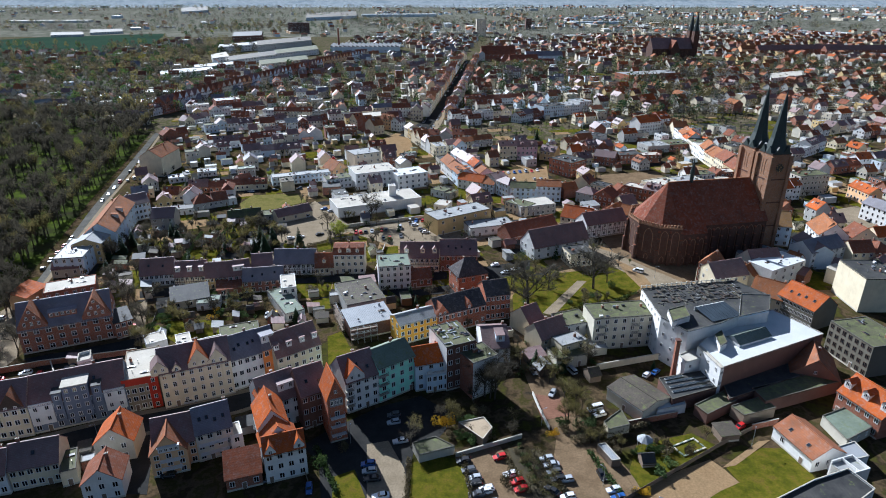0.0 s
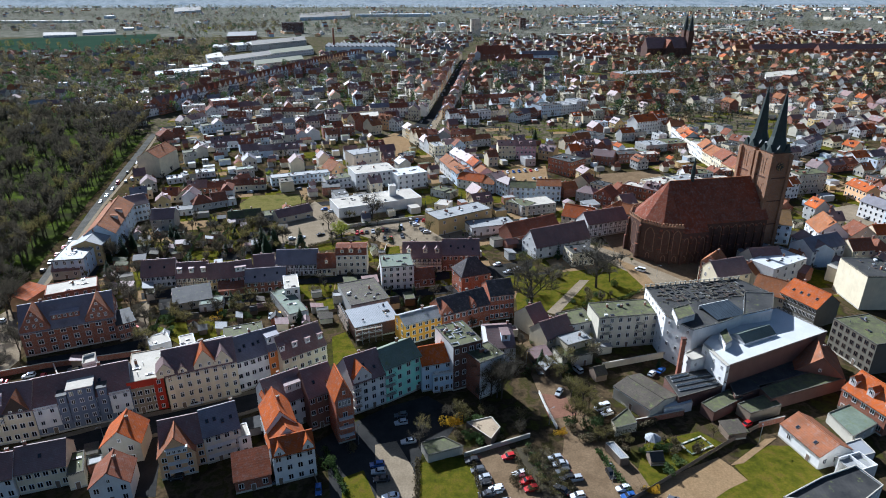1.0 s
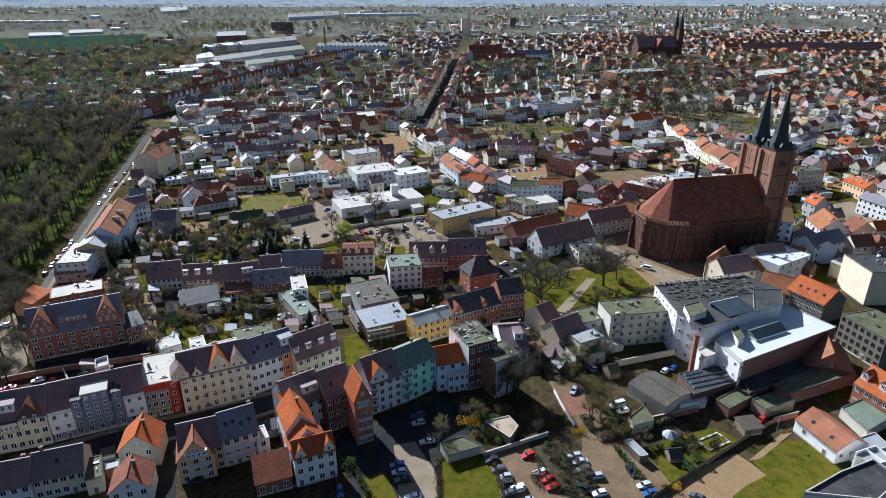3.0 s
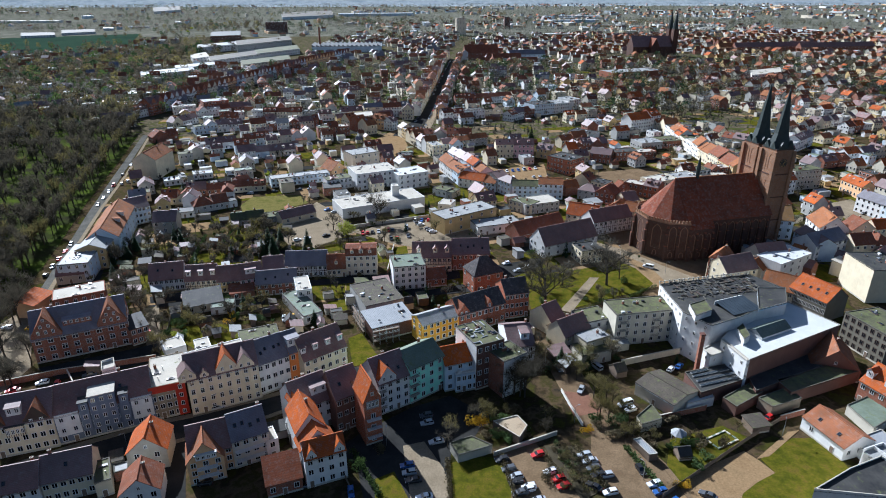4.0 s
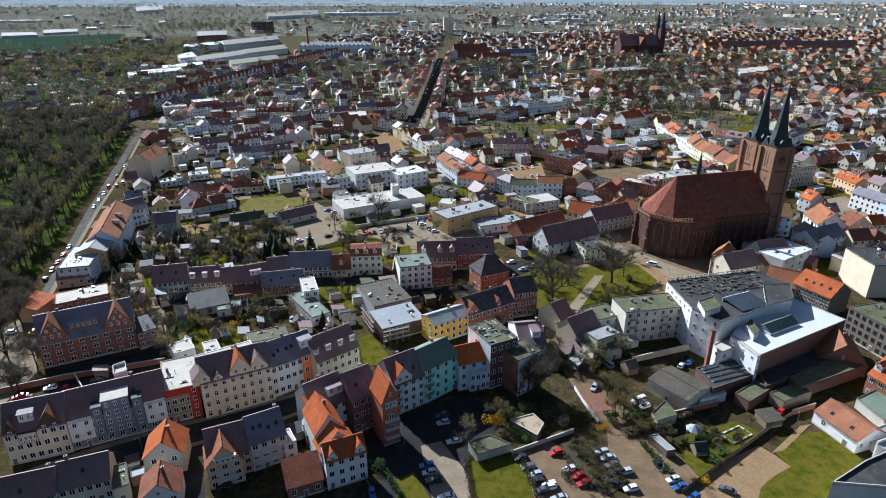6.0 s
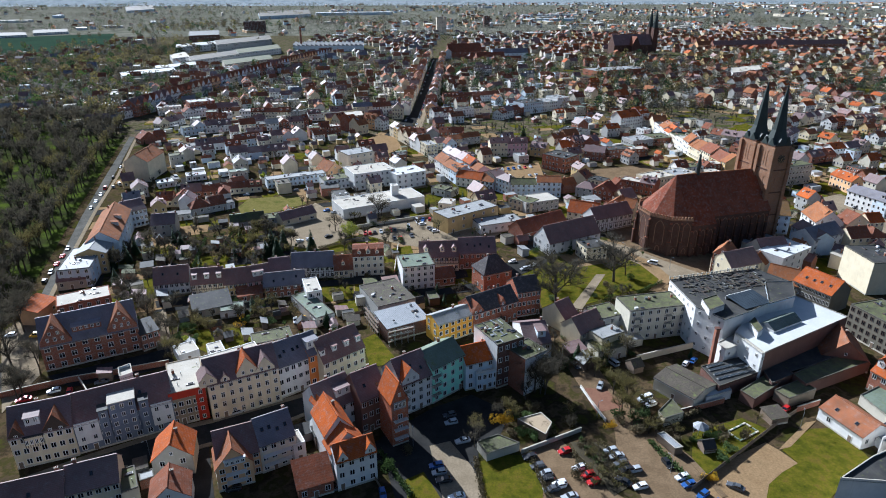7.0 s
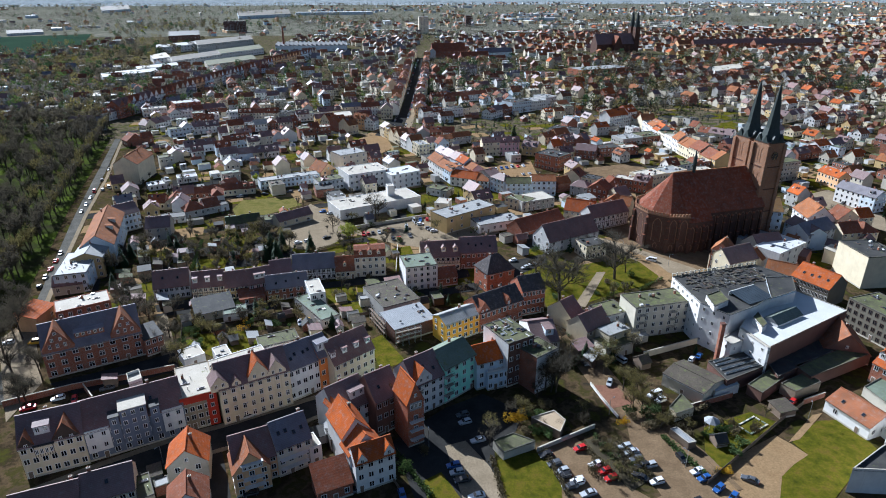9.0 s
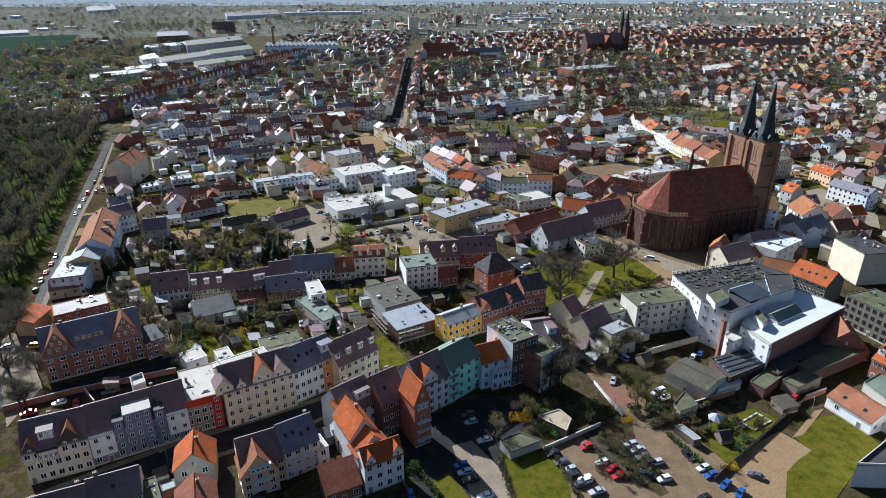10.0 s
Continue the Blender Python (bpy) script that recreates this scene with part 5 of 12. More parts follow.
def car_meshes(paint, kind):
    L, W = {"hatch": (4.1, 1.74), "saloon": (4.6, 1.8), "van": (5.0, 1.92)}[kind]
    hood, belt, top = {"hatch": (0.85, 0.95, 1.48), "saloon": (0.82, 0.92, 1.43), "van": (1.05, 1.15, 1.95)}[kind]
    g = Geo()
    prof = [(-L / 2, 0.45, 0.35, 0.7), (-L / 2 + 0.12, 0.92, 0.25, hood * 0.85), (-L / 2 + 0.9, 0.99, 0.22, hood), (-L / 2 + 1.35, 1.0, 0.22, belt), (L / 2 - 0.9, 1.0, 0.22, belt), (L / 2 - 0.15, 0.95, 0.25, belt * 0.98), (L / 2, 0.8, 0.4, belt * 0.85)]
    rings = [[(x, -W / 2 * s, z0), (x, W / 2 * s, z0), (x, W / 2 * s, z0 + (z1 - z0) * 0.7), (x, W / 2 * s * 0.88, z1), (x, -W / 2 * s * 0.88, z1), (x, -W / 2 * s, z0 + (z1 - z0) * 0.7)] for x, s, z0, z1 in prof]
    loft(g, [r[::-1] for r in rings], paint)
    r0, r1 = {"hatch": (-0.15, L / 2 - 0.55), "saloon": (-0.05, L / 2 - 1.25), "van": (-0.9, L / 2 - 0.12)}[kind]
    f0, f1 = {"hatch": (-0.85, L / 2 - 0.12), "saloon": (-0.8, L / 2 - 0.55), "van": (-1.5, L / 2 - 0.04)}[kind]
    g.solid([(r0, -W * 0.36, top), (r1, -W * 0.36, top), (r1, W * 0.36, top), (r0, W * 0.36, top), (r0 - 0.1, -W * 0.385, top - 0.1), (r1 + 0.1, -W * 0.385, top - 0.1), (r1 + 0.1, W * 0.385, top - 0.1), (r0 - 0.1, W * 0.385, top - 0.1)],
            [(0, 1, 2, 3), (4, 5, 1, 0), (5, 6, 2, 1), (6, 7, 3, 2), (7, 4, 0, 3)], paint)
    for s in (-1, 1):
        for x0, x1 in ((r0 - 0.1, f0), (r1 + 0.1, f1), ((r0 + r1) / 2, (f0 + f1) / 2)):
            g.tube((x0, s * W * 0.385, top - 0.1), (x1, s * W * 0.44, belt), 0.04, 0.05, paint, 4)
    body = g.mesh("body")
    g = Geo()
    k = 0.985
    g.solid([(f0, -W * 0.44 * k, belt - 0.02), (f1, -W * 0.44 * k, belt - 0.02), (f1, W * 0.44 * k, belt - 0.02), (f0, W * 0.44 * k, belt - 0.02), (r0 - 0.1, -W * 0.38 * k, top - 0.1), (r1 + 0.1, -W * 0.38 * k, top - 0.1), (r1 + 0.1, W * 0.38 * k, top - 0.1), (r0 - 0.1, W * 0.38 * k, top - 0.1)],
            [(0, 1, 5, 4), (1, 2, 6, 5), (2, 3, 7, 6), (3, 0, 4, 7)], "carglass")
    glass = g.mesh("glazing")
    g = Geo()
    g.tube((0, -0.1, 0), (0, 0.1, 0), 0.32, 0.32, "tyre", 12)
    tyre = g.mesh("tyre")
    g = Geo()
    g.tube((0, -0.115, 0), (0, 0.115, 0), 0.2, 0.2, "rim", 10)
    rim = g.mesh("rim")
    g = Geo()
    g.box(-0.06, 0.06, -0.2, 0.2, -0.08, 0.08, "headlight")
    head = g.mesh("headlight")
    g = Geo()
    g.box(-0.05, 0.05, -0.16, 0.16, -0.1, 0.1, "taillight")
    tail = g.mesh("tail_light")
    return body, glass, tyre, rim, head, tail, L, W


CARS = {}
CAR_WORDS = {"c_white": "white", "c_silver": "silver", "c_black": "black", "c_red": "red", "c_blue": "blue", "c_grey": "dark grey", "c_yellow": "yellow"}


def car(x, y, rot, paint="c_silver", kind="hatch", group="parked cars", lights=False):
    key = (paint, kind, lights)
    if key in CARS:
        return copy_thing(CARS[key], pose(x, y, 0.03, 0, 0, rot))
    body, glass, tyre, rim, head, tail, L, W = car_meshes(paint, kind)
    t = thing("van" if kind == "van" else "car", pose(x, y, 0.03, 0, 0, rot), "parked " + CAR_WORDS[paint] + " " + {"hatch": "hatchback car", "saloon": "saloon car", "van": "delivery van"}[kind] + " with dark windows", "van" if kind == "van" else "car", group)
    part("body", body, t)
    part("glazing", glass, t, "dark car windows")
    for sx in (-L * 0.31, L * 0.3):
        for s in (-1, 1):
            w = part("wheel", tyre, t, "", pose(sx, s * (W / 2 - 0.12), 0.32))
            if lights:
                part("rim", rim, w)
    if lights:
        for s in (-1, 1):
            part("headlight", head, t, "", pose(-L / 2 + 0.07, s * W * 0.33, 0.62))
            part("tail_light", tail, t, "", pose(L / 2 - 0.04, s * W * 0.36, 0.72))
    CARS[key] = t
    return t


def street_lamp(x, y, h=6.0):
    t = thing("street_lamp", pose(x, y, 0, 0, 0, (x * 37) % 360), "grey steel street lamp with a short arm", "street lamp")
    g = Geo()
    g.tube((0, 0, -0.2), (0, 0, h), 0.09, 0.06, "metal", 8)
    part("pole", g, t)
    g = Geo()
    g.tube((0, 0, h - 0.1), (0.9, 0, h + 0.15), 0.04, 0.035, "metal", 6)
    part("arm", g, t)
    g = Geo()
    g.box(0.8, 1.5, -0.14, 0.14, h + 0.08, h + 0.22, "metal")
    part("lamp_head", g, t)
    return t


church(130.0, 289.0, 11.0)


# ---- row of town houses along the street ----
t = house(-129.8, 149.7, 17.4, 15.1, 12.0, 10.6, roof='gable', rh=6.0, wall='cream', tiles='t_dark', floors=3, cols=7, dorm=[(-1.6, 3.6, 2.2, 'trim', 'shed')], gables=[(3.7, 6.4, 4.6, 0.2, 't_rust', 'timber'), (-5.6, 3.6, 3.2, 0.2, 't_rust', 'timber')], label='cream plastered town house with half-timbered gable dormers', sky=1)
b = bay(t, 12.0, -4.0, 0.6, 6.6, 10.0, 0.7, 'cream', 1, 4, 'f_tar', 0, 'half-timbered oriel')
for k in range(9):
    g = Geo()
    g.box(-0.07, 0.07, -0.06, -0.003, 6.6, 7.5 if 0 < k < 8 else 10.0, 'timber')
    part('beam', g, b, '', pose(-3.9 + k * 0.55, -6.7, 0))
t = house(-111.5, 157.6, 22.2, 25.7, 13.0, 10.2, roof='gable', rh=6.0, wall='bluegrey', tiles='t_brown', floors=3, cols=9, sky=2, label='white and grey-blue modern town house with brown tiled roof', chim=1)
bay(t, 13.0, -3.4, 3.4, 2.9, 14.2, 0.7, 'bluegrey', 4, 3, 'f_white', 5.0, 'grey-blue plastered bay rising through the roof')
bay(t, 13.0, -12.6, -6.6, 2.9, 10.2, 0.35, 'white', 2, 2)
bay(t, 13.0, -6.2, -3.8, 2.9, 12.6, 0.5, 'bluegrey', 3, 1, 'f_tar', 3.0)
bay(t, 13.0, 4.2, 6.6, 2.9, 12.6, 0.5, 'bluegrey', 3, 1, 'f_tar', 3.0)
bay(t, 13.0, 7.0, 12.6, 2.9, 10.2, 0.35, 'white', 2, 2)
t = house(-96.4, 166.8, 20.0, 10.2, 17.7, 11.6, roof='flat', wall='taupe', tiles='f_white', floors=4, cols=5, label='taupe and red town house with pale flat roof', chim=1)
bay(t, 17.7, 2.2, 5.15, -0.2, 11.6, 0.12, 'red', 4, 1)
bay(t, 17.7, -5.15, 2.2, 11.6-2.2, 11.6+0.1, 0.12, 'red')
house(-79.8, 168.2, 23.2, 21.1, 12.0, 13.1, roof='gable', rh=5.5, wall='cream', tiles='t_dark', floors=4, cols=8, win=(1.25, 1.9), gables=[(-10.2, 5.0, 2.8, 1.5, 't_dark'), (1.2, 6.4, 4.8, 1.4, 't_orange'), (6.6, 5.6, 3.8, 1.0, 't_dark'), (-5.4, 2.6, 1.6, 0.8, 't_dark')], label='cream Art Nouveau house with curved gables', chim=2)
house(-67.2, 175.7, 33.1, 11.0, 12.0, 11.9, roof='gable', rh=5.5, wall='white', tiles='t_slate', floors=3, cols=5, sky=4, label='white town house with dark grey tiled roof')
house(-60.6, 179.5, 34.3, 5.0, 12.0, 12.5, roof='gable', rh=5.0, wall='orange', tiles='t_slate', floors=3, cols=2, dorm=[(0, 4.2, 2.4, 'trim', 'flat')], label='narrow orange plastered stair house', chim=0)
house(-51.6, 181.1, 35.7, 15.8, 12.0, 10.5, roof='gable', rh=6.0, wall='cream', tiles='t_brown', floors=3, cols=6, sides='R', dorm=[(-7, 1.7, 1.7, 'trim', 'flat'), (-2.6, 1.7, 1.7, 'trim', 'flat'), (2, 1.7, 1.7, 'trim', 'flat'), (6.5, 1.7, 1.7, 'trim', 'flat')], label='cream town house with four white dormers')
# ---- houses on the near side of the street ----
house(-108.8, 130.7, 17.8, 11.8, 10.0, 7.0, rh=4.5, wall='cream', tiles='t_dark', floors=2, cols=6, label='cream cottage with dark tiled roof', sky=1)
house(-121.2, 125.6, 15.8, 14.7, 9.0, 7.0, rh=4.5, wall='white', tiles='t_brown', floors=2, cols=6, label='white cottage with brown tiled roof', sky=1)
house(-92.1, 140.5, 10.8, 10.2, 10.0, 6.5, roof='cross', rh=4.5, wall='stone', tiles='t_orange', floors=2, cols=2, label='gable-fronted house with orange tiled roof', door=False)
house(-88.4, 125.5, 14.6, 9.5, 9.0, 6.0, roof='cross', rh=4, wall='white', tiles='t_red', floors=2, cols=3, label='house with weathered red-brown tiled roof')
house(-100.8, 130.4, 25.9, 3.9, 9.0, 5.0, roof='flat', wall='cream', tiles='f_moss', floors=1, cols=1, label='narrow cream outbuilding with mossy roof', chim=0)
house(-75.0, 138.6, 19.4, 11.1, 11.0, 8.0, roof='gable', rh=5.5, wall='peach', tiles='t_brown', floors=3, cols=5, sides='L', dorm=[], label='peach apartment house with dark tiled roof', chim=0, sky=1)
t = house(-75.1, 134.6, 19.4, 9.2, 9.0, 7.6, roof='cross', rh=5.4, wall='peach', tiles='t_rust', floors=3, cols=3, sides='L', label='peach front wing with orange gable and white balconies', chim=0, door=False)
for k in (2.8, 5.4):
    balcony(t, 0.3, -9.0 / 2, k, 5.2, 1.4, 'trim', 'trim')
bay(t, 9.0, -2.3, 2.9, 8.0, 9.6, 0.5, 'trim', 1, 4, 'f_blue')
t = house(-65.8, 142.0, 26.0, 9.8, 11.0, 9.5, roof='gable', rh=5.0, wall='sand', tiles='t_slate', floors=3, cols=4, sides='R', sky=4, label='sand-coloured apartment house with balconies')
for k in (2.9, 5.9):
    balcony(t, -0.5, -11.0 / 2, k, 7.5, 1.4, 'trim', 'trim')
house(-59.5, 141.7, 26.6, 3.4, 6.0, 6.0, roof='flat', wall='white', tiles='f_white', floors=2, cols=1, label='small white plastered annexe', chim=0)
house(-51.2, 155.0, 33.7, 11.5, 12.0, 10.0, roof='gable', rh=6, wall='white', tiles='t_dark', side_wall='white', floors=3, cols=4, gables=[(-5, 3, 2.4, 1.6, 't_orange')], label='white house with dark tiled roof beside the lane', dorm=[(2.5, 5.0, 2.2, 'white', 'flat')])
house(-49.2, 142.3, 24.3, 8.0, 12.0, 11.5, roof='cross', rh=5.0, wall='white', tiles='t_orange', floors=3, cols=2, label='white wing with steep orange tiled roof', door=False)
house(-45.4, 135.2, 26.0, 9.8, 6.0, 9.5, roof='cross', rh=5.0, wall='white', tiles='t_orange', floors=0, cols=0, label='white middle wing with orange gable roof', door=False, chim=0)
house(-42.9, 131.7, 19.9, 10.9, 6.5, 9.8, roof='gable', rh=3.2, wall='white', tiles='t_orange', floors=3, cols=4, sides='R', gables=[(-3.6, 2.8, 2.2, 0.6, 't_orange'), (3.8, 2.8, 2.2, 0.9, 't_orange')], label='white house front with two small orange gables', chim=0)
house(-53.4, 128.5, 18.6, 9.1, 7.0, 4.2, roof='shed', rh=3.6, wall='brick', tiles='t_red', floors=1, cols=3, label='low brick outbuilding with red-brown tiled lean-to roof', chim=0)
house(-40.8, 155.9, 31.0, 8.7, 12.0, 12.2, roof='gable', rh=6, wall='brown', tiles='t_dark', floors=3, cols=4, label='brown plastered house with dark tiled roof', sky=2, chim=1)
t = house(-32.1, 147.8, 24.1, 5.1, 9.0, 15.5, roof='cross', rh=6, wall='redbrick', tiles='t_orange', floors=4, cols=1, label='narrow wing with orange roof and glazed balconies', door=False, chim=0)
for k in (3.0, 6.0, 9.0):
    balcony(t, 0, -9.0 / 2, k, 4.2, 1.3, 'metal', 'trim')
bay(t, 9.0, -1.9, 1.9, 15.5 - 3.0, 15.5 - 0.4, 0.1, 'f_zinc', 1, 3)
t = house(-28.0, 164.0, 31.2, 11.0, 12.0, 11.5, roof='gable', rh=6, wall='white', tiles='t_dark', floors=4, cols=4, gables=[(-2.2, 6, 3.6, 1.6, 't_orange')], label='white town house with orange gable on dark roof', sky=3)
for k in (3.0, 5.9, 8.8):
    balcony(t, -4.5, -12.0 / 2, k, 2.6, 1.2)
t = house(-18.1, 170.4, 36.3, 13.5, 12.0, 13.0, roof='gable', rh=3.6, wall='mint', tiles='f_green', floors=4, cols=4, label='mint green apartment house with balconies', chim=1)
for k in (3.5, 6.9, 10.2):
    balcony(t, -5.6, -12.0 / 2, k, 3.4, 1.4)
g = Geo()
g.box(5.2, 7.4, -12.0 / 2 - 0.06, -12.0 / 2 + 0.02, 0, 3.0, 'timber')
part('gateway', g, t, 'dark arched gateway')
house(-5.2, 173.3, 17.2, 10.5, 9.0, 10.5, roof='gable', rh=4, wall='lightblue', tiles='t_orange', floors=3, cols=3, label='pale blue house with orange tiled roof and roof terrace')
t = house(-2.3, 170.1, 14.0, 7.4, 5.0, 6.8, roof='flat', wall='lightblue', tiles='f_white', floors=2, cols=4, label='pale blue glazed annexe with white terrace', chim=0)
balcony(t, 0, -5.0 / 2 + 0.6, 6.8 + 0.25, 8.0, 0.6, 'trim', 'trim')
t = house(3.0, 176.5, 24.4, 10.4, 14.3, 16.7, roof='flat', wall='darkbrick', side_wall='white', tiles='f_moss', floors=4, cols=4, label='tall dark brick rear building with mossy flat roof', chim=3, door=False)
roof_clutter(t, 10.4, 14.3, 16.7, random.Random(5))
DUCT = random.Random(12)
for k in range(16):
    g, L = Geo(), DUCT.uniform(1.0, 3.2)
    g.box(-L / 2, L / 2, -0.16, 0.16, 0, DUCT.uniform(0.15, 0.5), DUCT.choice(('metal', 'trim', 'f_zinc', 'coping')))
    part('duct', g, t, 'pale sheet duct', pose(DUCT.uniform(-4, 4), DUCT.uniform(-6, 6), 16.7, 0, 0, DUCT.choice((0, 90)) + DUCT.uniform(-8, 8)))
t = house(11.2, 169.8, 31.6, 9.7, 9.2, 13.7, roof='flat', wall='white', side_wall='brick', tiles='f_moss', floors=4, cols=0, sides='L', label='ruined brick tower house with ivy and mossy roof', chim=2)
ivy(t, 9.2, 0, 5, 0.3, 13.0, 520)
roof_clutter(t, 9.7, 9.2, 13.7, random.Random(8))
house(18.0, 192.3, 6.1, 9.4, 16.7, 6.5, roof='gable', rh=4.2, wall='white', tiles='t_dark', floors=2, cols=3, dorm=[(1.5, 3.0, 2.2, 'lightblue', 'flat')], label='white rear house with dark tiled roof and a dormer')
# ---- houses round the gardens ----
house(-11.0, 203.3, 27.9, 15.6, 8.5, 8.8, roof='gable', rh=2.0, wall='yellow', tiles='f_grey', floors=3, cols=6, sides='L', label='bright yellow plastered house with grey felt roof')
house(4.9, 212.4, 26.9, 20.8, 11.0, 9.0, roof='gable', rh=4.5, wall='redbrick', tiles='t_black', floors=2, cols=8, gables=[(3, 2.4, 2.4, 0.8, 't_red'), (-8.5, 5, 3.5, 0.4, 't_red')], label='long red brick house with dark slate roof')
house(20.4, 220.6, 13.8, 10.1, 11.0, 11.2, roof='gable', rh=4.0, wall='redbrick', tiles='t_black', floors=3, cols=5, sides='R', label='red brick and cream corner house with slate roof', band='cream')
house(11.0, 243.3, 21.3, 13.7, 11.0, 9.0, roof='hip', rh=6, wall='redbrick', tiles='t_black', floors=2, cols=3, sides='L', label='red brick house with dark hipped roof')
house(-22.0, 248.8, 9.0, 14.1, 13.5, 11.1, roof='flat', wall='white', tiles='f_green', floors=4, cols=5, label='white four-storey house with pale green flat roof')
house(-10.2, 248.6, 11.3, 9.2, 9.0, 4.5, roof='gable', rh=3, wall='brick', tiles='t_red', floors=1, cols=3, label='low brick house with red roof')
t = house(-10.8, 265.4, -0.9, 18.2, 11.0, 7.5, roof='gable', rh=5.5, wall='cream', tiles='t_brown', floors=2, cols=8, dorm=[(-6, 2.0, 1.8, 'cream', 'gable'), (1.5, 2.0, 1.8, 'cream', 'gable'), (7, 2.0, 1.8, 'cream', 'gable')], label='cream half-timbered house with brown tiled roof')
timbers(t, 18.2, 11.0, 7.5 * 0.5, 7.5 - 0.6, 15)
house(7.2, 266.8, 1.0, 17.3, 11.0, 8.3, roof='gable', rh=5.5, wall='brick', tiles='t_dark', floors=2, cols=7, sky=4, label='red brick house with dark tiled roof')
house(-43.3, 262.8, 2.0, 14.0, 10.0, 9.9, roof='mansard', rh=3.6, wall='sand', tiles='t_red', floors=3, cols=5, dorm=[(-4, 1.5, 1.6, 'sand', 'gable'), (0, 2.0, 1.9, 'sand', 'gable'), (4, 1.5, 1.6, 'sand', 'gable')], label='ornate sand-coloured house with red mansard roof')
house(-54.8, 260.6, 4.7, 8.6, 9.0, 4.5, roof='gable', rh=5, wall='cream', tiles='t_red', floors=1, cols=4, label='small cream house with red tiled roof', dorm=[(0, 1.4, 1.3, 'cream', 'gable')])
t = house(-68.4, 262.1, 2.4, 18.9, 11.0, 5.9, roof='gable', rh=5, wall='white', tiles='t_slate', floors=2, cols=9, label='half-timbered house with dark slate roof', name='timbered_house', category='house')
timbers(t, 18.9, 11.0, 0.7, 5.9 - 0.6, 16)
house(-83.1, 259.0, 11.8, 9.3, 10.0, 5.0, roof='gable', rh=5, wall='cream', tiles='t_dark', floors=1, cols=3, label='cream house with dark tiled roof')
house(-127.3, 250.4, 10.1, 14.3, 11.0, 5.9, roof='gable', rh=5.5, wall='white', tiles='t_brown', floors=2, cols=7, sides='L', sky=2, label='white house with purple-brown tiled roof')
t = house(-111.6, 248.3, 6.5, 13.2, 10.0, 6.0, roof='gable', rh=5, wall='sand', tiles='t_brown', floors=2, cols=6, dorm=[(-5, 1.9, 1.8, 'trim', 'flat'), (0, 1.9, 1.8, 'trim', 'flat'), (5, 1.9, 1.8, 'trim', 'flat')], label='half-timbered house with three white dormers')
timbers(t, 13.2, 10.0, 0.7, 6.0 - 0.6, 13)
house(-99.9, 247.1, 10.6, 9.3, 10.0, 6.0, roof='gable', rh=5, wall='ochre', tiles='t_brown', floors=2, cols=5, label='ochre house with brown tiled roof')
house(-90.9, 248.3, 20.1, 9.9, 10.0, 6.5, roof='gable', rh=5, wall='pink', tiles='t_brown', floors=2, cols=4, dorm=[(0, 4.5, 1.8, 'trim', 'flat')], label='pink house with wide white dormer')
house(-78.7, 244.6, 9.4, 17.2, 10.0, 5.7, roof='gable', rh=4.0, wall='brick', tiles='t_slate', floors=2, cols=6, sky=3, label='red brick rear house with slate roof')
house(-106.1, 230.0, 21.9, 14.8, 10.0, 3.6, roof='shed', rh=2.5, wall='cream', tiles='f_tar', floors=1, cols=3, label='low outbuilding with dark sloping roof', chim=0)
house(-97.1, 226.7, 12.1, 9.1, 7.0, 3.2, roof='flat', wall='white', tiles='f_green', floors=1, cols=2, label='low white outbuilding with green roof', chim=0)
house(-92.8, 239.7, 17.9, 10.1, 7.0, 3.2, roof='shed', rh=1.4, wall='brick', tiles='t_red', floors=1, cols=2, label='brick garage with red sloping roof', chim=0)
house(-64.8, 224.6, 31.5, 7.9, 23.8, 4.0, roof='flat', wall='white', tiles='f_green', floors=1, cols=2, sides='L', label='long white rear building with green felt roof', chim=0)
house(-66.1, 236.2, 15.8, 6.2, 13.4, 7.0, roof='flat', wall='white', tiles='f_white', floors=2, cols=2, label='white rear house with pale flat roof', chim=0)
house(-34.7, 229.0, 22.9, 16.2, 21.2, 6.0, roof='flat', wall='grey', tiles='f_corr', floors=1, cols=0, label='derelict hall with patched dark roof', chim=1)
t = house(-29.1, 208.3, 23.7, 16.9, 12.7, 6.1, roof='shed', rh=0.8, wall='darkbrick', tiles='f_zinc', floors=2, cols=0, label='brick building under repair with sheeted roof', chim=0)
roof_clutter(t, 16.9, 12.7, 6.1 + 0.6, random.Random(2))
house(-106.0, 195.8, 32.3, 7.1, 7.7, 3.5, roof='flat', wall='white', tiles='f_white', floors=1, cols=1, label='white annexe with flat roof', chim=0)
house(-95.1, 194.6, 27.1, 5.1, 9.1, 3.5, roof='flat', wall='white', tiles='f_white', floors=1, cols=0, label='white shed with flat roof', chim=0)
house(-90.2, 190.2, 28.0, 20.8, 5.0, 4.0, roof='flat', wall='white', tiles='f_white', floors=0, cols=0, label='long white flat roof behind the houses', chim=0)
house(-77.0, 202.3, 19.6, 14.3, 8.1, 3.5, roof='flat', wall='white', tiles='f_moss', floors=1, cols=4, label='garden shed row with mossy roof', chim=0)
house(-140.4, 202.5, 23.6, 30.2, 15.0, 9.8, roof='gable', rh=7.5, wall='brick', tiles='t_slate', floors=3, cols=8, sides='LR', win=(1.8, 2.2), gables=[(-10.2, 9.4, 7.4, 1.0, 't_rust', 'brick'), (10.2, 9.4, 7.4, 1.0, 't_rust', 'brick')], dorm=[(-0.5, 9.0, 1.6, 'brick', 'shed')], label='large red brick public building with cross gables')
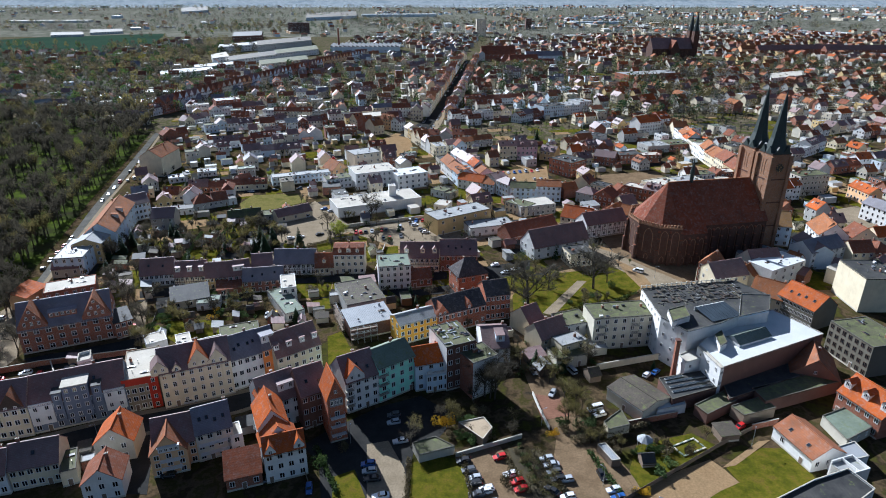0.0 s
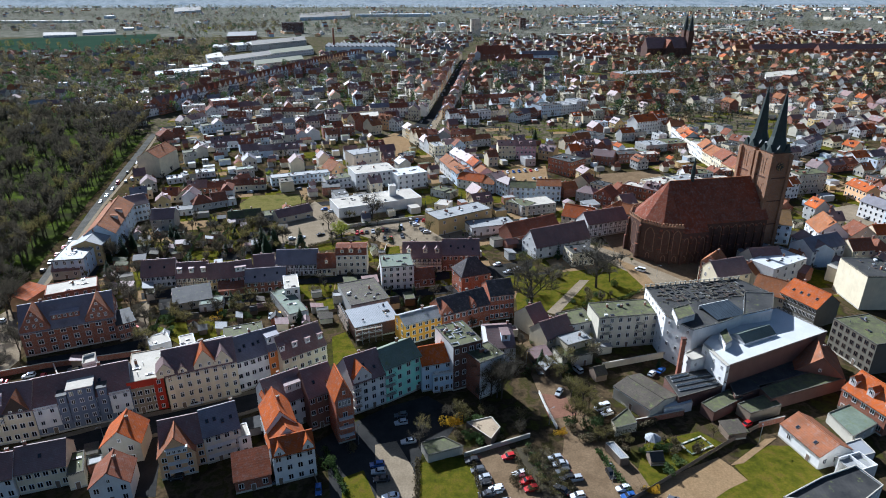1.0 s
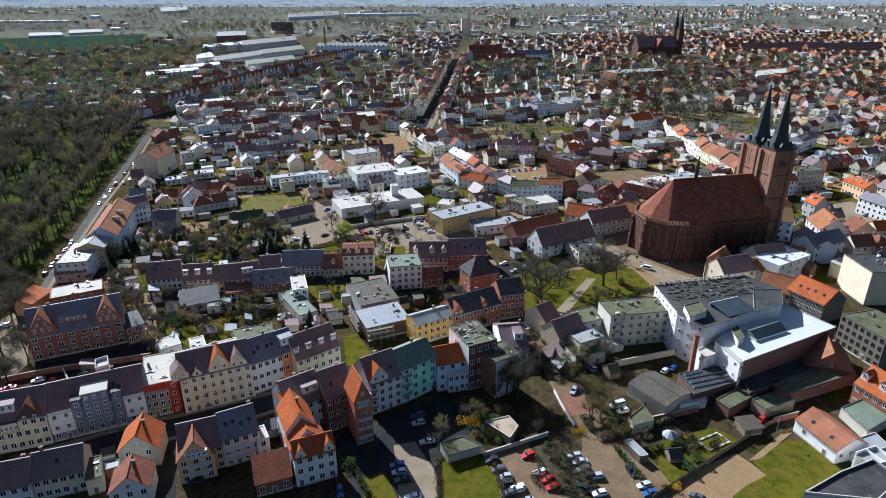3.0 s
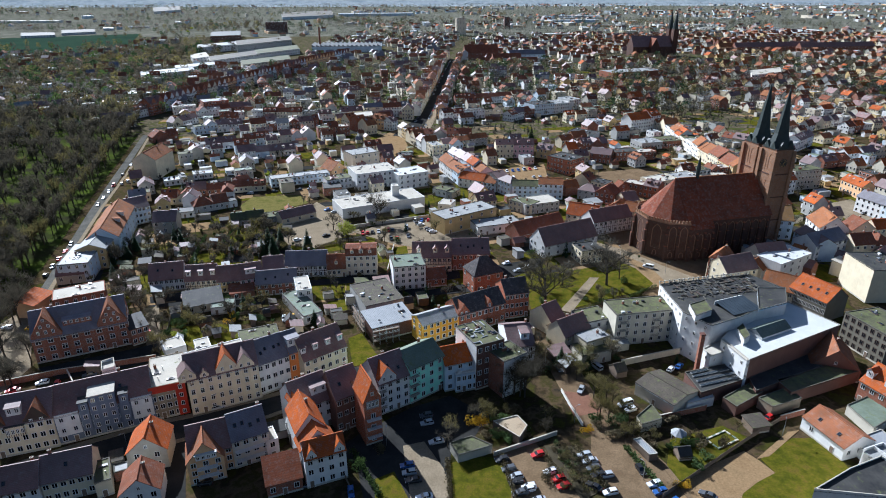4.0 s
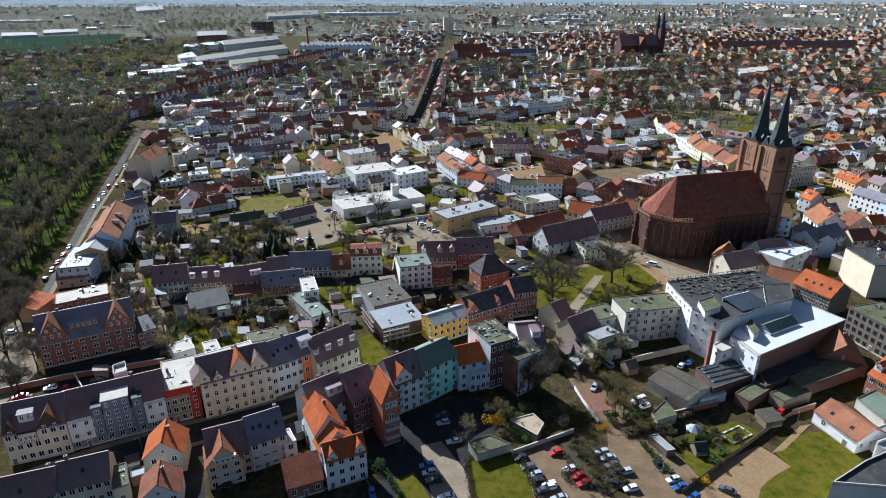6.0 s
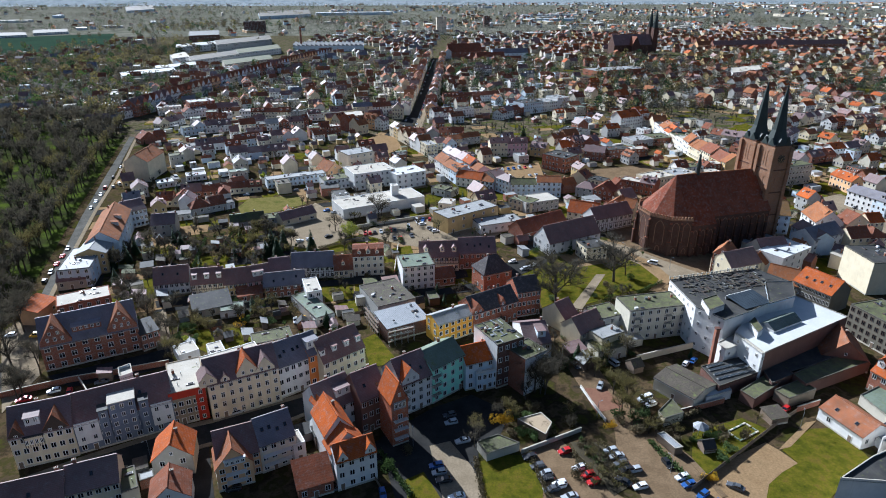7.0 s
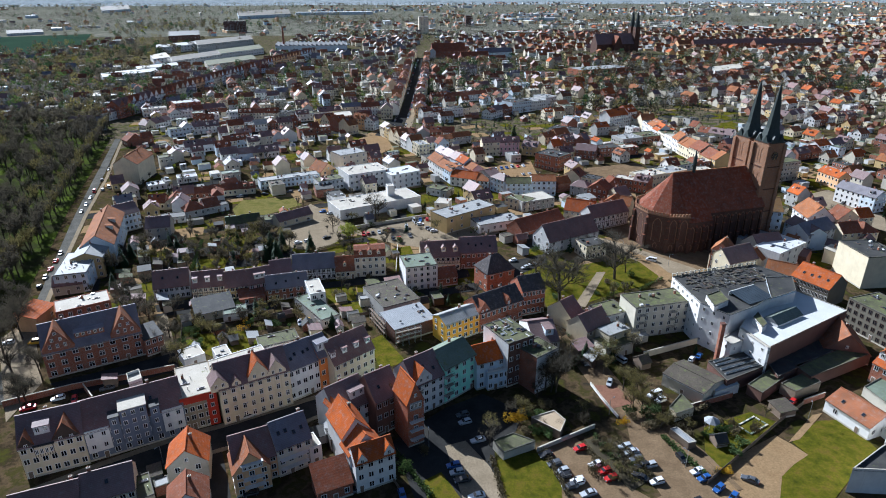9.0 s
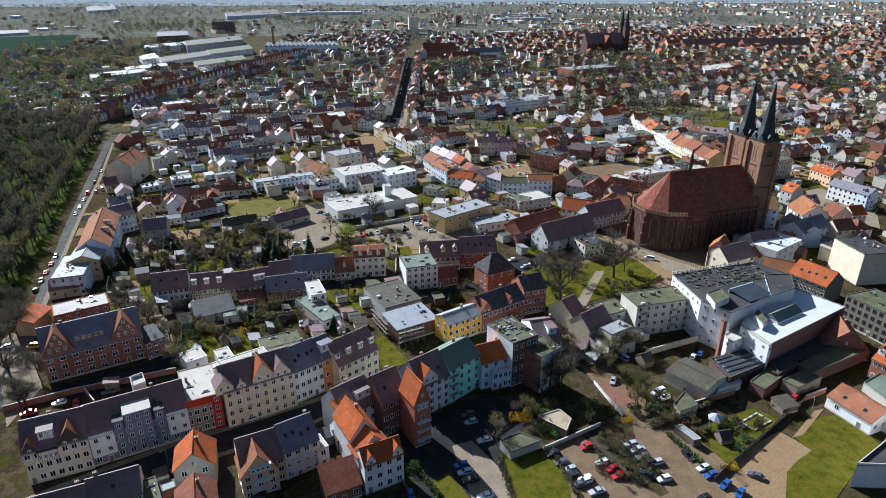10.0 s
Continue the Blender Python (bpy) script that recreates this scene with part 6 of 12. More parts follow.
house(-122.7, 205.5, 36.5, 6.2, 9.0, 7.0, roof='shed', rh=1.5, wall='brick', tiles='f_tar', floors=2, cols=3, sides='R', label='red brick side wing with slate roof', chim=0)
house(-155.9, 231.4, 26.4, 18.9, 11.0, 8.0, roof='flat', wall='brick', tiles='f_white', floors=2, cols=6, label='brick building with white flat roof')
house(-172.6, 228.8, 82.4, 12.1, 8.0, 6.0, roof='shed', rh=2, wall='peach', tiles='t_orange', floors=1, cols=2, label='house with orange lean-to roof', chim=0)
# ---- houses along the avenue by the wood ----
house(-172.8, 268.0, 100.2, 25.5, 13.0, 9.0, roof='flat', wall='lightblue', tiles='f_grey', floors=3, cols=4, sides='L', label='pale blue house with weathered flat roof')
house(-171.1, 281.4, 97.7, 23.2, 13.0, 10.0, roof='gable', rh=2.5, wall='ochre', tiles='f_grey', floors=3, cols=4, sides='L', label='ochre house with grey sheet roof')
house(-174.8, 304.6, 103.6, 46.6, 14.0, 11.0, roof='gable', rh=5, wall='lightblue', tiles='t_salmon', floors=3, cols=7, label='pale blue apartment house with salmon tiled roof', dorm=[(-6, 2, 1.7, 'trim', 'shed'), (4, 2, 1.7, 'trim', 'shed')])
house(-175.9, 335.2, 39.9, 11.1, 14.0, 10.0, roof='gable', rh=4, wall='lightblue', tiles='t_dark', floors=3, cols=5, label='pale blue corner house with dark roof')
house(-173.2, 258.7, 14.0, 11.5, 9.0, 4.5, roof='gable', rh=3, wall='stone', tiles='t_brown', floors=1, cols=3, label='low house with brown roof by the avenue')
house(-202.6, 431.6, -3.3, 15.7, 28.0, 13.9, roof='cross', rh=5, wall='cream', tiles='t_salmon', floors=3, cols=0, sides='R', label='tall pale house with blank gable wall and salmon roof')
house(-153.6, 320.2, 9.1, 12.1, 12.0, 7.0, roof='gable', rh=4, wall='stone', tiles='t_dark', floors=2, cols=3, label='grey house with dark roof in the gardens')
# ---- white hall, former works and yards ----
house(-40.5, 351.7, 23.9, 51.3, 20.1, 6.0, roof='flat', wall='white', tiles='f_white', floors=0, cols=0, label='large white supermarket hall with flat roof', chim=0, name='hall', category='hall')
house(-96.6, 405.0, 20.8, 39.1, 9.0, 6.0, roof='flat', wall='lightblue', tiles='f_grey', floors=2, cols=14, label='long pale blue works building', name='works_building', category='building')
house(-70.1, 394.2, 24.0, 16.7, 11.0, 7.0, roof='flat', wall='white', tiles='f_moss', floors=2, cols=6, label='white works office with flat roof', name='works_building', category='building')
house(-47.2, 399.7, 22.1, 27.9, 20.0, 11.0, roof='flat', wall='white', tiles='f_white', floors=3, cols=8, label='white factory block with flat roof', name='works_building', category='building')
house(-23.2, 396.5, 26.1, 21.4, 16.0, 10.0, roof='flat', wall='white', tiles='f_blue', floors=3, cols=5, label='white factory wing with bluish roof', name='works_building', category='building')
house(-31.0, 358.1, 12.7, 4.1, 5.0, 12.0, roof='flat', wall='white', tiles='f_white', floors=0, cols=0, label='white stair tower of the works', chim=0, name='stair_tower', category='building')
house(-58.2, 442.7, 30.2, 20.7, 16.0, 12.0, roof='flat', wall='sand', tiles='f_grey', floors=3, cols=4, label='sand-coloured block with flat roof', name='works_building', category='building')
house(-75.7, 421.2, 39.8, 12.5, 14.0, 6.0, roof='cross', rh=5, wall='peach', tiles='t_salmon', floors=2, cols=2, label='gabled house with salmon roof by the works')
house(-86.5, 333.4, 35.6, 20.8, 9.0, 4.0, roof='gable', rh=3, wall='cream', tiles='t_brown', floors=1, cols=3, label='low house with brown roof by the lawn')
house(24.9, 312.3, 16.3, 25.3, 11.8, 5.0, roof='flat', wall='white', tiles='f_grey', floors=1, cols=7, label='low white shop building with grey flat roof')
house(44.8, 301.6, 28.6, 30.7, 12.0, 6.0, roof='gable', rh=5, wall='brick', tiles='t_red', floors=1, cols=4, label='long house with dark red roof')
house(56.1, 285.6, 24.2, 32.2, 13.0, 6.5, roof='gable', rh=7, wall='white', tiles='t_brown', floors=2, cols=6, sides='L', label='white gabled house with steep brown roof')
house(74.6, 318.9, -29.4, 16.5, 12.0, 7.0, roof='gable', rh=5, wall='sand', tiles='t_orange', floors=2, cols=5, label='house with bright orange roof')
t = house(84.9, 309.9, 21.5, 25.1, 11.0, 8.0, roof='gable', rh=5, wall='white', tiles='t_brown', floors=2, cols=8, label='half-timbered row house with brown roof')
timbers(t, 25.1, 11.0, 0.7, 8.0 - 0.6, 18)
house(8.2, 320.3, 31.8, 34.7, 14.0, 9.0, roof='flat', wall='ochre', tiles='f_grey', floors=2, cols=5, label='ochre brick building with cluttered flat roof', chim=3)
# ---- right-hand buildings ----
t = house(64.8, 200.0, 7.5, 22.9, 11.5, 12.9, roof='flat', wall='beige', tiles='f_moss', floors=4, cols=7, label='beige apartment house with balconies and mossy roof', chim=3)
for k in (3.3, 6.5, 9.7):
    balcony(t, -8.6, -11.5 / 2, k, 2.8, 1.3)
    balcony(t, 4.0, -11.5 / 2, k, 2.8, 1.3)
block([(75.6, 209.7), (75.9, 188.0), (81.7, 178.1), (94.8, 183.7), (102.9, 188.6), (115.6, 192.2), (121.7, 203.7), (114.2, 216.7)], 16.5, 'white', 'f_tar', 'white cinema-like building with patched black roof', floors=4, faces=(0, 1))
block([(87.8, 163.6), (131.3, 184.0), (122.4, 201.2), (108.2, 196.6), (99.3, 191.5), (85.2, 176.6)], 12.0, 'brown', 'f_blue', 'brick hall with pale membrane roof')
block([(79.1, 175.6), (79.5, 171.0), (87.4, 174.4), (87.1, 180.3)], 9.0, 'white', 'f_white', 'white stair block with pale roof', floors=2, faces=(0, 1, 2, 3))
house(143.9, 215.9, -66.1, 16.1, 13.0, 9.0, roof='gable', rh=4.8, wall='soot', tiles='t_orange', floors=3, cols=9, sky=4, label='olive-grey facade house with bright orange roof')
house(148.4, 185.8, -77.7, 18.3, 15.0, 12.0, roof='flat', wall='soot', tiles='f_moss', floors=4, cols=7, style='dark', label='ornate stone-grey town house with green roof')
house(177.2, 230.6, -90.9, 18.8, 16.0, 15.0, roof='flat', wall='cream', tiles='f_tar', floors=4, cols=0, sides='R', label='tall cream house with blank fire wall')
house(125.0, 177.3, -21.9, 15.5, 17.0, 4.0, roof='cross', rh=7, wall='brown', tiles='t_rust', floors=1, cols=4, label='house with steep weathered red roof')
house(130.2, 153.1, -71.9, 14.8, 12.0, 7.5, roof='gable', rh=5, wall='brick', tiles='t_orange', floors=2, cols=5, dorm=[(-6, 2.2, 2.0, 'trim', 'gable'), (0, 2.2, 2.0, 'trim', 'gable'), (6, 2.2, 2.0, 'trim', 'gable')], label='brick house with orange roof and three dormers')
block([(98.5, 163.2), (99.6, 156.4), (128.5, 166.8), (127.4, 173.0)], 4.5, 'brown', 'f_moss', 'long brick garage row with mossy flat roof')
block([(88.6, 155.3), (90.6, 150.7), (102.0, 154.6), (100.1, 160.1)], 3.6, 'taupe', 'f_moss', 'garage block with mossy flat roof')
block([(77.6, 155.9), (79.7, 151.2), (91.5, 158.1), (90.8, 163.7)], 3.6, 'brown', 'f_moss', 'garage pair with mossy roof')
# The dark roof colour stands in for the shadow below the hall.
block([(90.0, 164.3), (88.9, 157.6), (120.3, 171.3), (126.9, 184.0)], 4.5, 'darkbrick', 'f_tar', 'low back building with dark felt roof')
house(103.6, 139.3, -75.6, 14.5, 10.8, 4.6, roof='gable', rh=3.0, wall='white', tiles='t_rust', floors=1, cols=2, sides='R', label='white barn with rust-brown tiled roof', chim=0, name='barn', category='barn', sky=2)
block([(114.3, 151.0), (115.1, 140.1), (125.9, 145.8), (124.3, 155.4)], 3.3, 'stone', 'f_green', 'low pale building with green felt roof', floors=1, faces=(1,))
block([(105.4, 135.5), (105.8, 130.6), (117.3, 133.7), (117.0, 139.7)], 3.2, 'white', 'f_zinc', 'white garage with grey sheet roof')
block([(79.9, 113.2), (93.4, 119.9), (104.4, 123.9), (106.9, 116.9), (96.2, 110.3)], 7.5, 'white', 'f_tar', 'modern white house with black flat roof', up=0.6, floors=2, faces=(0, 1, 2))
t = thing('roof_terrace', pose(104.2, 122.6, 0, 0, 0, 18), 'pale framed terrace beside the black roof', 'terrace')
for a in ((-0.2, 7.0, -0.15, 0.15), (-0.2, 7.0, 5.0, 5.3), (3.3, 3.5, 0.15, 5.0), (6.8, 7.0, 0.15, 5.0)):
    g = Geo()
    g.box(*a, -0.2, 7.4, 'trim')
    part('parapet', g, t)
g = Geo()
g.box(-0.1, 6.9, 0.0, 5.1, 6.2, 6.5, 'f_grey')
part('deck', g, t)
house(61.6, 160.9, -57.4, 14.5, 12.2, 4.8, roof='gable', rh=1.2, wall='stone', tiles='f_corr', floors=1, cols=1, label='old workshop with corrugated roof', chim=0, name='workshop', category='shed')
block([(47.9, 148.6), (48.4, 145.1), (55.3, 147.4), (54.5, 154.5)], 3.0, 'cream', 'f_moss', 'small garage with mossy roof')
block([(66.5, 160.3), (65.6, 153.9), (75.4, 156.8), (75.8, 162.8)], 3.0, 'white', 'f_blue', 'low annexe with pale blue roof')
house(32.5, 207.3, 32.4, 7.5, 12.0, 6.0, roof='gable', rh=5, wall='cream', tiles='t_brown', floors=2, cols=2, label='old house with brown roof near the park')
house(38.2, 196.6, 29.4, 12.6, 10.0, 6.5, roof='gable', rh=4.5, wall='cream', tiles='t_brown', floors=2, cols=3, label='cream house with brown roof near the park')
house(48.2, 202.7, 18.4, 11.7, 10.0, 8.0, roof='flat', wall='white', tiles='f_moss', floors=2, cols=3, label='small white plastered rear house')
house(43.6, 185.3, 16.6, 11.9, 8.0, 4.5, roof='flat', wall='beige', tiles='f_moss', floors=1, cols=2, label='low beige house with mossy flat roof', chim=0)
house(45.0, 189.5, 24.7, 10.8, 7.0, 7.0, roof='flat', wall='cream', tiles='f_grey', floors=2, cols=2, label='cream plastered rear house', chim=1)
# ---- houses near the church ----
house(118.7, 247.8, -42.9, 7.8, 10.0, 11.0, roof='cross', rh=4, wall='brick', tiles='t_salmon', floors=4, cols=3, sides='L', label='narrow red brick house with salmon roof')
house(122.7, 244.5, 16.8, 17.3, 12.0, 8.0, roof='gable', rh=5, wall='cream', tiles='t_dark', floors=2, cols=4, sides='L', label='cream house with dark roof by the church')
house(135.0, 227.0, -40.9, 12.8, 12.0, 7.0, roof='gable', rh=5, wall='cream', tiles='t_salmon', floors=2, cols=4, label='gabled house with salmon roof')
house(145.2, 257.4, 9.3, 14.9, 12.0, 8.0, roof='gable', rh=5, wall='sand', tiles='t_brown', floors=2, cols=4, label='house with brown roof by the church')
house(148.9, 250.4, 29.0, 23.5, 12.0, 10.0, roof='flat', wall='white', tiles='f_blue', floors=3, cols=4, label='white house with bluish flat roof')
house(176.8, 272.2, -90.0, 18.7, 10.0, 9.0, roof='gable', rh=3, wall='lightblue', tiles='t_dark', floors=3, cols=5, label='pale house with dark roof')
house(179.3, 271.6, 22.7, 23.1, 12.0, 9.0, roof='gable', rh=4, wall='white', tiles='t_slate', floors=3, cols=6, label='white house with slate roof')
house(173.4, 301.1, -16.1, 11.6, 20.0, 11.0, roof='gable', rh=5, wall='lightblue', tiles='t_ochre', floors=3, cols=3, sides='R', label='town hall wing with ochre roof')
house(197.2, 294.5, -99.7, 17.2, 14.0, 8.0, roof='gable', rh=6, wall='white', tiles='t_salmon', floors=2, cols=4, sides='R', label='stepped-gable house with salmon roof')
house(196.3, 293.6, -14.2, 8.6, 12.0, 8.0, roof='cross', rh=6, wall='sand', tiles='t_salmon', floors=2, cols=3, label='stepped-gable hall with salmon roof')
fh(233.9, 380.7, 13, 21.7, 10.9, 12.9, "flat", 3.9, "stone", "f_moss")
fh(210.6, 368.7, 16, 10.8, 10.1, 8.3, "hip", 3.8, "white", "t_orange")
fh(218.7, 370.5, 16, 5.7, 8.7, 9.7, "hip", 3.2, "white", "t_orange")
fh(260.1, 363.1, -85, 17.8, 9.0, 8.1, "gable", 3.3, "peach", "t_orange")
fh(245.9, 326.9, -75, 16.2, 9.7, 9.4, "gable", 3.4, "white", "t_slate")
fh(249.0, 314.8, -76, 8.6, 9.6, 9.6, "gable", 3.3, "lightblue", "t_slate")
hs(209.3, 288.4, 5, 13.6, 9.6, 7.9, "cross", 4.9, "cream", "t_red", 2, 4)
hs(220.6, 289.5, 6, 9.0, 9.1, 8.0, "gable", 3.6, "cream", "t_orange", 2, 3)
hs(197.9, 270.8, 6, 11.5, 9.6, 7.6, "gable", 4.1, "cream", "t_red", 2, 3)
hs(208.7, 272.8, 7, 10.2, 11.3, 6.7, "hip", 3.8, "cream", "t_red", 2, 3)
# ---- town behind the church ----
fh(191.7, 592.2, -65, 12.3, 13.9, 8.5, "flat", 5.8, "cream", "f_white")
fh(195.4, 581.9, -65, 9.5, 12.5, 9.4, "flat", 4.8, "sand", "f_moss")
fh(199.7, 572.1, -67, 11.7, 12.3, 9.8, "cross", 4.2, "cream", "t_salmon")
fh(205.2, 561.7, -65, 11.7, 14.1, 8.1, "cross", 4.2, "sand", "t_salmon")
fh(208.0, 542.4, -92, 14.9, 11.7, 9.1, "cross", 5.4, "cream", "t_salmon")
fh(208.4, 528.8, -93, 12.1, 14.1, 9.8, "flat", 4.0, "white", "f_tar")
fh(207.5, 516.3, -93, 12.9, 13.7, 9.7, "gable", 4.2, "white", "t_salmon")
fh(206.0, 503.9, -93, 11.9, 12.2, 8.4, "hip", 5.1, "white", "t_orange")
fh(206.3, 490.4, -94, 14.9, 14.3, 8.6, "flat", 5.3, "sand", "f_moss")
fh(205.1, 475.2, -93, 15.6, 13.7, 8.9, "flat", 4.6, "white", "f_white")
fh(203.4, 461.6, -93, 11.6, 11.8, 10.3, "hip", 4.9, "white", "t_salmon")
fh(202.9, 452.9, -94, 5.7, 11.9, 8.9, "gable", 4.4, "cream", "t_salmon")
fh(203.7, 444.2, -89, 12.7, 13.4, 8.7, "hip", 5.0, "cream", "t_salmon")
fh(204.2, 430.2, -89, 15.1, 13.7, 10.0, "hip", 4.8, "cream", "t_red")
fh(203.9, 414.8, -89, 15.7, 12.4, 8.4, "gable", 5.1, "ochre", "t_red")
fh(205.3, 403.8, -89, 6.3, 14.8, 9.2, "gable", 5.1, "ochre", "t_salmon")
fh(182.4, 555.8, 25, 23.6, 13.3, 12.1, "hip", 4.9, "white", "t_orange")
fh(197.7, 564.4, 25, 11.4, 15.7, 13.7, "hip", 5.0, "white", "t_orange")
fh(170.8, 492.7, 16, 19.9, 15.9, 5.6, "flat", 5.3, "grey", "f_grey")
fh(190.0, 498.9, 14, 20.2, 18.1, 5.6, "flat", 5.7, "brick", "f_moss")
fh(139.7, 456.2, 11, 17.9, 11.1, 7.0, "flat", 3.9, "brick", "f_tar")
fh(156.5, 458.4, 9, 15.8, 9.5, 6.0, "flat", 3.1, "brick", "f_white")
fh(122.0, 451.4, -28, 15.1, 10.9, 6.9, "hip", 3.6, "brick", "t_dark")
fh(138.2, 376.5, 23, 19.7, 13.2, 8.6, "flat", 5.2, "cream", "f_white")
fh(156.4, 384.6, 23, 20.0, 13.3, 8.0, "flat", 5.2, "cream", "f_grey")
fh(121.8, 372.2, -40, 13.1, 8.6, 7.3, "flat", 4.1, "brick", "f_white")
fh(130.8, 365.6, -42, 9.0, 10.6, 7.9, "gable", 3.2, "redbrick", "t_dark")
fh(92.3, 385.4, -45, 13.7, 8.8, 6.0, "cross", 4.9, "cream", "t_red")
fh(101.1, 376.9, -46, 10.8, 9.4, 6.9, "flat", 3.4, "cream", "f_tar")
hs(89.5, 363.9, -36, 11.4, 9.4, 6.3, "hip", 3.1, "grey", "t_dark", 2, 3)
hs(99.4, 357.6, -37, 12.1, 11.1, 6.6, "cross", 4.4, "brick", "t_red", 2, 4)
hs(97.2, 328.3, -41, 8.2, 10.0, 7.8, "cross", 3.0, "brick", "t_salmon", 2, 2)
hs(102.5, 322.9, -39, 6.8, 8.7, 7.5, "gable", 3.9, "cream", "t_salmon", 2, 2)
fh(165.5, 401.5, 15, 9.2, 9.6, 7.4, "gable", 4.1, "white", "t_red")
fh(176.0, 404.1, 14, 12.3, 9.4, 6.7, "flat", 3.6, "white", "f_moss")
fh(186.0, 406.3, 16, 8.1, 8.6, 6.4, "cross", 3.0, "brick", "t_red")
fh(194.7, 408.8, 14, 9.9, 9.1, 6.9, "flat", 3.5, "brick", "f_white")
fh(201.6, 411.5, 15, 4.7, 10.8, 7.7, "flat", 3.6, "brick", "f_grey")
fh(230.1, 444.4, -44, 8.3, 9.9, 6.0, "gable", 3.4, "sand", "t_red")
fh(247.1, 506.5, -57, 9.2, 9.2, 5.1, "gable", 3.8, "white", "t_red")
fh(254.2, 497.3, -55, 13.9, 10.8, 5.9, "gable", 3.8, "cream", "t_dark")
fh(259.5, 488.3, -57, 6.8, 9.7, 6.5, "gable", 4.1, "white", "t_dark")
fh(280.3, 474.7, 40, 12.5, 10.5, 7.9, "flat", 3.5, "white", "f_grey")
fh(291.0, 484.0, 41, 15.8, 11.4, 8.9, "gable", 3.3, "white", "t_dark")
fh(302.7, 492.1, 39, 12.5, 9.0, 9.2, "gable", 3.5, "lightblue", "t_dark")
fh(339.0, 549.0, 30, 11.1, 8.5, 6.2, "gable", 4.0, "white", "t_red")
fh(351.0, 556.2, 29, 10.8, 9.3, 7.6, "cross", 3.9, "cream", "t_dark")
fh(362.5, 562.7, 29, 10.5, 9.2, 7.2, "gable", 3.1, "cream", "t_dark")
fh(375.1, 570.0, 30, 8.5, 9.4, 6.8, "hip", 3.8, "white", "t_brown")
fh(388.8, 578.8, 29, 12.9, 11.4, 7.3, "flat", 3.3, "white", "f_white")
fh(401.0, 584.7, 28, 5.4, 9.5, 7.0, "gable", 3.1, "cream", "t_brown")
fh(309.3, 446.2, 16, 13.1, 10.3, 6.8, "gable", 3.5, "white", "t_orange")
fh(325.2, 450.5, 19, 12.9, 8.8, 6.4, "hip", 3.5, "white", "t_dark")
fh(337.2, 454.9, 17, 9.9, 9.9, 6.7, "cross", 3.6, "cream", "t_dark")
fh(266.9, 424.1, 18, 10.9, 8.9, 5.1, "cross", 3.9, "white", "t_dark")
fh(281.2, 428.9, 19, 13.2, 9.1, 5.8, "gable", 3.7, "brick", "t_dark")
fh(293.8, 434.2, 17, 10.1, 11.4, 5.5, "gable", 3.4, "brick", "t_red")
fh(369.9, 540.0, 19, 8.5, 10.8, 6.8, "gable", 3.6, "white", "t_red")
fh(379.8, 542.4, 18, 9.1, 8.8, 7.4, "hip", 3.3, "brick", "t_orange")
fh(389.6, 546.3, 20, 9.8, 9.9, 6.8, "flat", 3.5, "white", "f_grey")
fh(402.0, 550.7, 19, 11.5, 10.1, 7.4, "gable", 3.1, "cream", "t_brown")
fh(418.0, 556.9, 18, 13.6, 11.4, 6.8, "gable", 3.3, "brick", "t_brown")
fh(387.0, 618.6, 20, 9.8, 10.9, 6.7, "flat", 3.7, "sand", "f_white")
fh(401.4, 622.9, 19, 13.8, 9.7, 7.1, "gable", 3.5, "white", "t_orange")
fh(416.4, 628.1, 18, 12.0, 9.5, 6.6, "flat", 3.8, "sand", "f_tar")
fh(431.6, 633.0, 20, 12.7, 8.7, 7.6, "gable", 3.5, "sand", "t_salmon")
fh(448.2, 639.6, 20, 11.7, 10.1, 7.3, "cross", 4.2, "cream", "t_brown")
fh(461.5, 644.9, 19, 9.6, 11.4, 7.2, "gable", 3.2, "cream", "t_brown")
fh(476.6, 648.8, 19, 10.6, 8.8, 6.6, "flat", 3.1, "sand", "f_white")
fh(487.7, 653.1, 18, 9.1, 9.7, 6.9, "gable", 4.0, "sand", "t_orange")
fh(497.4, 656.1, 20, 5.3, 9.0, 6.1, "hip", 3.9, "sand", "t_salmon")
# ---- middle of the town ----
fh(-63.8, 419.1, 26, 12.2, 11.4, 5.6, "flat", 3.2, "sand", "f_grey")
fh(-56.2, 422.6, 27, 4.4, 10.8, 5.7, "gable", 3.5, "brick", "t_brown")
hs(-72.2, 382.3, 102, 12.1, 11.4, 5.0, "flat", 3.9, "brick", "f_tar", 2, 4)
fh(-73.0, 391.7, 100, 6.5, 9.5, 4.5, "gable", 3.8, "brick", "t_brown")
hs(-1.1, 374.8, -35, 10.4, 8.7, 4.5, "flat", 3.3, "white", "f_moss", 1, 3)
hs(5.2, 370.9, -36, 4.3, 9.8, 4.1, "flat", 4.0, "grey", "f_moss", 1, 1)
hs(-0.0, 348.0, -22, 8.0, 9.6, 4.3, "flat", 3.3, "white", "f_white", 1, 2)
fh(5.8, 427.1, -73, 15.8, 10.9, 8.2, "gable", 4.1, "white", "t_salmon")
fh(9.6, 413.6, -73, 12.0, 10.8, 8.1, "hip", 3.3, "white", "t_salmon")
fh(13.3, 401.7, -74, 12.9, 11.2, 8.8, "gable", 3.2, "lightblue", "t_salmon")
hs(19.8, 391.0, -30, 17.9, 9.8, 6.4, "gable", 3.5, "white", "t_orange", 2, 5)
hs(31.4, 384.6, -30, 8.4, 10.6, 6.1, "gable", 3.3, "lightblue", "t_salmon", 2, 3)
fh(12.0, 451.8, -73, 12.3, 9.2, 8.0, "gable", 3.1, "lightblue", "t_brown")
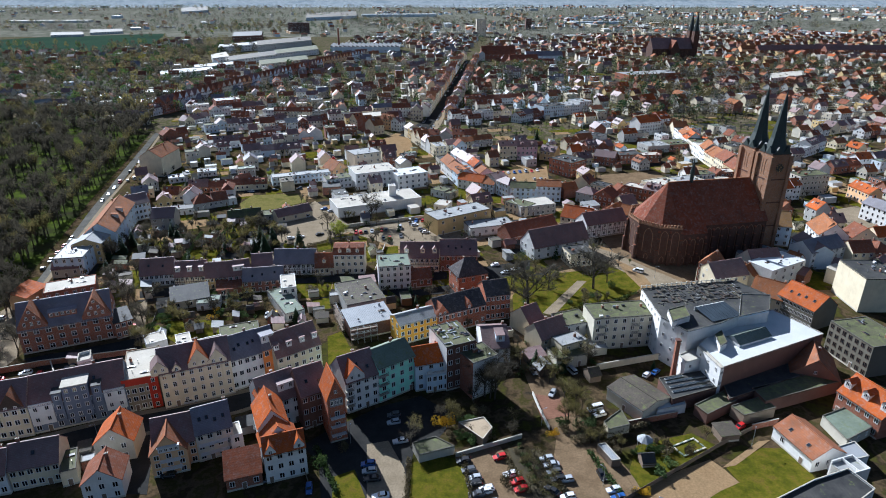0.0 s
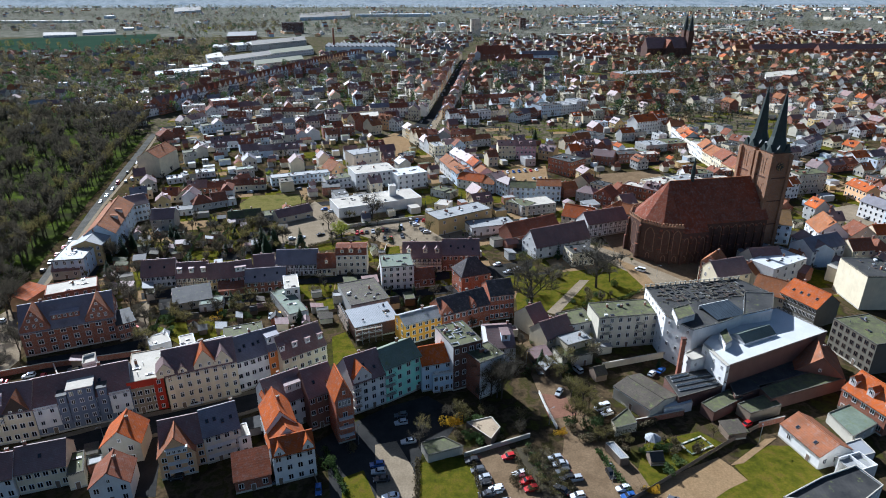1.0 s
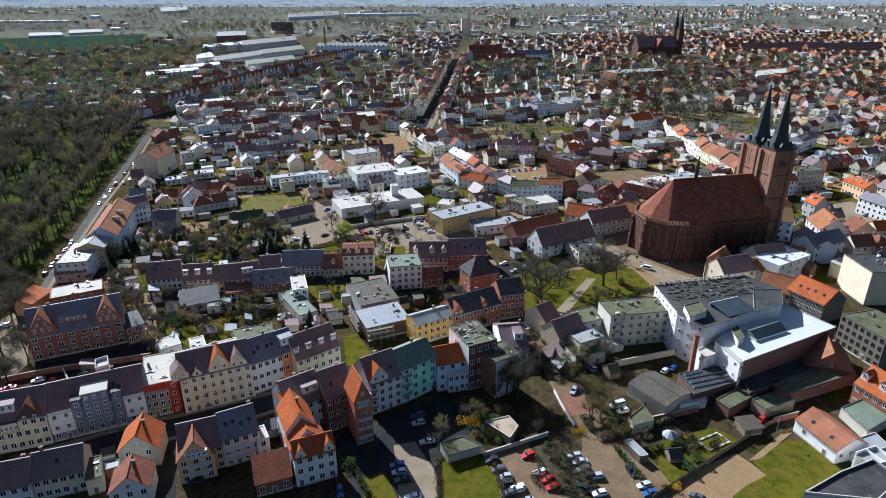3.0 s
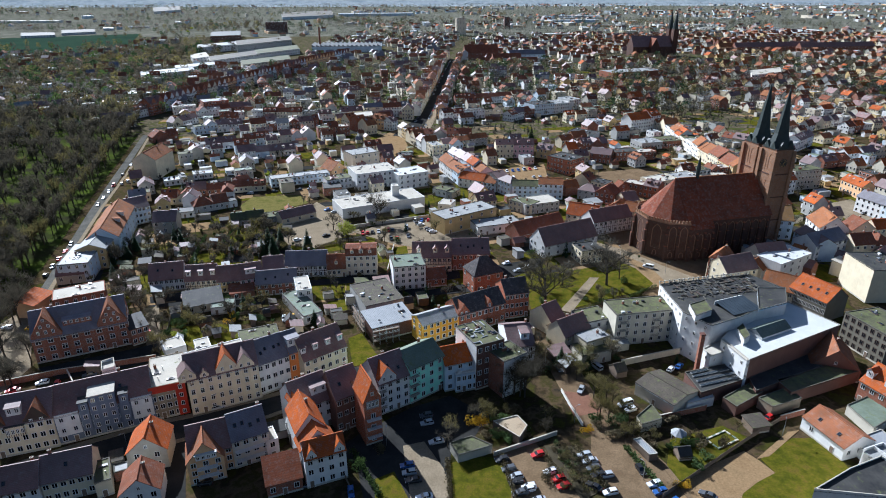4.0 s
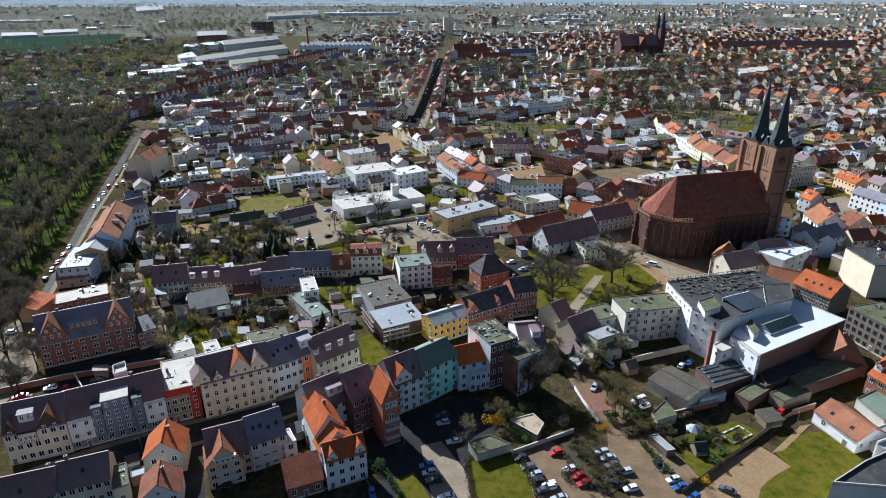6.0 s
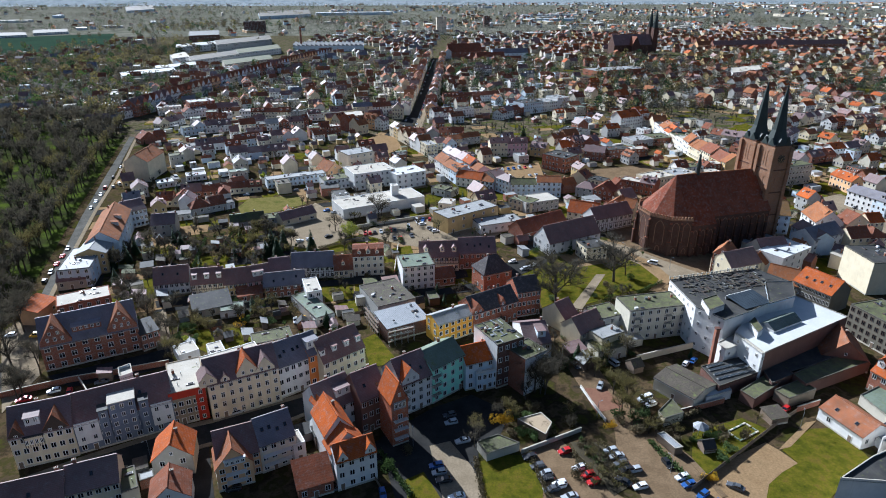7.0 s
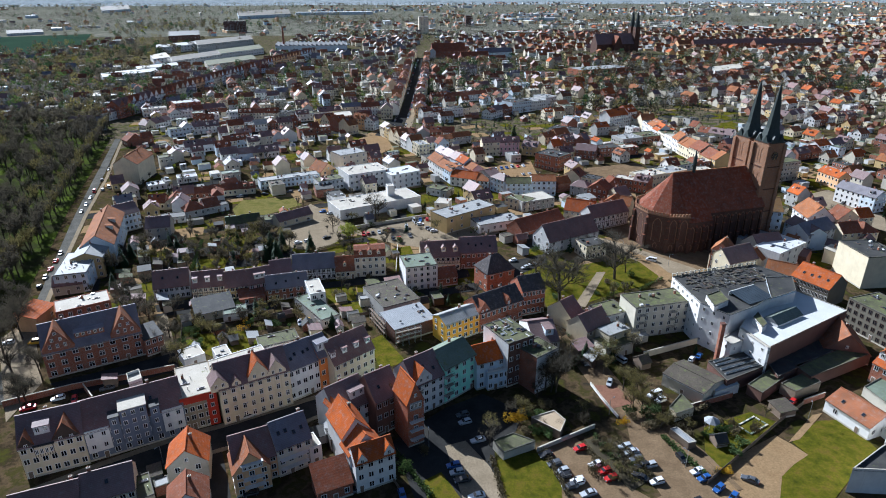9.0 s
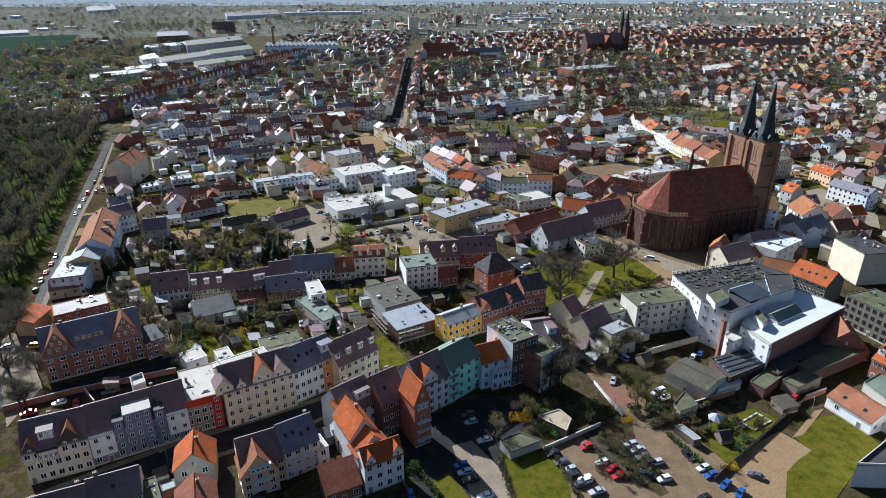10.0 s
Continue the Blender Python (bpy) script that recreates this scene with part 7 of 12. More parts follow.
fh(15.9, 440.0, -72, 12.6, 9.1, 8.6, "gable", 3.7, "pink", "t_brown")
fh(20.8, 428.7, -71, 11.9, 11.4, 9.2, "gable", 3.3, "lightblue", "t_brown")
fh(23.1, 416.9, -71, 11.9, 8.5, 9.6, "gable", 3.6, "lightblue", "t_orange")
fh(27.4, 405.7, -72, 12.0, 9.7, 7.8, "gable", 3.4, "pink", "t_salmon")
hs(34.3, 386.9, -58, 14.3, 9.7, 9.3, "cross", 2.6, "grey", "t_dark", 3, 4)
hs(41.0, 375.1, -59, 12.8, 8.8, 9.3, "hip", 2.7, "lightblue", "t_dark", 3, 4)
hs(50.1, 369.8, -6, 16.2, 9.9, 8.2, "gable", 2.4, "lightblue", "f_moss", 3, 5)
hs(65.7, 368.2, -7, 15.1, 10.7, 9.8, "gable", 2.6, "lightblue", "t_salmon", 3, 5)
fh(49.7, 467.8, 3, 13.5, 9.8, 11.1, "gable", 3.1, "cream", "t_brown")
fh(64.3, 468.9, 3, 15.6, 10.4, 10.5, "gable", 3.5, "pink", "t_brown")
fh(82.2, 465.2, -33, 12.2, 10.3, 7.5, "gable", 3.4, "ochre", "t_dark")
fh(88.6, 426.6, -49, 19.8, 16.8, 10.5, "flat", 6.0, "redbrick", "f_tar")
hs(45.4, 343.2, -43, 15.3, 9.6, 6.0, "flat", 3.4, "cream", "f_moss", 2, 5)
hs(53.2, 344.7, 18, 22.3, 14.1, 5.9, "flat", 4.6, "grey", "f_white", 2, 7)
fh(17.3, 504.0, 22, 14.0, 9.8, 6.0, "hip", 2.5, "cream", "t_salmon")
fh(31.9, 509.5, 22, 17.0, 8.8, 6.6, "gable", 2.8, "grey", "t_salmon")
fh(-27.7, 542.4, -69, 10.4, 10.6, 8.8, "gable", 3.2, "cream", "t_brown")
fh(-24.6, 532.5, -70, 10.2, 9.7, 9.1, "flat", 3.9, "ochre", "f_grey")
fh(-20.9, 522.9, -68, 10.3, 9.7, 8.5, "cross", 3.7, "cream", "t_salmon")
fh(-17.0, 511.1, -69, 14.4, 8.8, 8.0, "cross", 5.2, "cream", "t_salmon")
fh(-11.8, 498.2, -71, 13.4, 9.6, 7.6, "gable", 3.2, "white", "t_brown")
fh(-7.4, 487.1, -69, 10.4, 10.1, 9.2, "cross", 3.8, "white", "t_salmon")
fh(-3.6, 475.2, -71, 14.4, 8.9, 9.2, "flat", 3.4, "cream", "f_grey")
fh(-9.0, 532.0, -3, 10.7, 11.3, 5.9, "hip", 3.2, "grey", "t_red")
fh(2.5, 530.9, -4, 12.2, 10.3, 5.3, "cross", 4.4, "grey", "t_brown")
fh(14.0, 530.6, -3, 10.6, 11.1, 6.2, "gable", 3.4, "brick", "t_red")
fh(24.3, 529.0, -2, 10.1, 9.1, 6.1, "gable", 3.8, "grey", "t_red")
fh(-100.6, 545.2, 19, 9.6, 11.1, 8.6, "flat", 3.5, "brick", "f_moss")
fh(-91.9, 547.2, 20, 8.1, 9.0, 9.0, "gable", 3.9, "brick", "t_red")
fh(-83.7, 551.1, 21, 9.8, 10.6, 8.5, "flat", 3.8, "brick", "f_white")
fh(-80.6, 581.5, -53, 14.1, 8.9, 8.9, "cross", 5.1, "cream", "t_salmon")
fh(-71.2, 570.5, -53, 14.6, 10.4, 8.7, "cross", 5.3, "brick", "t_salmon")
fh(-62.1, 558.5, -52, 15.7, 10.2, 8.7, "cross", 5.7, "cream", "t_salmon")
fh(104.1, 498.5, 23, 12.1, 9.3, 6.9, "gable", 3.1, "cream", "t_salmon")
fh(115.7, 503.9, 23, 13.3, 9.4, 7.9, "gable", 4.0, "cream", "t_salmon")
fh(129.5, 535.0, -38, 23.9, 13.9, 4.6, "flat", 5.1, "white", "f_tar")
fh(109.6, 485.7, 17, 8.2, 9.1, 5.2, "cross", 3.0, "brick", "t_dark")
fh(117.7, 488.1, 18, 8.7, 8.9, 6.7, "gable", 3.6, "brick", "t_dark")
fh(126.4, 491.0, 18, 9.6, 9.2, 5.3, "cross", 3.5, "brick", "t_dark")
fh(133.3, 494.1, 18, 5.3, 11.0, 5.2, "gable", 3.8, "brick", "t_dark")
# ---- town towards the works, left ----
fh(-158.0, 383.3, 13, 11.4, 9.6, 4.6, "gable", 3.7, "brick", "t_brown")
fh(-147.0, 385.0, 15, 10.6, 7.7, 4.0, "gable", 3.0, "brick", "t_red")
fh(-133.3, 388.8, 15, 17.7, 8.7, 4.4, "hip", 3.0, "cream", "t_red")
fh(-120.8, 392.2, 13, 8.1, 9.4, 4.1, "hip", 2.8, "cream", "t_red")
fh(-132.9, 396.1, 44, 8.2, 10.4, 5.2, "gable", 3.1, "white", "t_red")
fh(-168.5, 367.0, 5, 8.9, 9.8, 4.7, "gable", 4.0, "cream", "t_red")
hs(-158.9, 368.2, 5, 10.4, 10.4, 4.5, "cross", 3.8, "cream", "t_red", 1, 3)
hs(-153.3, 342.2, 15, 12.9, 8.6, 3.5, "flat", 3.7, "white", "f_tar", 1, 4)
hs(-144.6, 351.8, 31, 11.1, 8.8, 4.5, "hip", 3.8, "grey", "t_red", 1, 3)
hs(-136.7, 358.0, 30, 8.7, 11.1, 4.4, "gable", 3.7, "grey", "t_red", 1, 3)
hs(-130.3, 360.5, 31, 4.7, 8.8, 3.9, "flat", 4.1, "white", "f_tar", 1, 1)
hs(-117.4, 328.1, 15, 8.2, 7.2, 3.5, "gable", 3.0, "grey", "f_moss", 1, 2)
hs(-108.7, 330.5, 15, 9.9, 7.1, 3.6, "gable", 3.3, "grey", "f_moss", 1, 3)
hs(-99.7, 333.8, 14, 9.1, 8.6, 3.1, "flat", 2.7, "grey", "f_moss", 1, 3)
fh(-182.3, 406.1, 28, 9.8, 9.0, 3.6, "flat", 3.4, "white", "f_grey")
fh(-176.4, 410.2, 29, 4.2, 10.5, 4.5, "flat", 3.9, "white", "f_tar")
fh(-190.2, 457.8, 24, 9.8, 9.1, 8.5, "flat", 3.6, "grey", "f_moss")
fh(-166.6, 421.4, 21, 12.7, 9.9, 3.7, "flat", 3.9, "white", "f_grey")
fh(-193.3, 500.6, 24, 8.3, 11.5, 5.3, "flat", 3.9, "white", "f_tar")
fh(-184.6, 504.2, 23, 10.3, 11.4, 5.5, "gable", 4.0, "white", "t_dark")
fh(-173.3, 508.0, 21, 13.4, 9.6, 6.1, "hip", 3.6, "white", "t_brown")
fh(-148.8, 471.9, 21, 12.4, 9.5, 6.8, "gable", 4.0, "white", "t_dark")
fh(-138.3, 476.3, 21, 10.3, 10.4, 5.7, "hip", 3.2, "lightblue", "t_dark")
fh(-129.4, 478.9, 21, 8.0, 9.2, 5.6, "gable", 3.8, "cream", "t_dark")
fh(-120.3, 482.9, 21, 11.8, 10.3, 5.4, "hip", 4.0, "white", "t_dark")
fh(-156.9, 513.2, 26, 9.1, 10.1, 6.9, "gable", 3.6, "sand", "t_red")
fh(-147.7, 517.7, 25, 11.3, 10.5, 7.2, "gable", 4.0, "lightblue", "t_red")
fh(-138.4, 522.0, 24, 9.1, 10.4, 7.1, "flat", 4.1, "sand", "f_grey")
fh(-129.8, 525.4, 25, 9.1, 9.3, 7.5, "gable", 3.4, "sand", "t_brown")
fh(-121.8, 530.1, 24, 9.3, 11.2, 6.5, "cross", 3.4, "white", "t_red")
fh(-112.1, 534.1, 24, 11.4, 10.1, 7.0, "cross", 4.1, "white", "t_brown")
fh(-213.5, 562.8, 29, 10.2, 10.3, 7.2, "flat", 3.8, "lightblue", "f_moss")
fh(-204.6, 567.2, 29, 9.6, 9.8, 8.0, "cross", 3.5, "lightblue", "t_dark")
fh(-196.0, 571.5, 28, 9.4, 9.2, 7.4, "gable", 3.9, "white", "t_dark")
fh(-186.3, 577.2, 27, 13.1, 10.0, 6.3, "hip", 3.9, "white", "t_dark")
fh(-163.4, 572.0, 21, 13.4, 10.8, 7.9, "gable", 4.1, "sand", "t_red")
fh(-152.5, 575.5, 21, 9.3, 10.0, 6.3, "flat", 3.1, "brick", "f_tar")
fh(-143.1, 579.6, 20, 11.2, 11.4, 6.5, "gable", 3.5, "white", "f_grey")
fh(-132.9, 582.1, 19, 9.4, 9.1, 6.8, "cross", 3.4, "brick", "t_brown")
fh(-122.1, 586.0, 20, 13.6, 9.2, 6.7, "gable", 3.7, "sand", "t_brown")
fh(-113.8, 590.0, 21, 4.7, 11.1, 7.4, "gable", 3.9, "brick", "t_red")
fh(-239.2, 533.9, 40, 13.6, 11.2, 5.2, "cross", 4.9, "brick", "t_red")
fh(-230.4, 540.0, 39, 7.6, 9.4, 5.3, "hip", 4.0, "brick", "t_red")
fh(-246.5, 593.1, 60, 11.3, 8.7, 5.6, "cross", 4.1, "cream", "t_brown")
fh(-241.8, 603.4, 58, 11.1, 11.5, 5.2, "gable", 3.8, "white", "t_brown")
fh(-236.4, 610.7, 58, 6.9, 10.1, 6.0, "gable", 3.1, "white", "t_brown")
fh(-235.6, 641.3, 30, 10.8, 11.2, 7.1, "cross", 3.9, "white", "t_red")
fh(-225.6, 646.5, 31, 11.6, 10.1, 8.0, "flat", 3.8, "white", "f_white")
fh(-216.0, 652.1, 30, 10.5, 10.3, 7.7, "gable", 3.8, "white", "t_red")
fh(-205.6, 658.3, 30, 13.6, 10.4, 8.0, "hip", 4.1, "brick", "t_brown")
fh(-196.2, 663.2, 31, 7.4, 9.5, 8.0, "gable", 3.1, "white", "t_dark")
fh(-261.2, 662.6, 26, 22.7, 9.5, 7.8, "flat", 4.0, "white", "f_white")
fh(-229.1, 662.2, 28, 25.2, 18.5, 13.6, "flat", 7.2, "redbrick", "f_grey")
fh(-177.9, 635.9, -0, 11.1, 10.5, 7.8, "flat", 3.5, "white", "f_white")
fh(-165.5, 635.7, 2, 13.7, 9.7, 6.7, "gable", 3.4, "sand", "t_red")
fh(-152.4, 635.5, 1, 12.5, 8.8, 6.6, "gable", 3.2, "sand", "t_red")
fh(-139.8, 635.9, 1, 12.5, 9.1, 6.3, "gable", 4.1, "sand", "t_red")
fh(-127.4, 636.5, 2, 12.2, 9.8, 6.4, "flat", 3.8, "grey", "f_tar")
fh(-115.9, 637.6, 3, 10.7, 11.3, 7.1, "flat", 4.1, "grey", "f_moss")
fh(-108.7, 618.5, 16, 12.1, 9.7, 7.3, "gable", 3.4, "white", "t_brown")
fh(-98.4, 622.2, 14, 9.5, 11.4, 7.6, "flat", 3.7, "white", "f_moss")
fh(-88.2, 624.9, 15, 11.4, 11.4, 8.2, "hip", 4.1, "white", "t_brown")
fh(-77.6, 627.1, 14, 10.2, 10.2, 8.6, "gable", 3.6, "sand", "t_brown")
fh(-61.9, 630.7, 14, 19.0, 9.2, 11.3, "gable", 3.2, "cream", "t_slate")
fh(-43.2, 635.4, 15, 19.5, 8.5, 10.3, "hip", 3.7, "white", "t_red")
fh(-29.8, 639.1, 16, 8.2, 8.8, 11.0, "gable", 3.5, "white", "t_slate")
fh(-303.6, 637.8, 69, 8.8, 10.4, 8.9, "gable", 3.9, "white", "t_salmon")
fh(-299.6, 646.7, 69, 10.7, 9.8, 8.0, "gable", 3.6, "white", "t_brown")
fh(-295.6, 657.5, 67, 12.3, 10.7, 9.1, "flat", 3.8, "cream", "f_white")
fh(-290.4, 668.5, 68, 11.8, 9.5, 9.2, "cross", 4.3, "cream", "t_salmon")
fh(-287.3, 678.2, 69, 8.4, 11.3, 8.9, "cross", 3.0, "white", "t_brown")
fh(-302.7, 593.4, 22, 19.4, 10.5, 10.0, "gable", 4.0, "grey", "t_dark")
fh(-289.2, 598.2, 22, 9.0, 8.9, 9.2, "gable", 3.1, "beige", "t_slate")
fh(-377.6, 563.8, 43, 16.9, 10.2, 7.8, "flat", 3.7, "white", "f_grey")
fh(-428.2, 668.1, 39, 15.3, 8.8, 8.8, "gable", 3.6, "cream", "f_grey")
fh(-415.9, 677.9, 40, 13.4, 8.6, 7.6, "gable", 3.4, "brick", "t_dark")
fh(-402.8, 688.9, 39, 12.1, 9.1, 7.4, "gable", 3.8, "cream", "t_dark")
fh(-51.1, 576.0, -31, 12.1, 9.1, 10.3, "gable", 3.9, "peach", "t_salmon")
fh(-41.5, 571.0, -29, 9.4, 10.1, 9.0, "cross", 3.4, "white", "t_brown")
fh(-18.1, 641.5, 84, 11.4, 9.0, 9.8, "gable", 3.2, "white", "t_brown")
fh(-16.8, 653.2, 84, 12.0, 8.8, 8.9, "flat", 3.6, "white", "f_tar")
fh(-16.7, 666.0, 85, 13.5, 11.4, 11.0, "flat", 3.2, "cream", "f_moss")
fh(-14.3, 681.1, 83, 17.0, 9.8, 10.6, "gable", 3.4, "cream", "t_salmon")
fh(-12.8, 697.4, 84, 15.6, 10.2, 10.7, "cross", 5.7, "cream", "t_salmon")
fh(-10.9, 712.4, 84, 14.4, 9.4, 10.3, "flat", 4.1, "cream", "f_grey")
fh(-9.3, 726.0, 83, 12.9, 9.1, 11.5, "cross", 4.7, "cream", "t_red")
fh(-8.8, 739.9, 84, 14.9, 11.0, 8.9, "cross", 5.4, "peach", "t_brown")
fh(-7.0, 754.1, 85, 13.4, 10.4, 10.9, "gable", 4.1, "white", "t_red")
fh(-5.3, 766.8, 83, 12.1, 9.6, 9.0, "flat", 3.8, "cream", "f_grey")
fh(-5.0, 776.6, 84, 7.4, 11.1, 10.5, "flat", 4.0, "peach", "f_tar")
fh(-4.0, 786.0, 85, 11.5, 11.0, 9.8, "cross", 4.2, "white", "t_brown")
fh(-2.5, 798.6, 85, 13.7, 10.4, 9.7, "cross", 5.0, "peach", "t_red")
fh(-0.3, 814.0, 84, 17.2, 9.0, 10.6, "flat", 3.5, "peach", "f_moss")
fh(0.5, 831.1, 85, 16.9, 10.9, 9.0, "gable", 4.1, "cream", "t_salmon")
fh(2.0, 848.4, 83, 17.9, 11.2, 10.3, "gable", 3.5, "peach", "t_red")
fh(4.1, 866.3, 85, 17.9, 10.5, 11.3, "gable", 4.1, "peach", "t_red")
fh(5.6, 882.0, 84, 13.6, 10.7, 10.3, "cross", 4.9, "white", "t_salmon")
fh(6.6, 894.7, 84, 11.8, 11.1, 11.3, "flat", 3.1, "cream", "f_white")
fh(9.3, 909.4, 85, 17.9, 8.6, 10.9, "cross", 6.5, "peach", "t_brown")
fh(9.6, 925.3, 84, 13.7, 11.1, 10.1, "flat", 3.9, "cream", "f_white")
fh(12.1, 940.5, 84, 16.8, 9.1, 11.3, "gable", 3.6, "peach", "t_brown")
fh(13.6, 957.7, 85, 17.7, 9.3, 10.6, "cross", 6.4, "peach", "t_red")
fh(15.9, 976.6, 84, 16.9, 8.5, 11.1, "cross", 6.1, "white", "t_red")
fh(17.2, 993.6, 85, 17.0, 9.2, 11.1, "cross", 6.1, "white", "t_orange")
fh(18.6, 1009.9, 83, 15.6, 9.8, 10.0, "gable", 3.9, "cream", "t_salmon")
fh(20.5, 1023.4, 83, 11.6, 8.6, 11.0, "flat", 3.6, "white", "f_white")
fh(20.4, 1035.6, 85, 12.4, 11.1, 9.8, "gable", 3.1, "white", "t_salmon")
fh(22.6, 1049.2, 84, 15.1, 9.6, 10.0, "flat", 3.9, "cream", "f_grey")
fh(24.2, 1063.1, 85, 12.7, 9.1, 8.6, "gable", 3.2, "cream", "t_red")
fh(25.3, 1076.0, 86, 13.0, 9.4, 10.7, "flat", 3.4, "white", "f_moss")
fh(26.7, 1088.3, 86, 11.5, 9.0, 9.8, "flat", 4.1, "peach", "f_moss")
fh(27.3, 1102.3, 83, 16.4, 10.7, 8.9, "cross", 5.9, "cream", "t_red")
fh(29.3, 1116.2, 86, 11.4, 9.4, 10.3, "flat", 3.4, "peach", "f_tar")
fh(30.0, 1130.0, 83, 16.2, 10.7, 10.7, "gable", 4.0, "cream", "t_red")
fh(32.2, 1143.8, 84, 11.5, 9.1, 9.5, "flat", 3.3, "cream", "f_moss")
fh(32.4, 1155.3, 85, 11.3, 10.8, 10.5, "gable", 3.3, "cream", "t_orange")
fh(22.6, 793.0, -95, 15.5, 9.1, 9.5, "gable", 3.3, "cream", "t_red")
fh(21.6, 778.6, -96, 13.0, 10.3, 8.9, "gable", 3.4, "cream", "t_red")
fh(20.8, 765.9, -96, 12.3, 11.4, 10.1, "gable", 3.8, "cream", "t_brown")
fh(18.0, 752.6, -95, 14.8, 8.7, 8.4, "cross", 5.3, "white", "t_salmon")
fh(17.0, 739.0, -96, 12.4, 9.6, 9.5, "gable", 3.2, "cream", "t_brown")
fh(15.4, 725.2, -97, 15.2, 9.4, 7.7, "flat", 4.1, "white", "f_tar")
fh(13.9, 710.9, -97, 13.4, 9.5, 10.0, "flat", 3.7, "white", "f_moss")
fh(12.2, 696.4, -97, 15.7, 9.3, 8.8, "gable", 3.9, "cream", "t_red")
fh(10.8, 681.8, -96, 13.6, 9.7, 8.2, "cross", 4.9, "white", "t_red")
fh(10.1, 667.1, -96, 15.8, 11.3, 9.3, "cross", 5.7, "lightblue", "t_red")
fh(7.6, 654.2, -97, 10.2, 9.1, 9.4, "cross", 3.7, "cream", "t_red")
fh(42.9, 991.3, -96, 17.9, 8.8, 8.7, "hip", 3.2, "white", "t_brown")
fh(41.8, 975.4, -95, 13.9, 9.9, 9.6, "cross", 5.0, "lightblue", "t_salmon")
fh(40.4, 960.8, -96, 15.4, 10.2, 9.1, "hip", 3.9, "lightblue", "t_red")
fh(39.0, 945.7, -96, 14.8, 10.4, 7.7, "cross", 5.3, "lightblue", "t_salmon")
fh(37.7, 929.8, -96, 17.0, 11.1, 9.9, "gable", 3.2, "cream", "t_red")
fh(36.1, 913.5, -95, 15.8, 11.3, 7.8, "hip", 3.6, "cream", "t_red")
fh(34.4, 899.1, -95, 13.1, 10.8, 8.1, "cross", 4.7, "white", "t_brown")
fh(32.2, 883.9, -95, 17.5, 9.6, 8.2, "hip", 4.1, "cream", "t_red")
fh(30.0, 866.4, -96, 17.6, 8.7, 9.6, "flat", 3.6, "lightblue", "f_grey")
fh(28.5, 849.4, -96, 16.3, 9.3, 8.4, "gable", 3.9, "lightblue", "t_brown")
fh(26.6, 833.0, -96, 16.6, 8.8, 7.8, "hip", 3.2, "cream", "t_red")
fh(26.3, 818.4, -94, 12.4, 11.2, 9.7, "gable", 3.2, "cream", "t_red")
fh(24.1, 806.5, -96, 11.6, 9.3, 9.6, "flat", 4.1, "white", "f_tar")
fh(59.4, 1154.2, -96, 17.3, 10.2, 10.2, "gable", 3.8, "white", "t_brown")
fh(58.4, 1139.3, -97, 12.3, 11.0, 8.7, "cross", 4.5, "cream", "t_salmon")
fh(56.2, 1124.6, -94, 17.3, 9.5, 7.9, "flat", 4.0, "lightblue", "f_tar")
fh(54.6, 1108.8, -96, 14.4, 9.4, 8.0, "hip", 3.8, "white", "t_salmon")
fh(52.9, 1094.6, -97, 14.0, 8.7, 8.6, "gable", 4.0, "white", "t_salmon")
fh(51.8, 1081.2, -94, 13.0, 9.2, 8.5, "gable", 3.9, "white", "t_salmon")
fh(51.0, 1067.0, -97, 15.3, 10.3, 9.2, "gable", 3.2, "white", "t_red")
fh(49.1, 1052.6, -96, 13.7, 9.4, 10.1, "flat", 3.8, "cream", "f_moss")
fh(48.4, 1038.0, -96, 15.2, 10.6, 9.1, "gable", 3.3, "lightblue", "t_red")
fh(46.0, 1024.0, -96, 13.1, 8.7, 8.4, "gable", 3.7, "lightblue", "t_salmon")
fh(46.1, 1011.0, -97, 12.7, 11.4, 7.7, "flat", 3.6, "cream", "f_tar")
fh(11.4, 612.2, 24, 10.4, 10.7, 8.8, "hip", 3.6, "white", "t_red")
fh(21.7, 616.8, 24, 12.1, 11.1, 7.3, "gable", 3.7, "white", "t_red")
fh(32.1, 620.1, 22, 9.6, 9.1, 8.2, "flat", 3.3, "white", "f_tar")
fh(42.4, 625.6, 24, 13.4, 11.0, 8.7, "flat", 3.4, "white", "f_tar")
fh(53.0, 629.2, 24, 8.8, 9.4, 8.6, "gable", 4.0, "cream", "f_moss")
fh(61.4, 633.2, 24, 9.6, 10.3, 7.9, "cross", 3.5, "cream", "t_red")
fh(33.9, 705.2, 11, 18.3, 9.4, 8.0, "gable", 3.9, "brick", "t_red")
fh(50.3, 708.4, 11, 15.1, 8.6, 7.0, "gable", 3.8, "brick", "t_red")
fh(66.3, 713.4, 13, 18.0, 11.5, 7.4, "gable", 3.3, "white", "t_red")
fh(82.7, 716.5, 11, 15.4, 10.6, 7.8, "gable", 3.3, "white", "t_red")
fh(109.6, 642.2, 27, 25.4, 17.9, 11.3, "flat", 6.3, "lightblue", "f_tar")
fh(129.2, 653.6, 26, 19.9, 20.0, 10.0, "flat", 6.9, "white", "f_grey")
fh(145.0, 661.6, 27, 15.5, 19.5, 12.3, "flat", 6.4, "white", "f_grey")
fh(74.6, 608.7, 46, 9.7, 11.1, 7.0, "gable", 3.3, "white", "t_red")
fh(81.9, 616.1, 45, 11.1, 11.4, 7.7, "gable", 4.0, "white", "t_dark")
fh(90.7, 623.5, 44, 11.6, 9.5, 7.1, "hip", 3.7, "brick", "t_red")
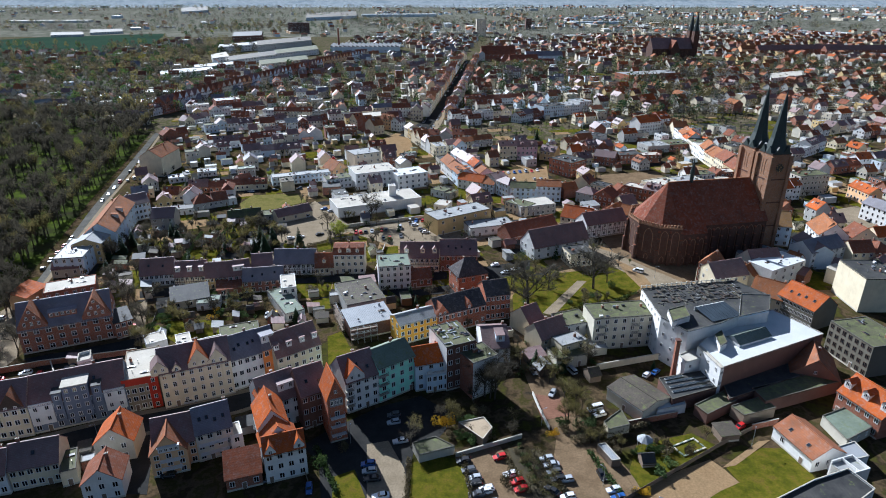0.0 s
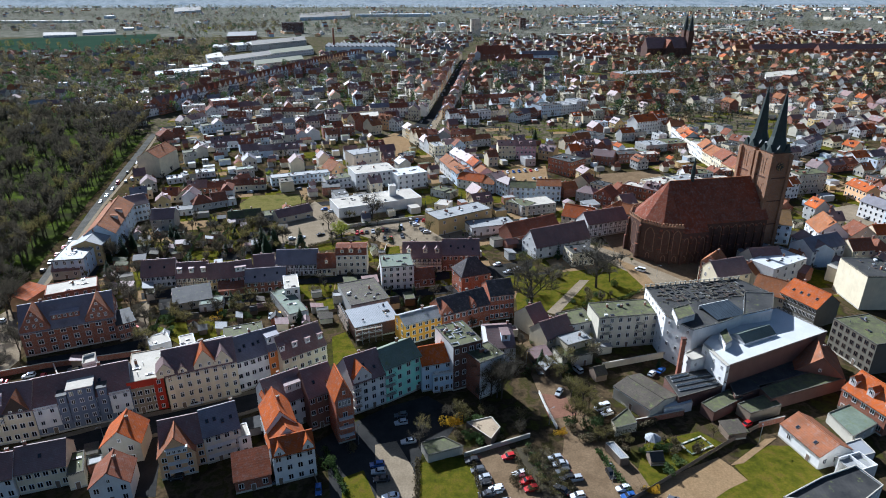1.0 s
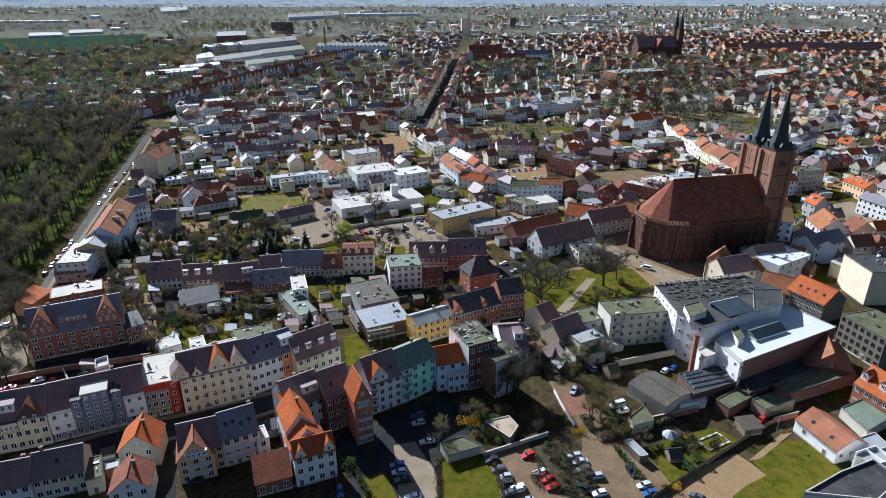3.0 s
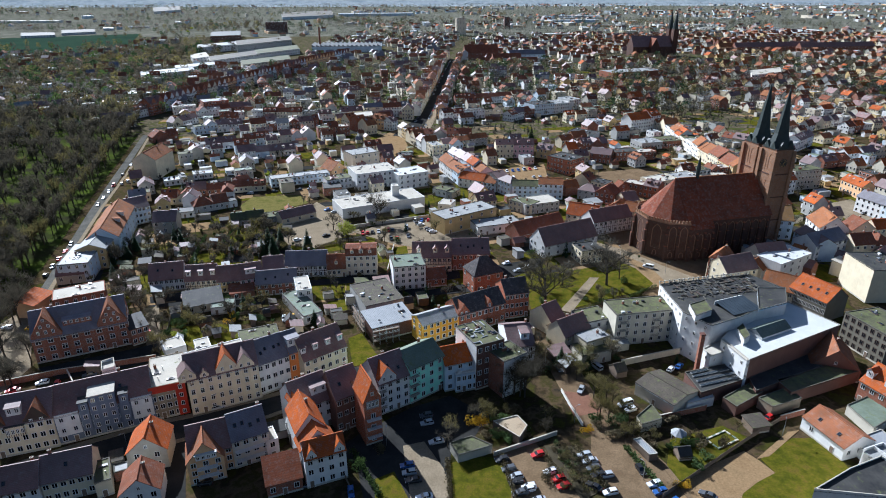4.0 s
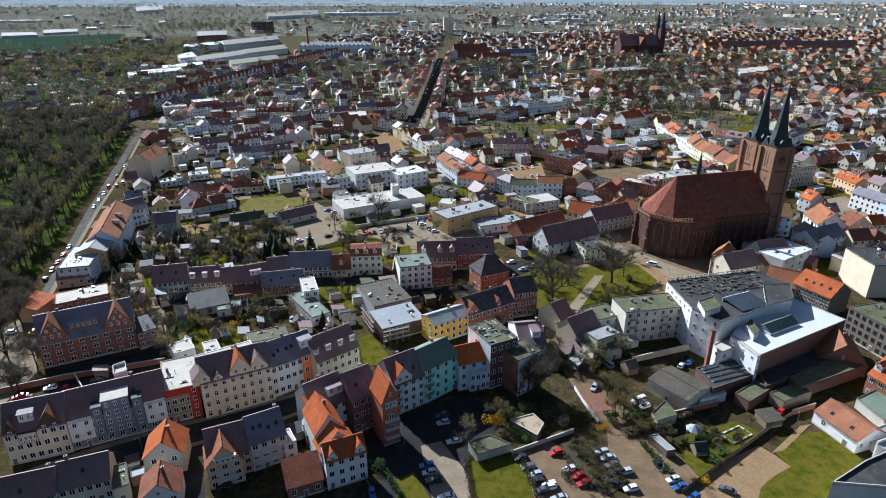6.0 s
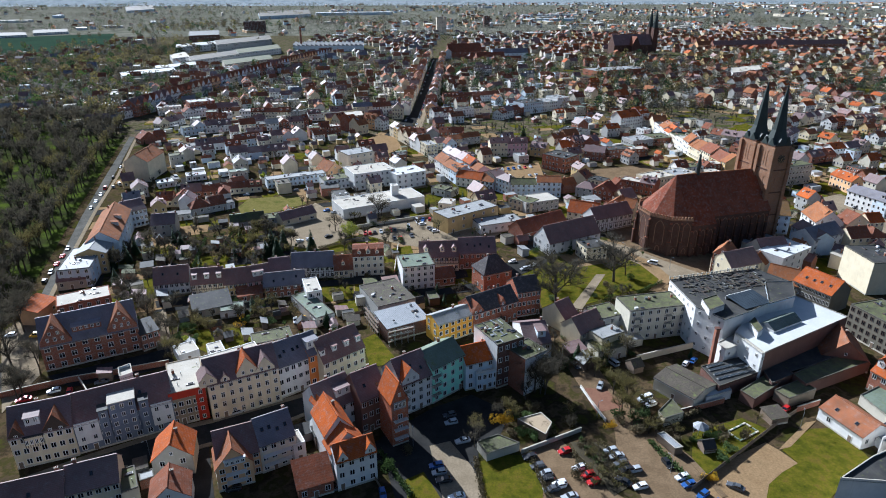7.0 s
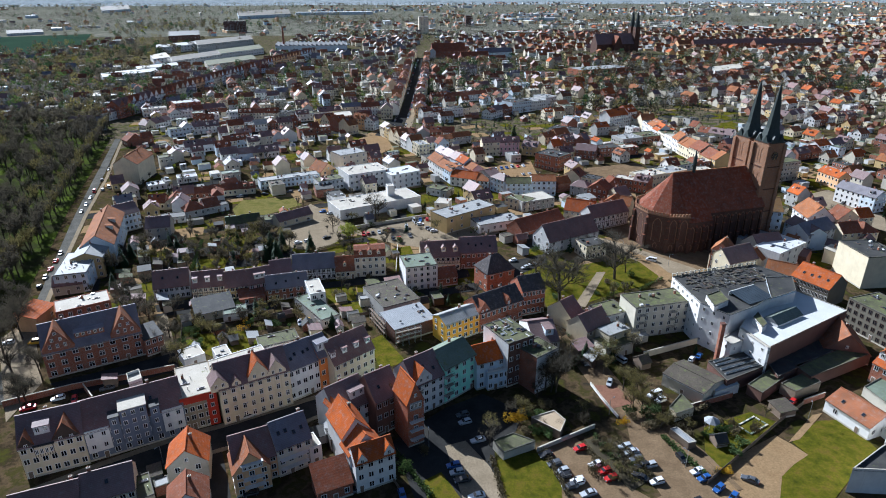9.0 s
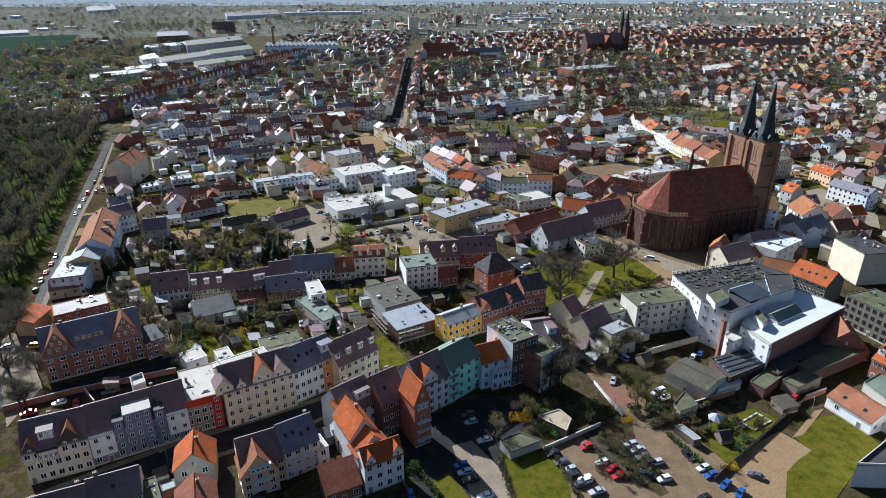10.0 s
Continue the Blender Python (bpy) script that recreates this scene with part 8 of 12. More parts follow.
fh(96.9, 629.8, 45, 5.9, 9.7, 7.3, "flat", 3.2, "brick", "f_grey")
# ---- infill of yards and back houses ----
hs(-135.2, 372.6, 102, 12.7, 6.6, 6.8, "hip", 2.5, "white", "t_red", 2, 3)
hs(-153.1, 359.5, 97, 9.1, 9.3, 6.5, "gable", 3.5, "white", "t_dark", 2, 2)
hs(109.3, 350.9, 110, 11.4, 9.9, 4.1, "cross", 4.3, "cream", "t_dark", 1, 2)
hs(109.3, 364.6, 18, 10.7, 5.8, 6.7, "cross", 4.1, "brick", "t_red", 2, 2)
hs(87.2, 346.4, 19, 9.4, 6.6, 3.9, "shed", 0.9, "grey", "f_grey", 1, 2, chim=0)
hs(84.2, 337.4, 109, 10.5, 6.3, 4.6, "flat", 2.4, "white", "f_grey", 2, 2)
hs(78.9, 373.3, 111, 8.1, 10.1, 6.1, "cross", 3.1, "brick", "t_salmon", 2, 2)
hs(191.7, 281.4, 38, 9.4, 6.7, 3.3, "gable", 2.6, "white", "t_red", 1, 2, chim=0)
hs(176.8, 248.5, 32, 7.5, 7.9, 6.3, "shed", 0.9, "sand", "f_white", 2, 1)
hs(159.9, 251.4, 126, 9.3, 6.6, 5.0, "gable", 2.5, "brick", "t_brown", 2, 2)
hs(205.0, 263.8, 38, 7.3, 5.6, 4.5, "gable", 2.1, "cream", "t_brown", 1, 1)
hs(159.9, 278.4, 124, 9.8, 6.2, 3.9, "flat", 2.4, "sand", "f_grey", 1, 2, chim=0)
hs(164.8, 263.8, 122, 6.1, 6.8, 5.9, "gable", 2.6, "white", "t_salmon", 2, 1)
hs(200.1, 280.8, 32, 7.6, 7.3, 5.8, "flat", 2.8, "brick", "f_grey", 2, 1)
hs(186.8, 260.9, 129, 8.9, 5.4, 3.5, "gable", 2.1, "white", "t_dark", 1, 2, chim=0)
hs(167.2, 277.3, 122, 9.9, 5.1, 3.1, "flat", 1.9, "cream", "f_grey", 1, 2, chim=0)
hs(154.6, 268.7, 36, 8.3, 5.1, 3.1, "cross", 3.2, "grey", "t_salmon", 1, 2, chim=0)
hs(187.0, 236.4, 31, 6.9, 5.0, 5.4, "cross", 2.6, "cream", "t_salmon", 2, 1)
hs(197.9, 251.2, 123, 9.0, 7.4, 6.3, "flat", 2.8, "cream", "f_moss", 2, 2)
hs(130.9, 259.6, 122, 7.8, 6.3, 3.1, "gable", 2.4, "cream", "t_dark", 1, 1, chim=0)
hs(134.9, 247.7, 128, 9.1, 5.8, 6.2, "cross", 3.5, "sand", "t_salmon", 2, 2)
hs(-87.6, 313.4, 11, 4.5, 2.9, 2.5, "shed", 0.9, "timber", "f_corr", 1, 0, chim=0)
hs(-145.0, 311.9, 101, 3.0, 2.8, 2.6, "gable", 1.1, "timber", "f_moss", 1, 0, chim=0)
hs(-121.1, 303.7, 10, 3.2, 3.7, 2.7, "flat", 1.4, "wood", "f_moss", 1, 0, chim=0)
hs(-99.1, 287.2, 101, 3.9, 2.5, 2.7, "shed", 0.9, "stone", "t_brown", 1, 0, chim=0)
hs(-152.8, 307.9, 102, 3.3, 3.1, 2.4, "gable", 1.2, "brick", "f_grey", 1, 0, chim=0)
hs(-80.6, 281.6, 98, 4.3, 2.6, 2.6, "flat", 1.0, "grey", "f_corr", 1, 0, chim=0)
hs(-108.8, 285.7, 12, 4.1, 2.8, 2.3, "shed", 0.9, "brick", "f_corr", 1, 0, chim=0)
hs(-140.8, 306.1, 10, 4.7, 2.7, 2.3, "flat", 1.0, "brick", "f_moss", 1, 0, chim=0)
hs(-100.8, 214.8, 16, 4.6, 3.5, 2.4, "gable", 1.3, "brick", "f_corr", 1, 0, chim=0)
hs(-86.9, 207.0, 107, 4.8, 3.6, 2.4, "shed", 0.9, "wood", "f_grey", 1, 0, chim=0)
hs(-115.0, 222.7, 22, 3.4, 3.9, 2.4, "shed", 0.9, "grey", "f_corr", 1, 0, chim=0)
hs(-106.1, 200.9, 108, 3.8, 2.9, 2.7, "gable", 1.1, "beige", "f_grey", 1, 0, chim=0)
hs(-114.9, 235.3, 107, 3.4, 3.6, 2.8, "gable", 1.4, "wood", "t_dark", 1, 0, chim=0)
# ---- streets, yards, lawns ----
sheet("road", [(-137.6, 135.4), (-118.5, 144.9), (-97.9, 155.6), (-88.8, 158.9), (-68.1, 166.8), (-53.6, 173.4), (-39.4, 183.2), (-34.3, 179.5), (-55.6, 161.5), (-63.6, 157.8), (-84.7, 148.4), (-100.2, 142.6), (-133.3, 128.4)], 0.05, "asphalt", "grey asphalt street between the house rows", "road")
sheet("road", [(-84.1, 123.3), (-77.4, 123.0), (-86.0, 148.4), (-90.3, 146.7)], 0.0571, "asphalt", "narrow asphalt lane", "road")
sheet("road", [(26.1, 215.6), (32.6, 219.0), (34.8, 193.9), (38.1, 164.4), (42.3, 148.7), (49.4, 131.4), (52.3, 116.7), (35.0, 117.6), (34.4, 134.5), (32.4, 150.5), (29.2, 166.4), (26.7, 190.5)], 0.0542, "cobble", "brown cobbled street down to the car park", "road")
sheet("pavement", [(29.2, 166.4), (37.5, 164.4), (39.6, 155.3), (30.4, 153.0)], 0.0863, "redpave", "patch of red clinker paving", "ground")
sheet("pavement", [(-40.5, 141.9), (-35.2, 147.7), (-20.0, 159.6), (-7.1, 165.3), (4.3, 154.7), (-2.1, 143.5), (-8.3, 139.0), (-12.7, 108.2), (-28.9, 109.1), (-34.4, 133.7)], 0.0534, "asphalt", "asphalt courtyard with parking", "ground")
sheet("pavement", [(-22.1, 142.2), (-16.0, 143.8), (-10.8, 132.8), (-8.2, 120.7), (-7.4, 106.8), (-20.1, 108.4), (-19.8, 122.2)], 0.0855, "paving", "pale paved drive", "ground")
sheet("lawn", [(-29.6, 129.3), (-24.3, 132.1), (-14.7, 108.4), (-27.5, 109.0)], 0.1026, "grass", "green lawn beside the courtyard", "ground")
sheet("lawn", [(-9.7, 134.2), (-1.7, 137.2), (6.9, 135.6), (6.7, 123.1), (4.8, 115.6), (2.6, 105.5), (-9.4, 107.0), (-9.5, 121.3)], 0.1047, "grass", "green lawn with a hedge", "ground")
sheet("pavement", [(3.7, 138.9), (16.5, 141.6), (23.4, 123.0), (29.0, 116.3), (40.7, 120.8), (40.0, 100.6), (-0.0, 105.8)], 0.0618, "cobble", "brown paved car park", "ground")
sheet("road", [(33.1, 143.8), (45.4, 144.0), (47.7, 111.0), (48.0, 99.6), (33.3, 101.5), (30.2, 133.1)], 0.0689, "cobble", "brown cobbled street past the gardens", "road")
sheet("ground", [(55.4, 126.4), (65.7, 132.0), (75.1, 136.0), (77.4, 132.2), (79.4, 127.2), (72.9, 124.1), (67.0, 120.3), (59.8, 110.4), (51.4, 99.2), (40.0, 100.6), (45.7, 114.1)], 0.081, "sandground", "bare sandy ground", "ground")
sheet("lawn", [(67.0, 120.3), (72.9, 124.1), (79.4, 127.2), (78.2, 132.6), (91.7, 140.7), (100.9, 140.3), (100.4, 125.8), (84.3, 117.2), (72.0, 108.8), (62.0, 97.8), (51.4, 99.2), (59.8, 110.4)], 0.1131, "grass", "large mown lawn", "ground")
sheet("path", [(77.0, 132.7), (92.0, 143.4), (95.8, 144.0), (81.2, 133.6)], 0.1352, "sandground", "worn sandy path across the lawn", "ground")
sheet("pavement", [(96.9, 145.7), (101.0, 146.0), (105.2, 133.0), (100.0, 131.9)], 0.1473, "paving", "concrete strip beside the barn", "ground")
sheet("lawn", [(55.9, 141.6), (73.9, 147.0), (78.9, 141.6), (52.5, 123.9), (50.8, 130.9)], 0.1194, "grass", "garden lawn with beds", "ground")
sheet("pavement", [(73.3, 293.9), (85.9, 281.9), (99.3, 260.6), (109.5, 246.5), (96.9, 241.4), (83.3, 261.5), (71.6, 282.7)], 0.1015, "paving", "pale paved church square", "ground")
sheet("pavement", [(82.1, 314.1), (102.8, 323.7), (113.3, 312.3), (130.0, 279.5), (119.3, 256.3), (109.5, 246.5), (99.3, 260.6), (85.9, 281.9)], 0.0786, "cobble", "cobbles round the church", "ground")
sheet("lawn", [(37.3, 254.6), (73.0, 263.3), (88.1, 248.9), (87.2, 237.5), (68.3, 232.0), (46.0, 221.6), (28.4, 215.5), (29.8, 235.2)], 0.0957, "grass", "park lawn below the church", "ground")
sheet("path", [(40.6, 220.5), (60.6, 250.4), (64.8, 250.1), (44.7, 218.3)], 0.1378, "paving", "pale path through the park", "ground")
sheet("path", [(83.6, 274.9), (91.8, 262.3), (93.6, 242.7), (83.2, 232.3), (78.4, 232.5), (87.3, 243.1), (84.9, 258.2)], 0.1299, "sandground", "curved sandy path round the lawn", "ground")
sheet("pavement", [(-51.3, 311.2), (-33.5, 326.7), (12.1, 336.3), (25.8, 304.5), (-1.4, 281.0), (-29.7, 294.2)], 0.092, "paving", "pale gravel car park behind the hall", "ground")
sheet("pavement", [(-91.9, 319.4), (-79.6, 363.8), (-62.2, 338.5), (-48.5, 314.4), (-69.6, 290.5), (-88.4, 297.4)], 0.0941, "paving", "pale gravel yard", "ground")
sheet("lawn", [(-124.6, 358.9), (-121.6, 375.0), (-92.3, 379.0), (-84.4, 361.9), (-103.5, 346.6), (-119.2, 343.6)], 0.1062, "meadow", "dry grass plot", "ground")
sheet("lawn", [(-118.8, 300.6), (-114.6, 324.9), (-109.0, 324.6), (-106.9, 284.0)], 0.1083, "grass", "garden lawn strip", "ground")
sheet("lawn", [(-32.4, 288.4), (-23.3, 291.6), (-20.6, 267.2), (-31.7, 260.2)], 0.1104, "grass", "lawn beside the white house", "ground")
sheet("lawn", [(-110.8, 205.7), (-109.3, 214.0), (-90.1, 215.1), (-85.1, 201.9), (-94.8, 194.0)], 0.1125, "grass", "back garden lawn", "ground")
sheet("lawn", [(-55.3, 232.1), (-48.1, 234.2), (-46.2, 222.8), (-53.4, 221.8)], 0.1146, "grass", "small square lawn", "ground")
sheet("lawn", [(-43.9, 202.1), (-39.2, 206.0), (-30.6, 186.2), (-40.3, 183.2)], 0.1167, "grass", "lawn behind the row houses", "ground")
sheet("road", [(-179.5, 236.3), (-194.8, 291.6), (-210.6, 348.7), (-230.8, 428.8), (-262.9, 558.6), (-257.5, 556.0), (-223.7, 422.8), (-203.3, 342.5), (-188.0, 287.7), (-173.7, 234.0), (-162.5, 193.3), (-156.4, 176.4), (-166.7, 176.9), (-171.1, 203.1)], 0.1088, "oldroad", "grey worn avenue along the wood", "road")
sheet("ground", [(-207.5, 195.7), (-186.1, 236.7), (-201.2, 297.7), (-221.1, 369.6), (-239.3, 446.6), (-266.9, 558.8), (-316.3, 605.4), (-391.9, 628.6), (-537.4, 637.2)], 0.0909, "forestfloor", "wood floor with dead leaves and patches of grass", "ground")
sheet("pavement", [(-181.9, 217.9), (-178.0, 235.2), (-152.6, 187.5), (-153.7, 167.3)], 0.143, "paving", "pale paved parking by the avenue", "ground")
sheet("road", [(-132.3, 239.8), (-103.5, 249.0), (-70.7, 252.3), (-29.0, 258.9), (-13.4, 240.8), (6.5, 247.5), (10.3, 259.2), (19.0, 265.0), (42.5, 273.7), (41.0, 263.8), (16.5, 245.8), (5.7, 238.6), (-18.9, 234.7), (-31.4, 251.3), (-69.9, 247.1), (-129.5, 233.6)], 0.1151, "asphalt", "narrow asphalt street", "road")
sheet("pavement", [(-127.7, 223.9), (-126.0, 233.4), (-111.6, 197.9), (-110.8, 188.8), (-118.5, 201.4)], 0.1172, "paving", "pale gravel drive", "ground")
sheet("pavement", [(-149.8, 186.7), (-122.2, 197.8), (-114.0, 201.9), (-109.1, 190.4), (-124.1, 183.7), (-139.2, 179.9)], 0.1193, "asphalt", "asphalt yard before the brick building", "ground")
sheet("pavement", [(-55.8, 524.8), (-35.1, 578.8), (-24.3, 498.9), (-37.6, 475.8)], 0.1214, "sandground", "small paved square", "ground")
sheet("road", [(-39.5, 545.7), (-20.1, 615.2), (-11.7, 650.4), (3.1, 779.6), (21.9, 967.5), (40.9, 1164.2), (53.2, 1163.4), (35.6, 966.7), (15.7, 778.8), (1.3, 649.7), (-20.5, 531.3)], 0.1335, "asphalt", "main street into the distance", "road")
sheet("pavement", [(227.1, 344.6), (251.3, 354.1), (250.1, 304.8), (232.1, 281.3), (225.3, 306.1)], 0.1256, "paving", "pale market square", "ground")
sheet("pavement", [(37.1, 431.0), (76.9, 444.1), (72.0, 400.8), (35.7, 389.9)], 0.1277, "sandground", "small car park in the town", "ground")
sheet("pavement", [(106.5, 419.7), (154.0, 431.9), (155.2, 402.8), (110.4, 385.7)], 0.1298, "cobble", "cobbled yard", "ground")
sheet("field", [(-1171.3, 1569.9), (-1076.2, 1733.1), (-799.1, 1878.0), (-624.1, 1345.0), (-671.7, 1260.0), (-894.3, 1178.9)], 0.3819, "field", "dark green field of crops", "field")
sheet("lawn", [(-792.1, 1154.9), (-714.3, 1222.8), (-595.9, 1255.0), (-612.5, 1344.2), (-567.4, 1213.3), (-653.6, 1146.0)], 0.384, "grass", "green strip beside the field", "ground")
sheet("lawn", [(227.7, 705.0), (291.3, 749.2), (288.8, 708.9), (234.5, 668.6)], 0.1861, "grass", "green lawn behind the row", "ground")
sheet("lawn", [(268.6, 539.3), (308.1, 569.0), (290.4, 531.1), (260.3, 517.3)], 0.1882, "grass", "garden lawn", "ground")
sheet("lawn", [(-186.7, 396.2), (-191.0, 429.3), (-192.1, 443.9), (-174.8, 401.8), (-175.1, 383.7)], 0.1603, "grass", "green garden strip", "ground")
# ---- works halls at the edge of the town ----
block([(-379.2, 1318.3), (-295.3, 1455.6), (-324.1, 1577.3), (-412.8, 1432.7)], 14.0, 'grey', 'f_corr', 'long works hall with grey sheet roof', floors=2, faces=(0,), cols=7.0, name='industrial_hall', category='hall', win=(3.2, 1.6))
block([(-307.7, 1185.6), (-247.6, 1281.2), (-270.0, 1372.3), (-331.0, 1263.3)], 10.0, 'white', 'f_moss', 'works hall with grey flat roof', floors=2, faces=(0,), cols=7.0, name='industrial_hall', category='hall', win=(3.2, 1.6))
block([(-451.7, 1296.3), (-388.3, 1369.7), (-412.2, 1443.4), (-471.5, 1361.8)], 12.0, 'white', 'f_grey', 'white works building with pale roof', floors=2, faces=(0,), cols=7.0, name='industrial_hall', category='hall', win=(3.2, 1.6))
block([(-359.5, 1078.3), (-304.7, 1185.5), (-331.0, 1262.8), (-385.4, 1151.5)], 9.0, 'white', 'f_corr', 'works hall with grey flat roof', floors=2, faces=(0,), cols=7.0, name='industrial_hall', category='hall', win=(3.2, 1.6))
block([(-290.9, 1018.1), (-232.1, 1104.6), (-249.3, 1171.8), (-312.1, 1083.7)], 9.0, 'stone', 'f_moss', 'works hall with mossy roof', floors=2, faces=(0,), cols=7.0, name='industrial_hall', category='hall', win=(3.2, 1.6))
block([(-404.4, 1125.5), (-386.6, 1161.5), (-420.4, 1245.9), (-431.8, 1194.0)], 8.0, 'white', 'f_white', 'white works building with pale roof', floors=2, faces=(0,), cols=7.0, name='industrial_hall', category='hall', win=(3.2, 1.6))
block([(-402.8, 906.3), (-348.4, 966.0), (-366.6, 1009.3), (-423.8, 950.9)], 8.0, 'white', 'f_grey', 'long white hall with grey roof', floors=2, faces=(0,), cols=7.0, name='industrial_hall', category='hall', win=(3.2, 1.6))
block([(-382.8, 981.8), (-338.7, 1037.7), (-354.3, 1078.9), (-400.1, 1026.3)], 8.0, 'white', 'f_grey', 'long white hall with sheet roof', floors=2, faces=(0,), cols=7.0, name='industrial_hall', category='hall', win=(3.2, 1.6))
block([(-472.9, 1455.8), (-414.5, 1485.9), (-454.9, 1643.6), (-515.5, 1606.4)], 22.0, 'darkbrick', 'f_tar', 'tall dark brick works block with flat roof', floors=2, faces=(0,), cols=7.0, name='industrial_hall', category='hall', win=(3.2, 1.6))
block([(-1041.0, 1723.9), (-972.0, 1759.0), (-1034.5, 1872.2), (-1116.5, 1855.4)], 6.0, 'white', 'f_corr', 'long white shed with pale roof', floors=2, faces=(0,), cols=7.0, name='industrial_hall', category='hall', win=(3.2, 1.6))
block([(-989.7, 1823.9), (-928.1, 1887.8), (-992.7, 2018.7), (-1066.0, 1971.7)], 6.0, 'white', 'f_corr', 'long white shed with pale roof', floors=2, faces=(0,), cols=7.0, name='industrial_hall', category='hall', win=(3.2, 1.6))
block([(-1308.2, 3297.2), (-1259.4, 3532.7), (-1526.4, 4285.2), (-1563.0, 3943.3)], 12.0, 'lightblue', 'f_corr', 'pale blue warehouse with flat roof', floors=2, faces=(0,), cols=7.0, name='industrial_hall', category='hall', win=(3.2, 1.6))
block([(-547.8, 2626.0), (-370.1, 2822.5), (-448.2, 3373.5), (-645.2, 3095.3)], 12.0, 'lightblue', 'f_corr', 'pale blue warehouse with flat roof', floors=2, faces=(0,), cols=7.0, name='industrial_hall', category='hall', win=(3.2, 1.6))
block([(-77.7, 589.1), (-59.7, 599.1), (-62.7, 622.7), (-80.8, 611.9)], 8.0, 'cream', 'f_white', 'pale flat-roofed town building of two storeys', floors=2, faces=(0,), cols=7.0, name='industrial_hall', category='hall', win=(3.2, 1.6))
block([(444.3, 857.5), (504.9, 890.9), (531.0, 943.6), (471.1, 912.7)], 9.0, 'white', 'f_white', 'white flat-roofed town building of two storeys', floors=2, faces=(0,), cols=7.0, name='industrial_hall', category='hall', win=(3.2, 1.6))
# ---- parked vehicles ----
car(16.0, 136.5, 15, "c_red", "hatch", lights=True)
car(7.1, 131.4, 12, "c_grey", "hatch", lights=True)
car(8.5, 128.4, 12, "c_silver", "hatch", lights=True)
car(5.7, 135.0, 12, "c_black", "hatch", lights=True)
car(11.5, 124.5, 12, "c_white", "hatch", lights=True)
car(8.9, 122.7, 12, "c_grey", "saloon", lights=True)
car(18.5, 129.9, 14, "c_white", "saloon", lights=True)
car(19.9, 127.1, 14, "c_red", "hatch", lights=True)
car(20.7, 124.4, 14, "c_red", "hatch", lights=True)
car(29.1, 135.8, 10, "c_silver", "hatch", lights=True)
car(30.0, 133.5, 10, "c_silver", "saloon", lights=True)
car(30.4, 130.6, 10, "c_grey", "hatch", lights=True)
car(30.9, 128.0, 10, "c_black", "hatch", lights=True)
car(33.1, 127.9, 10, "c_silver", "hatch", lights=True)
car(44.9, 124.2, 12, "c_white", "hatch", lights=True)
car(45.5, 121.5, 12, "c_blue", "hatch", lights=True)
car(43.0, 129.5, 100, "c_black", "hatch", lights=True)
car(-20.7, 133.8, 8, "c_blue", "hatch", lights=True)
car(-20.1, 131.1, 8, "c_silver", "hatch", lights=True)
car(-19.0, 128.2, 8, "c_black", "saloon", lights=True)
car(-15.2, 155.1, 12, "c_grey", "hatch", lights=True)
car(-15.0, 151.6, 14, "c_silver", "hatch", lights=True)
car(-12.4, 143.2, 14, "c_silver", "saloon", lights=True)
car(47.7, 158.2, 20, "c_white", "van", lights=True)
car(48.5, 155.3, 20, "c_white", "hatch", lights=True)
car(-16.2, 122.1, 10, "c_white", "saloon", lights=True)
car(57.4, 119.7, -40, "c_grey", "saloon", lights=True)
car(32.4, 121.8, 10, "c_white", "hatch", lights=True)
car(-166.9, 214.1, 8, "c_yellow", "van", lights=True)
car(-176.9, 215.1, 10, "c_white", "hatch", lights=True)
car(-58.1, 223.0, 95, "c_red", "hatch", lights=True)
car(-67.5, 218.4, 100, "c_yellow", "hatch", lights=True)
car(-65.1, 212.9, 100, "c_red", "hatch", lights=True)
car(-70.8, 217.7, 100, "c_white", "hatch", lights=True)
car(-74.4, 129.5, 10, "c_black", "hatch", lights=True)
car(-47.4, 127.7, 15, "c_grey", "saloon", lights=True)
car(-35.3, 124.6, 100, "c_blue", "hatch", lights=True)
car(89.2, 149.5, 30, "c_red", "hatch", lights=True)
car(90.9, 260.0, -35, "c_white", "van", lights=True)
car(30.4, 184.0, 100, "c_black", "hatch", lights=True)
car(31.1, 178.6, 100, "c_grey", "saloon", lights=True)
car(35.6, 166.0, 60, "c_silver", "hatch", lights=True)
car(24.7, 266.9, 20, "c_white", "hatch", lights=True)
car(28.7, 258.3, 20, "c_silver", "hatch", lights=True)
car(33.3, 261.9, 20, "c_white", "hatch", lights=True)
car(11.0, 123.7, 12, "c_white", "hatch", lights=True)
car(12.9, 119.8, 12, "c_silver", "saloon", lights=True)
car(8.4, 126.5, 12, "c_black", "hatch", lights=True)
car(49.6, 114.3, 40, "c_blue", "hatch", lights=True)
car(28.7, 123.9, -45, "c_black", "saloon", lights=True)
car(39.4, 114.0, 15, "c_black", "hatch", lights=True)
car(47.5, 117.7, 30, "c_blue", "hatch", lights=True)
car(-38.5, 311.0, 96, "c_silver", "saloon")
car(-36.0, 311.8, 91, "c_black", "saloon")
car(-33.5, 312.7, 91, "c_red", "hatch")
car(-31.1, 313.5, 271, "c_grey", "saloon")
car(-23.6, 316.0, 92, "c_silver", "van")
car(-17.0, 322.9, 193, "c_silver", "hatch")
car(-15.7, 320.7, 192, "c_white", "hatch")
car(-11.8, 314.0, 190, "c_grey", "hatch")
car(-10.5, 311.8, 190, "c_grey", "saloon")
car(-9.2, 309.6, 188, "c_white", "hatch")
car(-18.9, 327.1, 89, "c_white", "hatch")
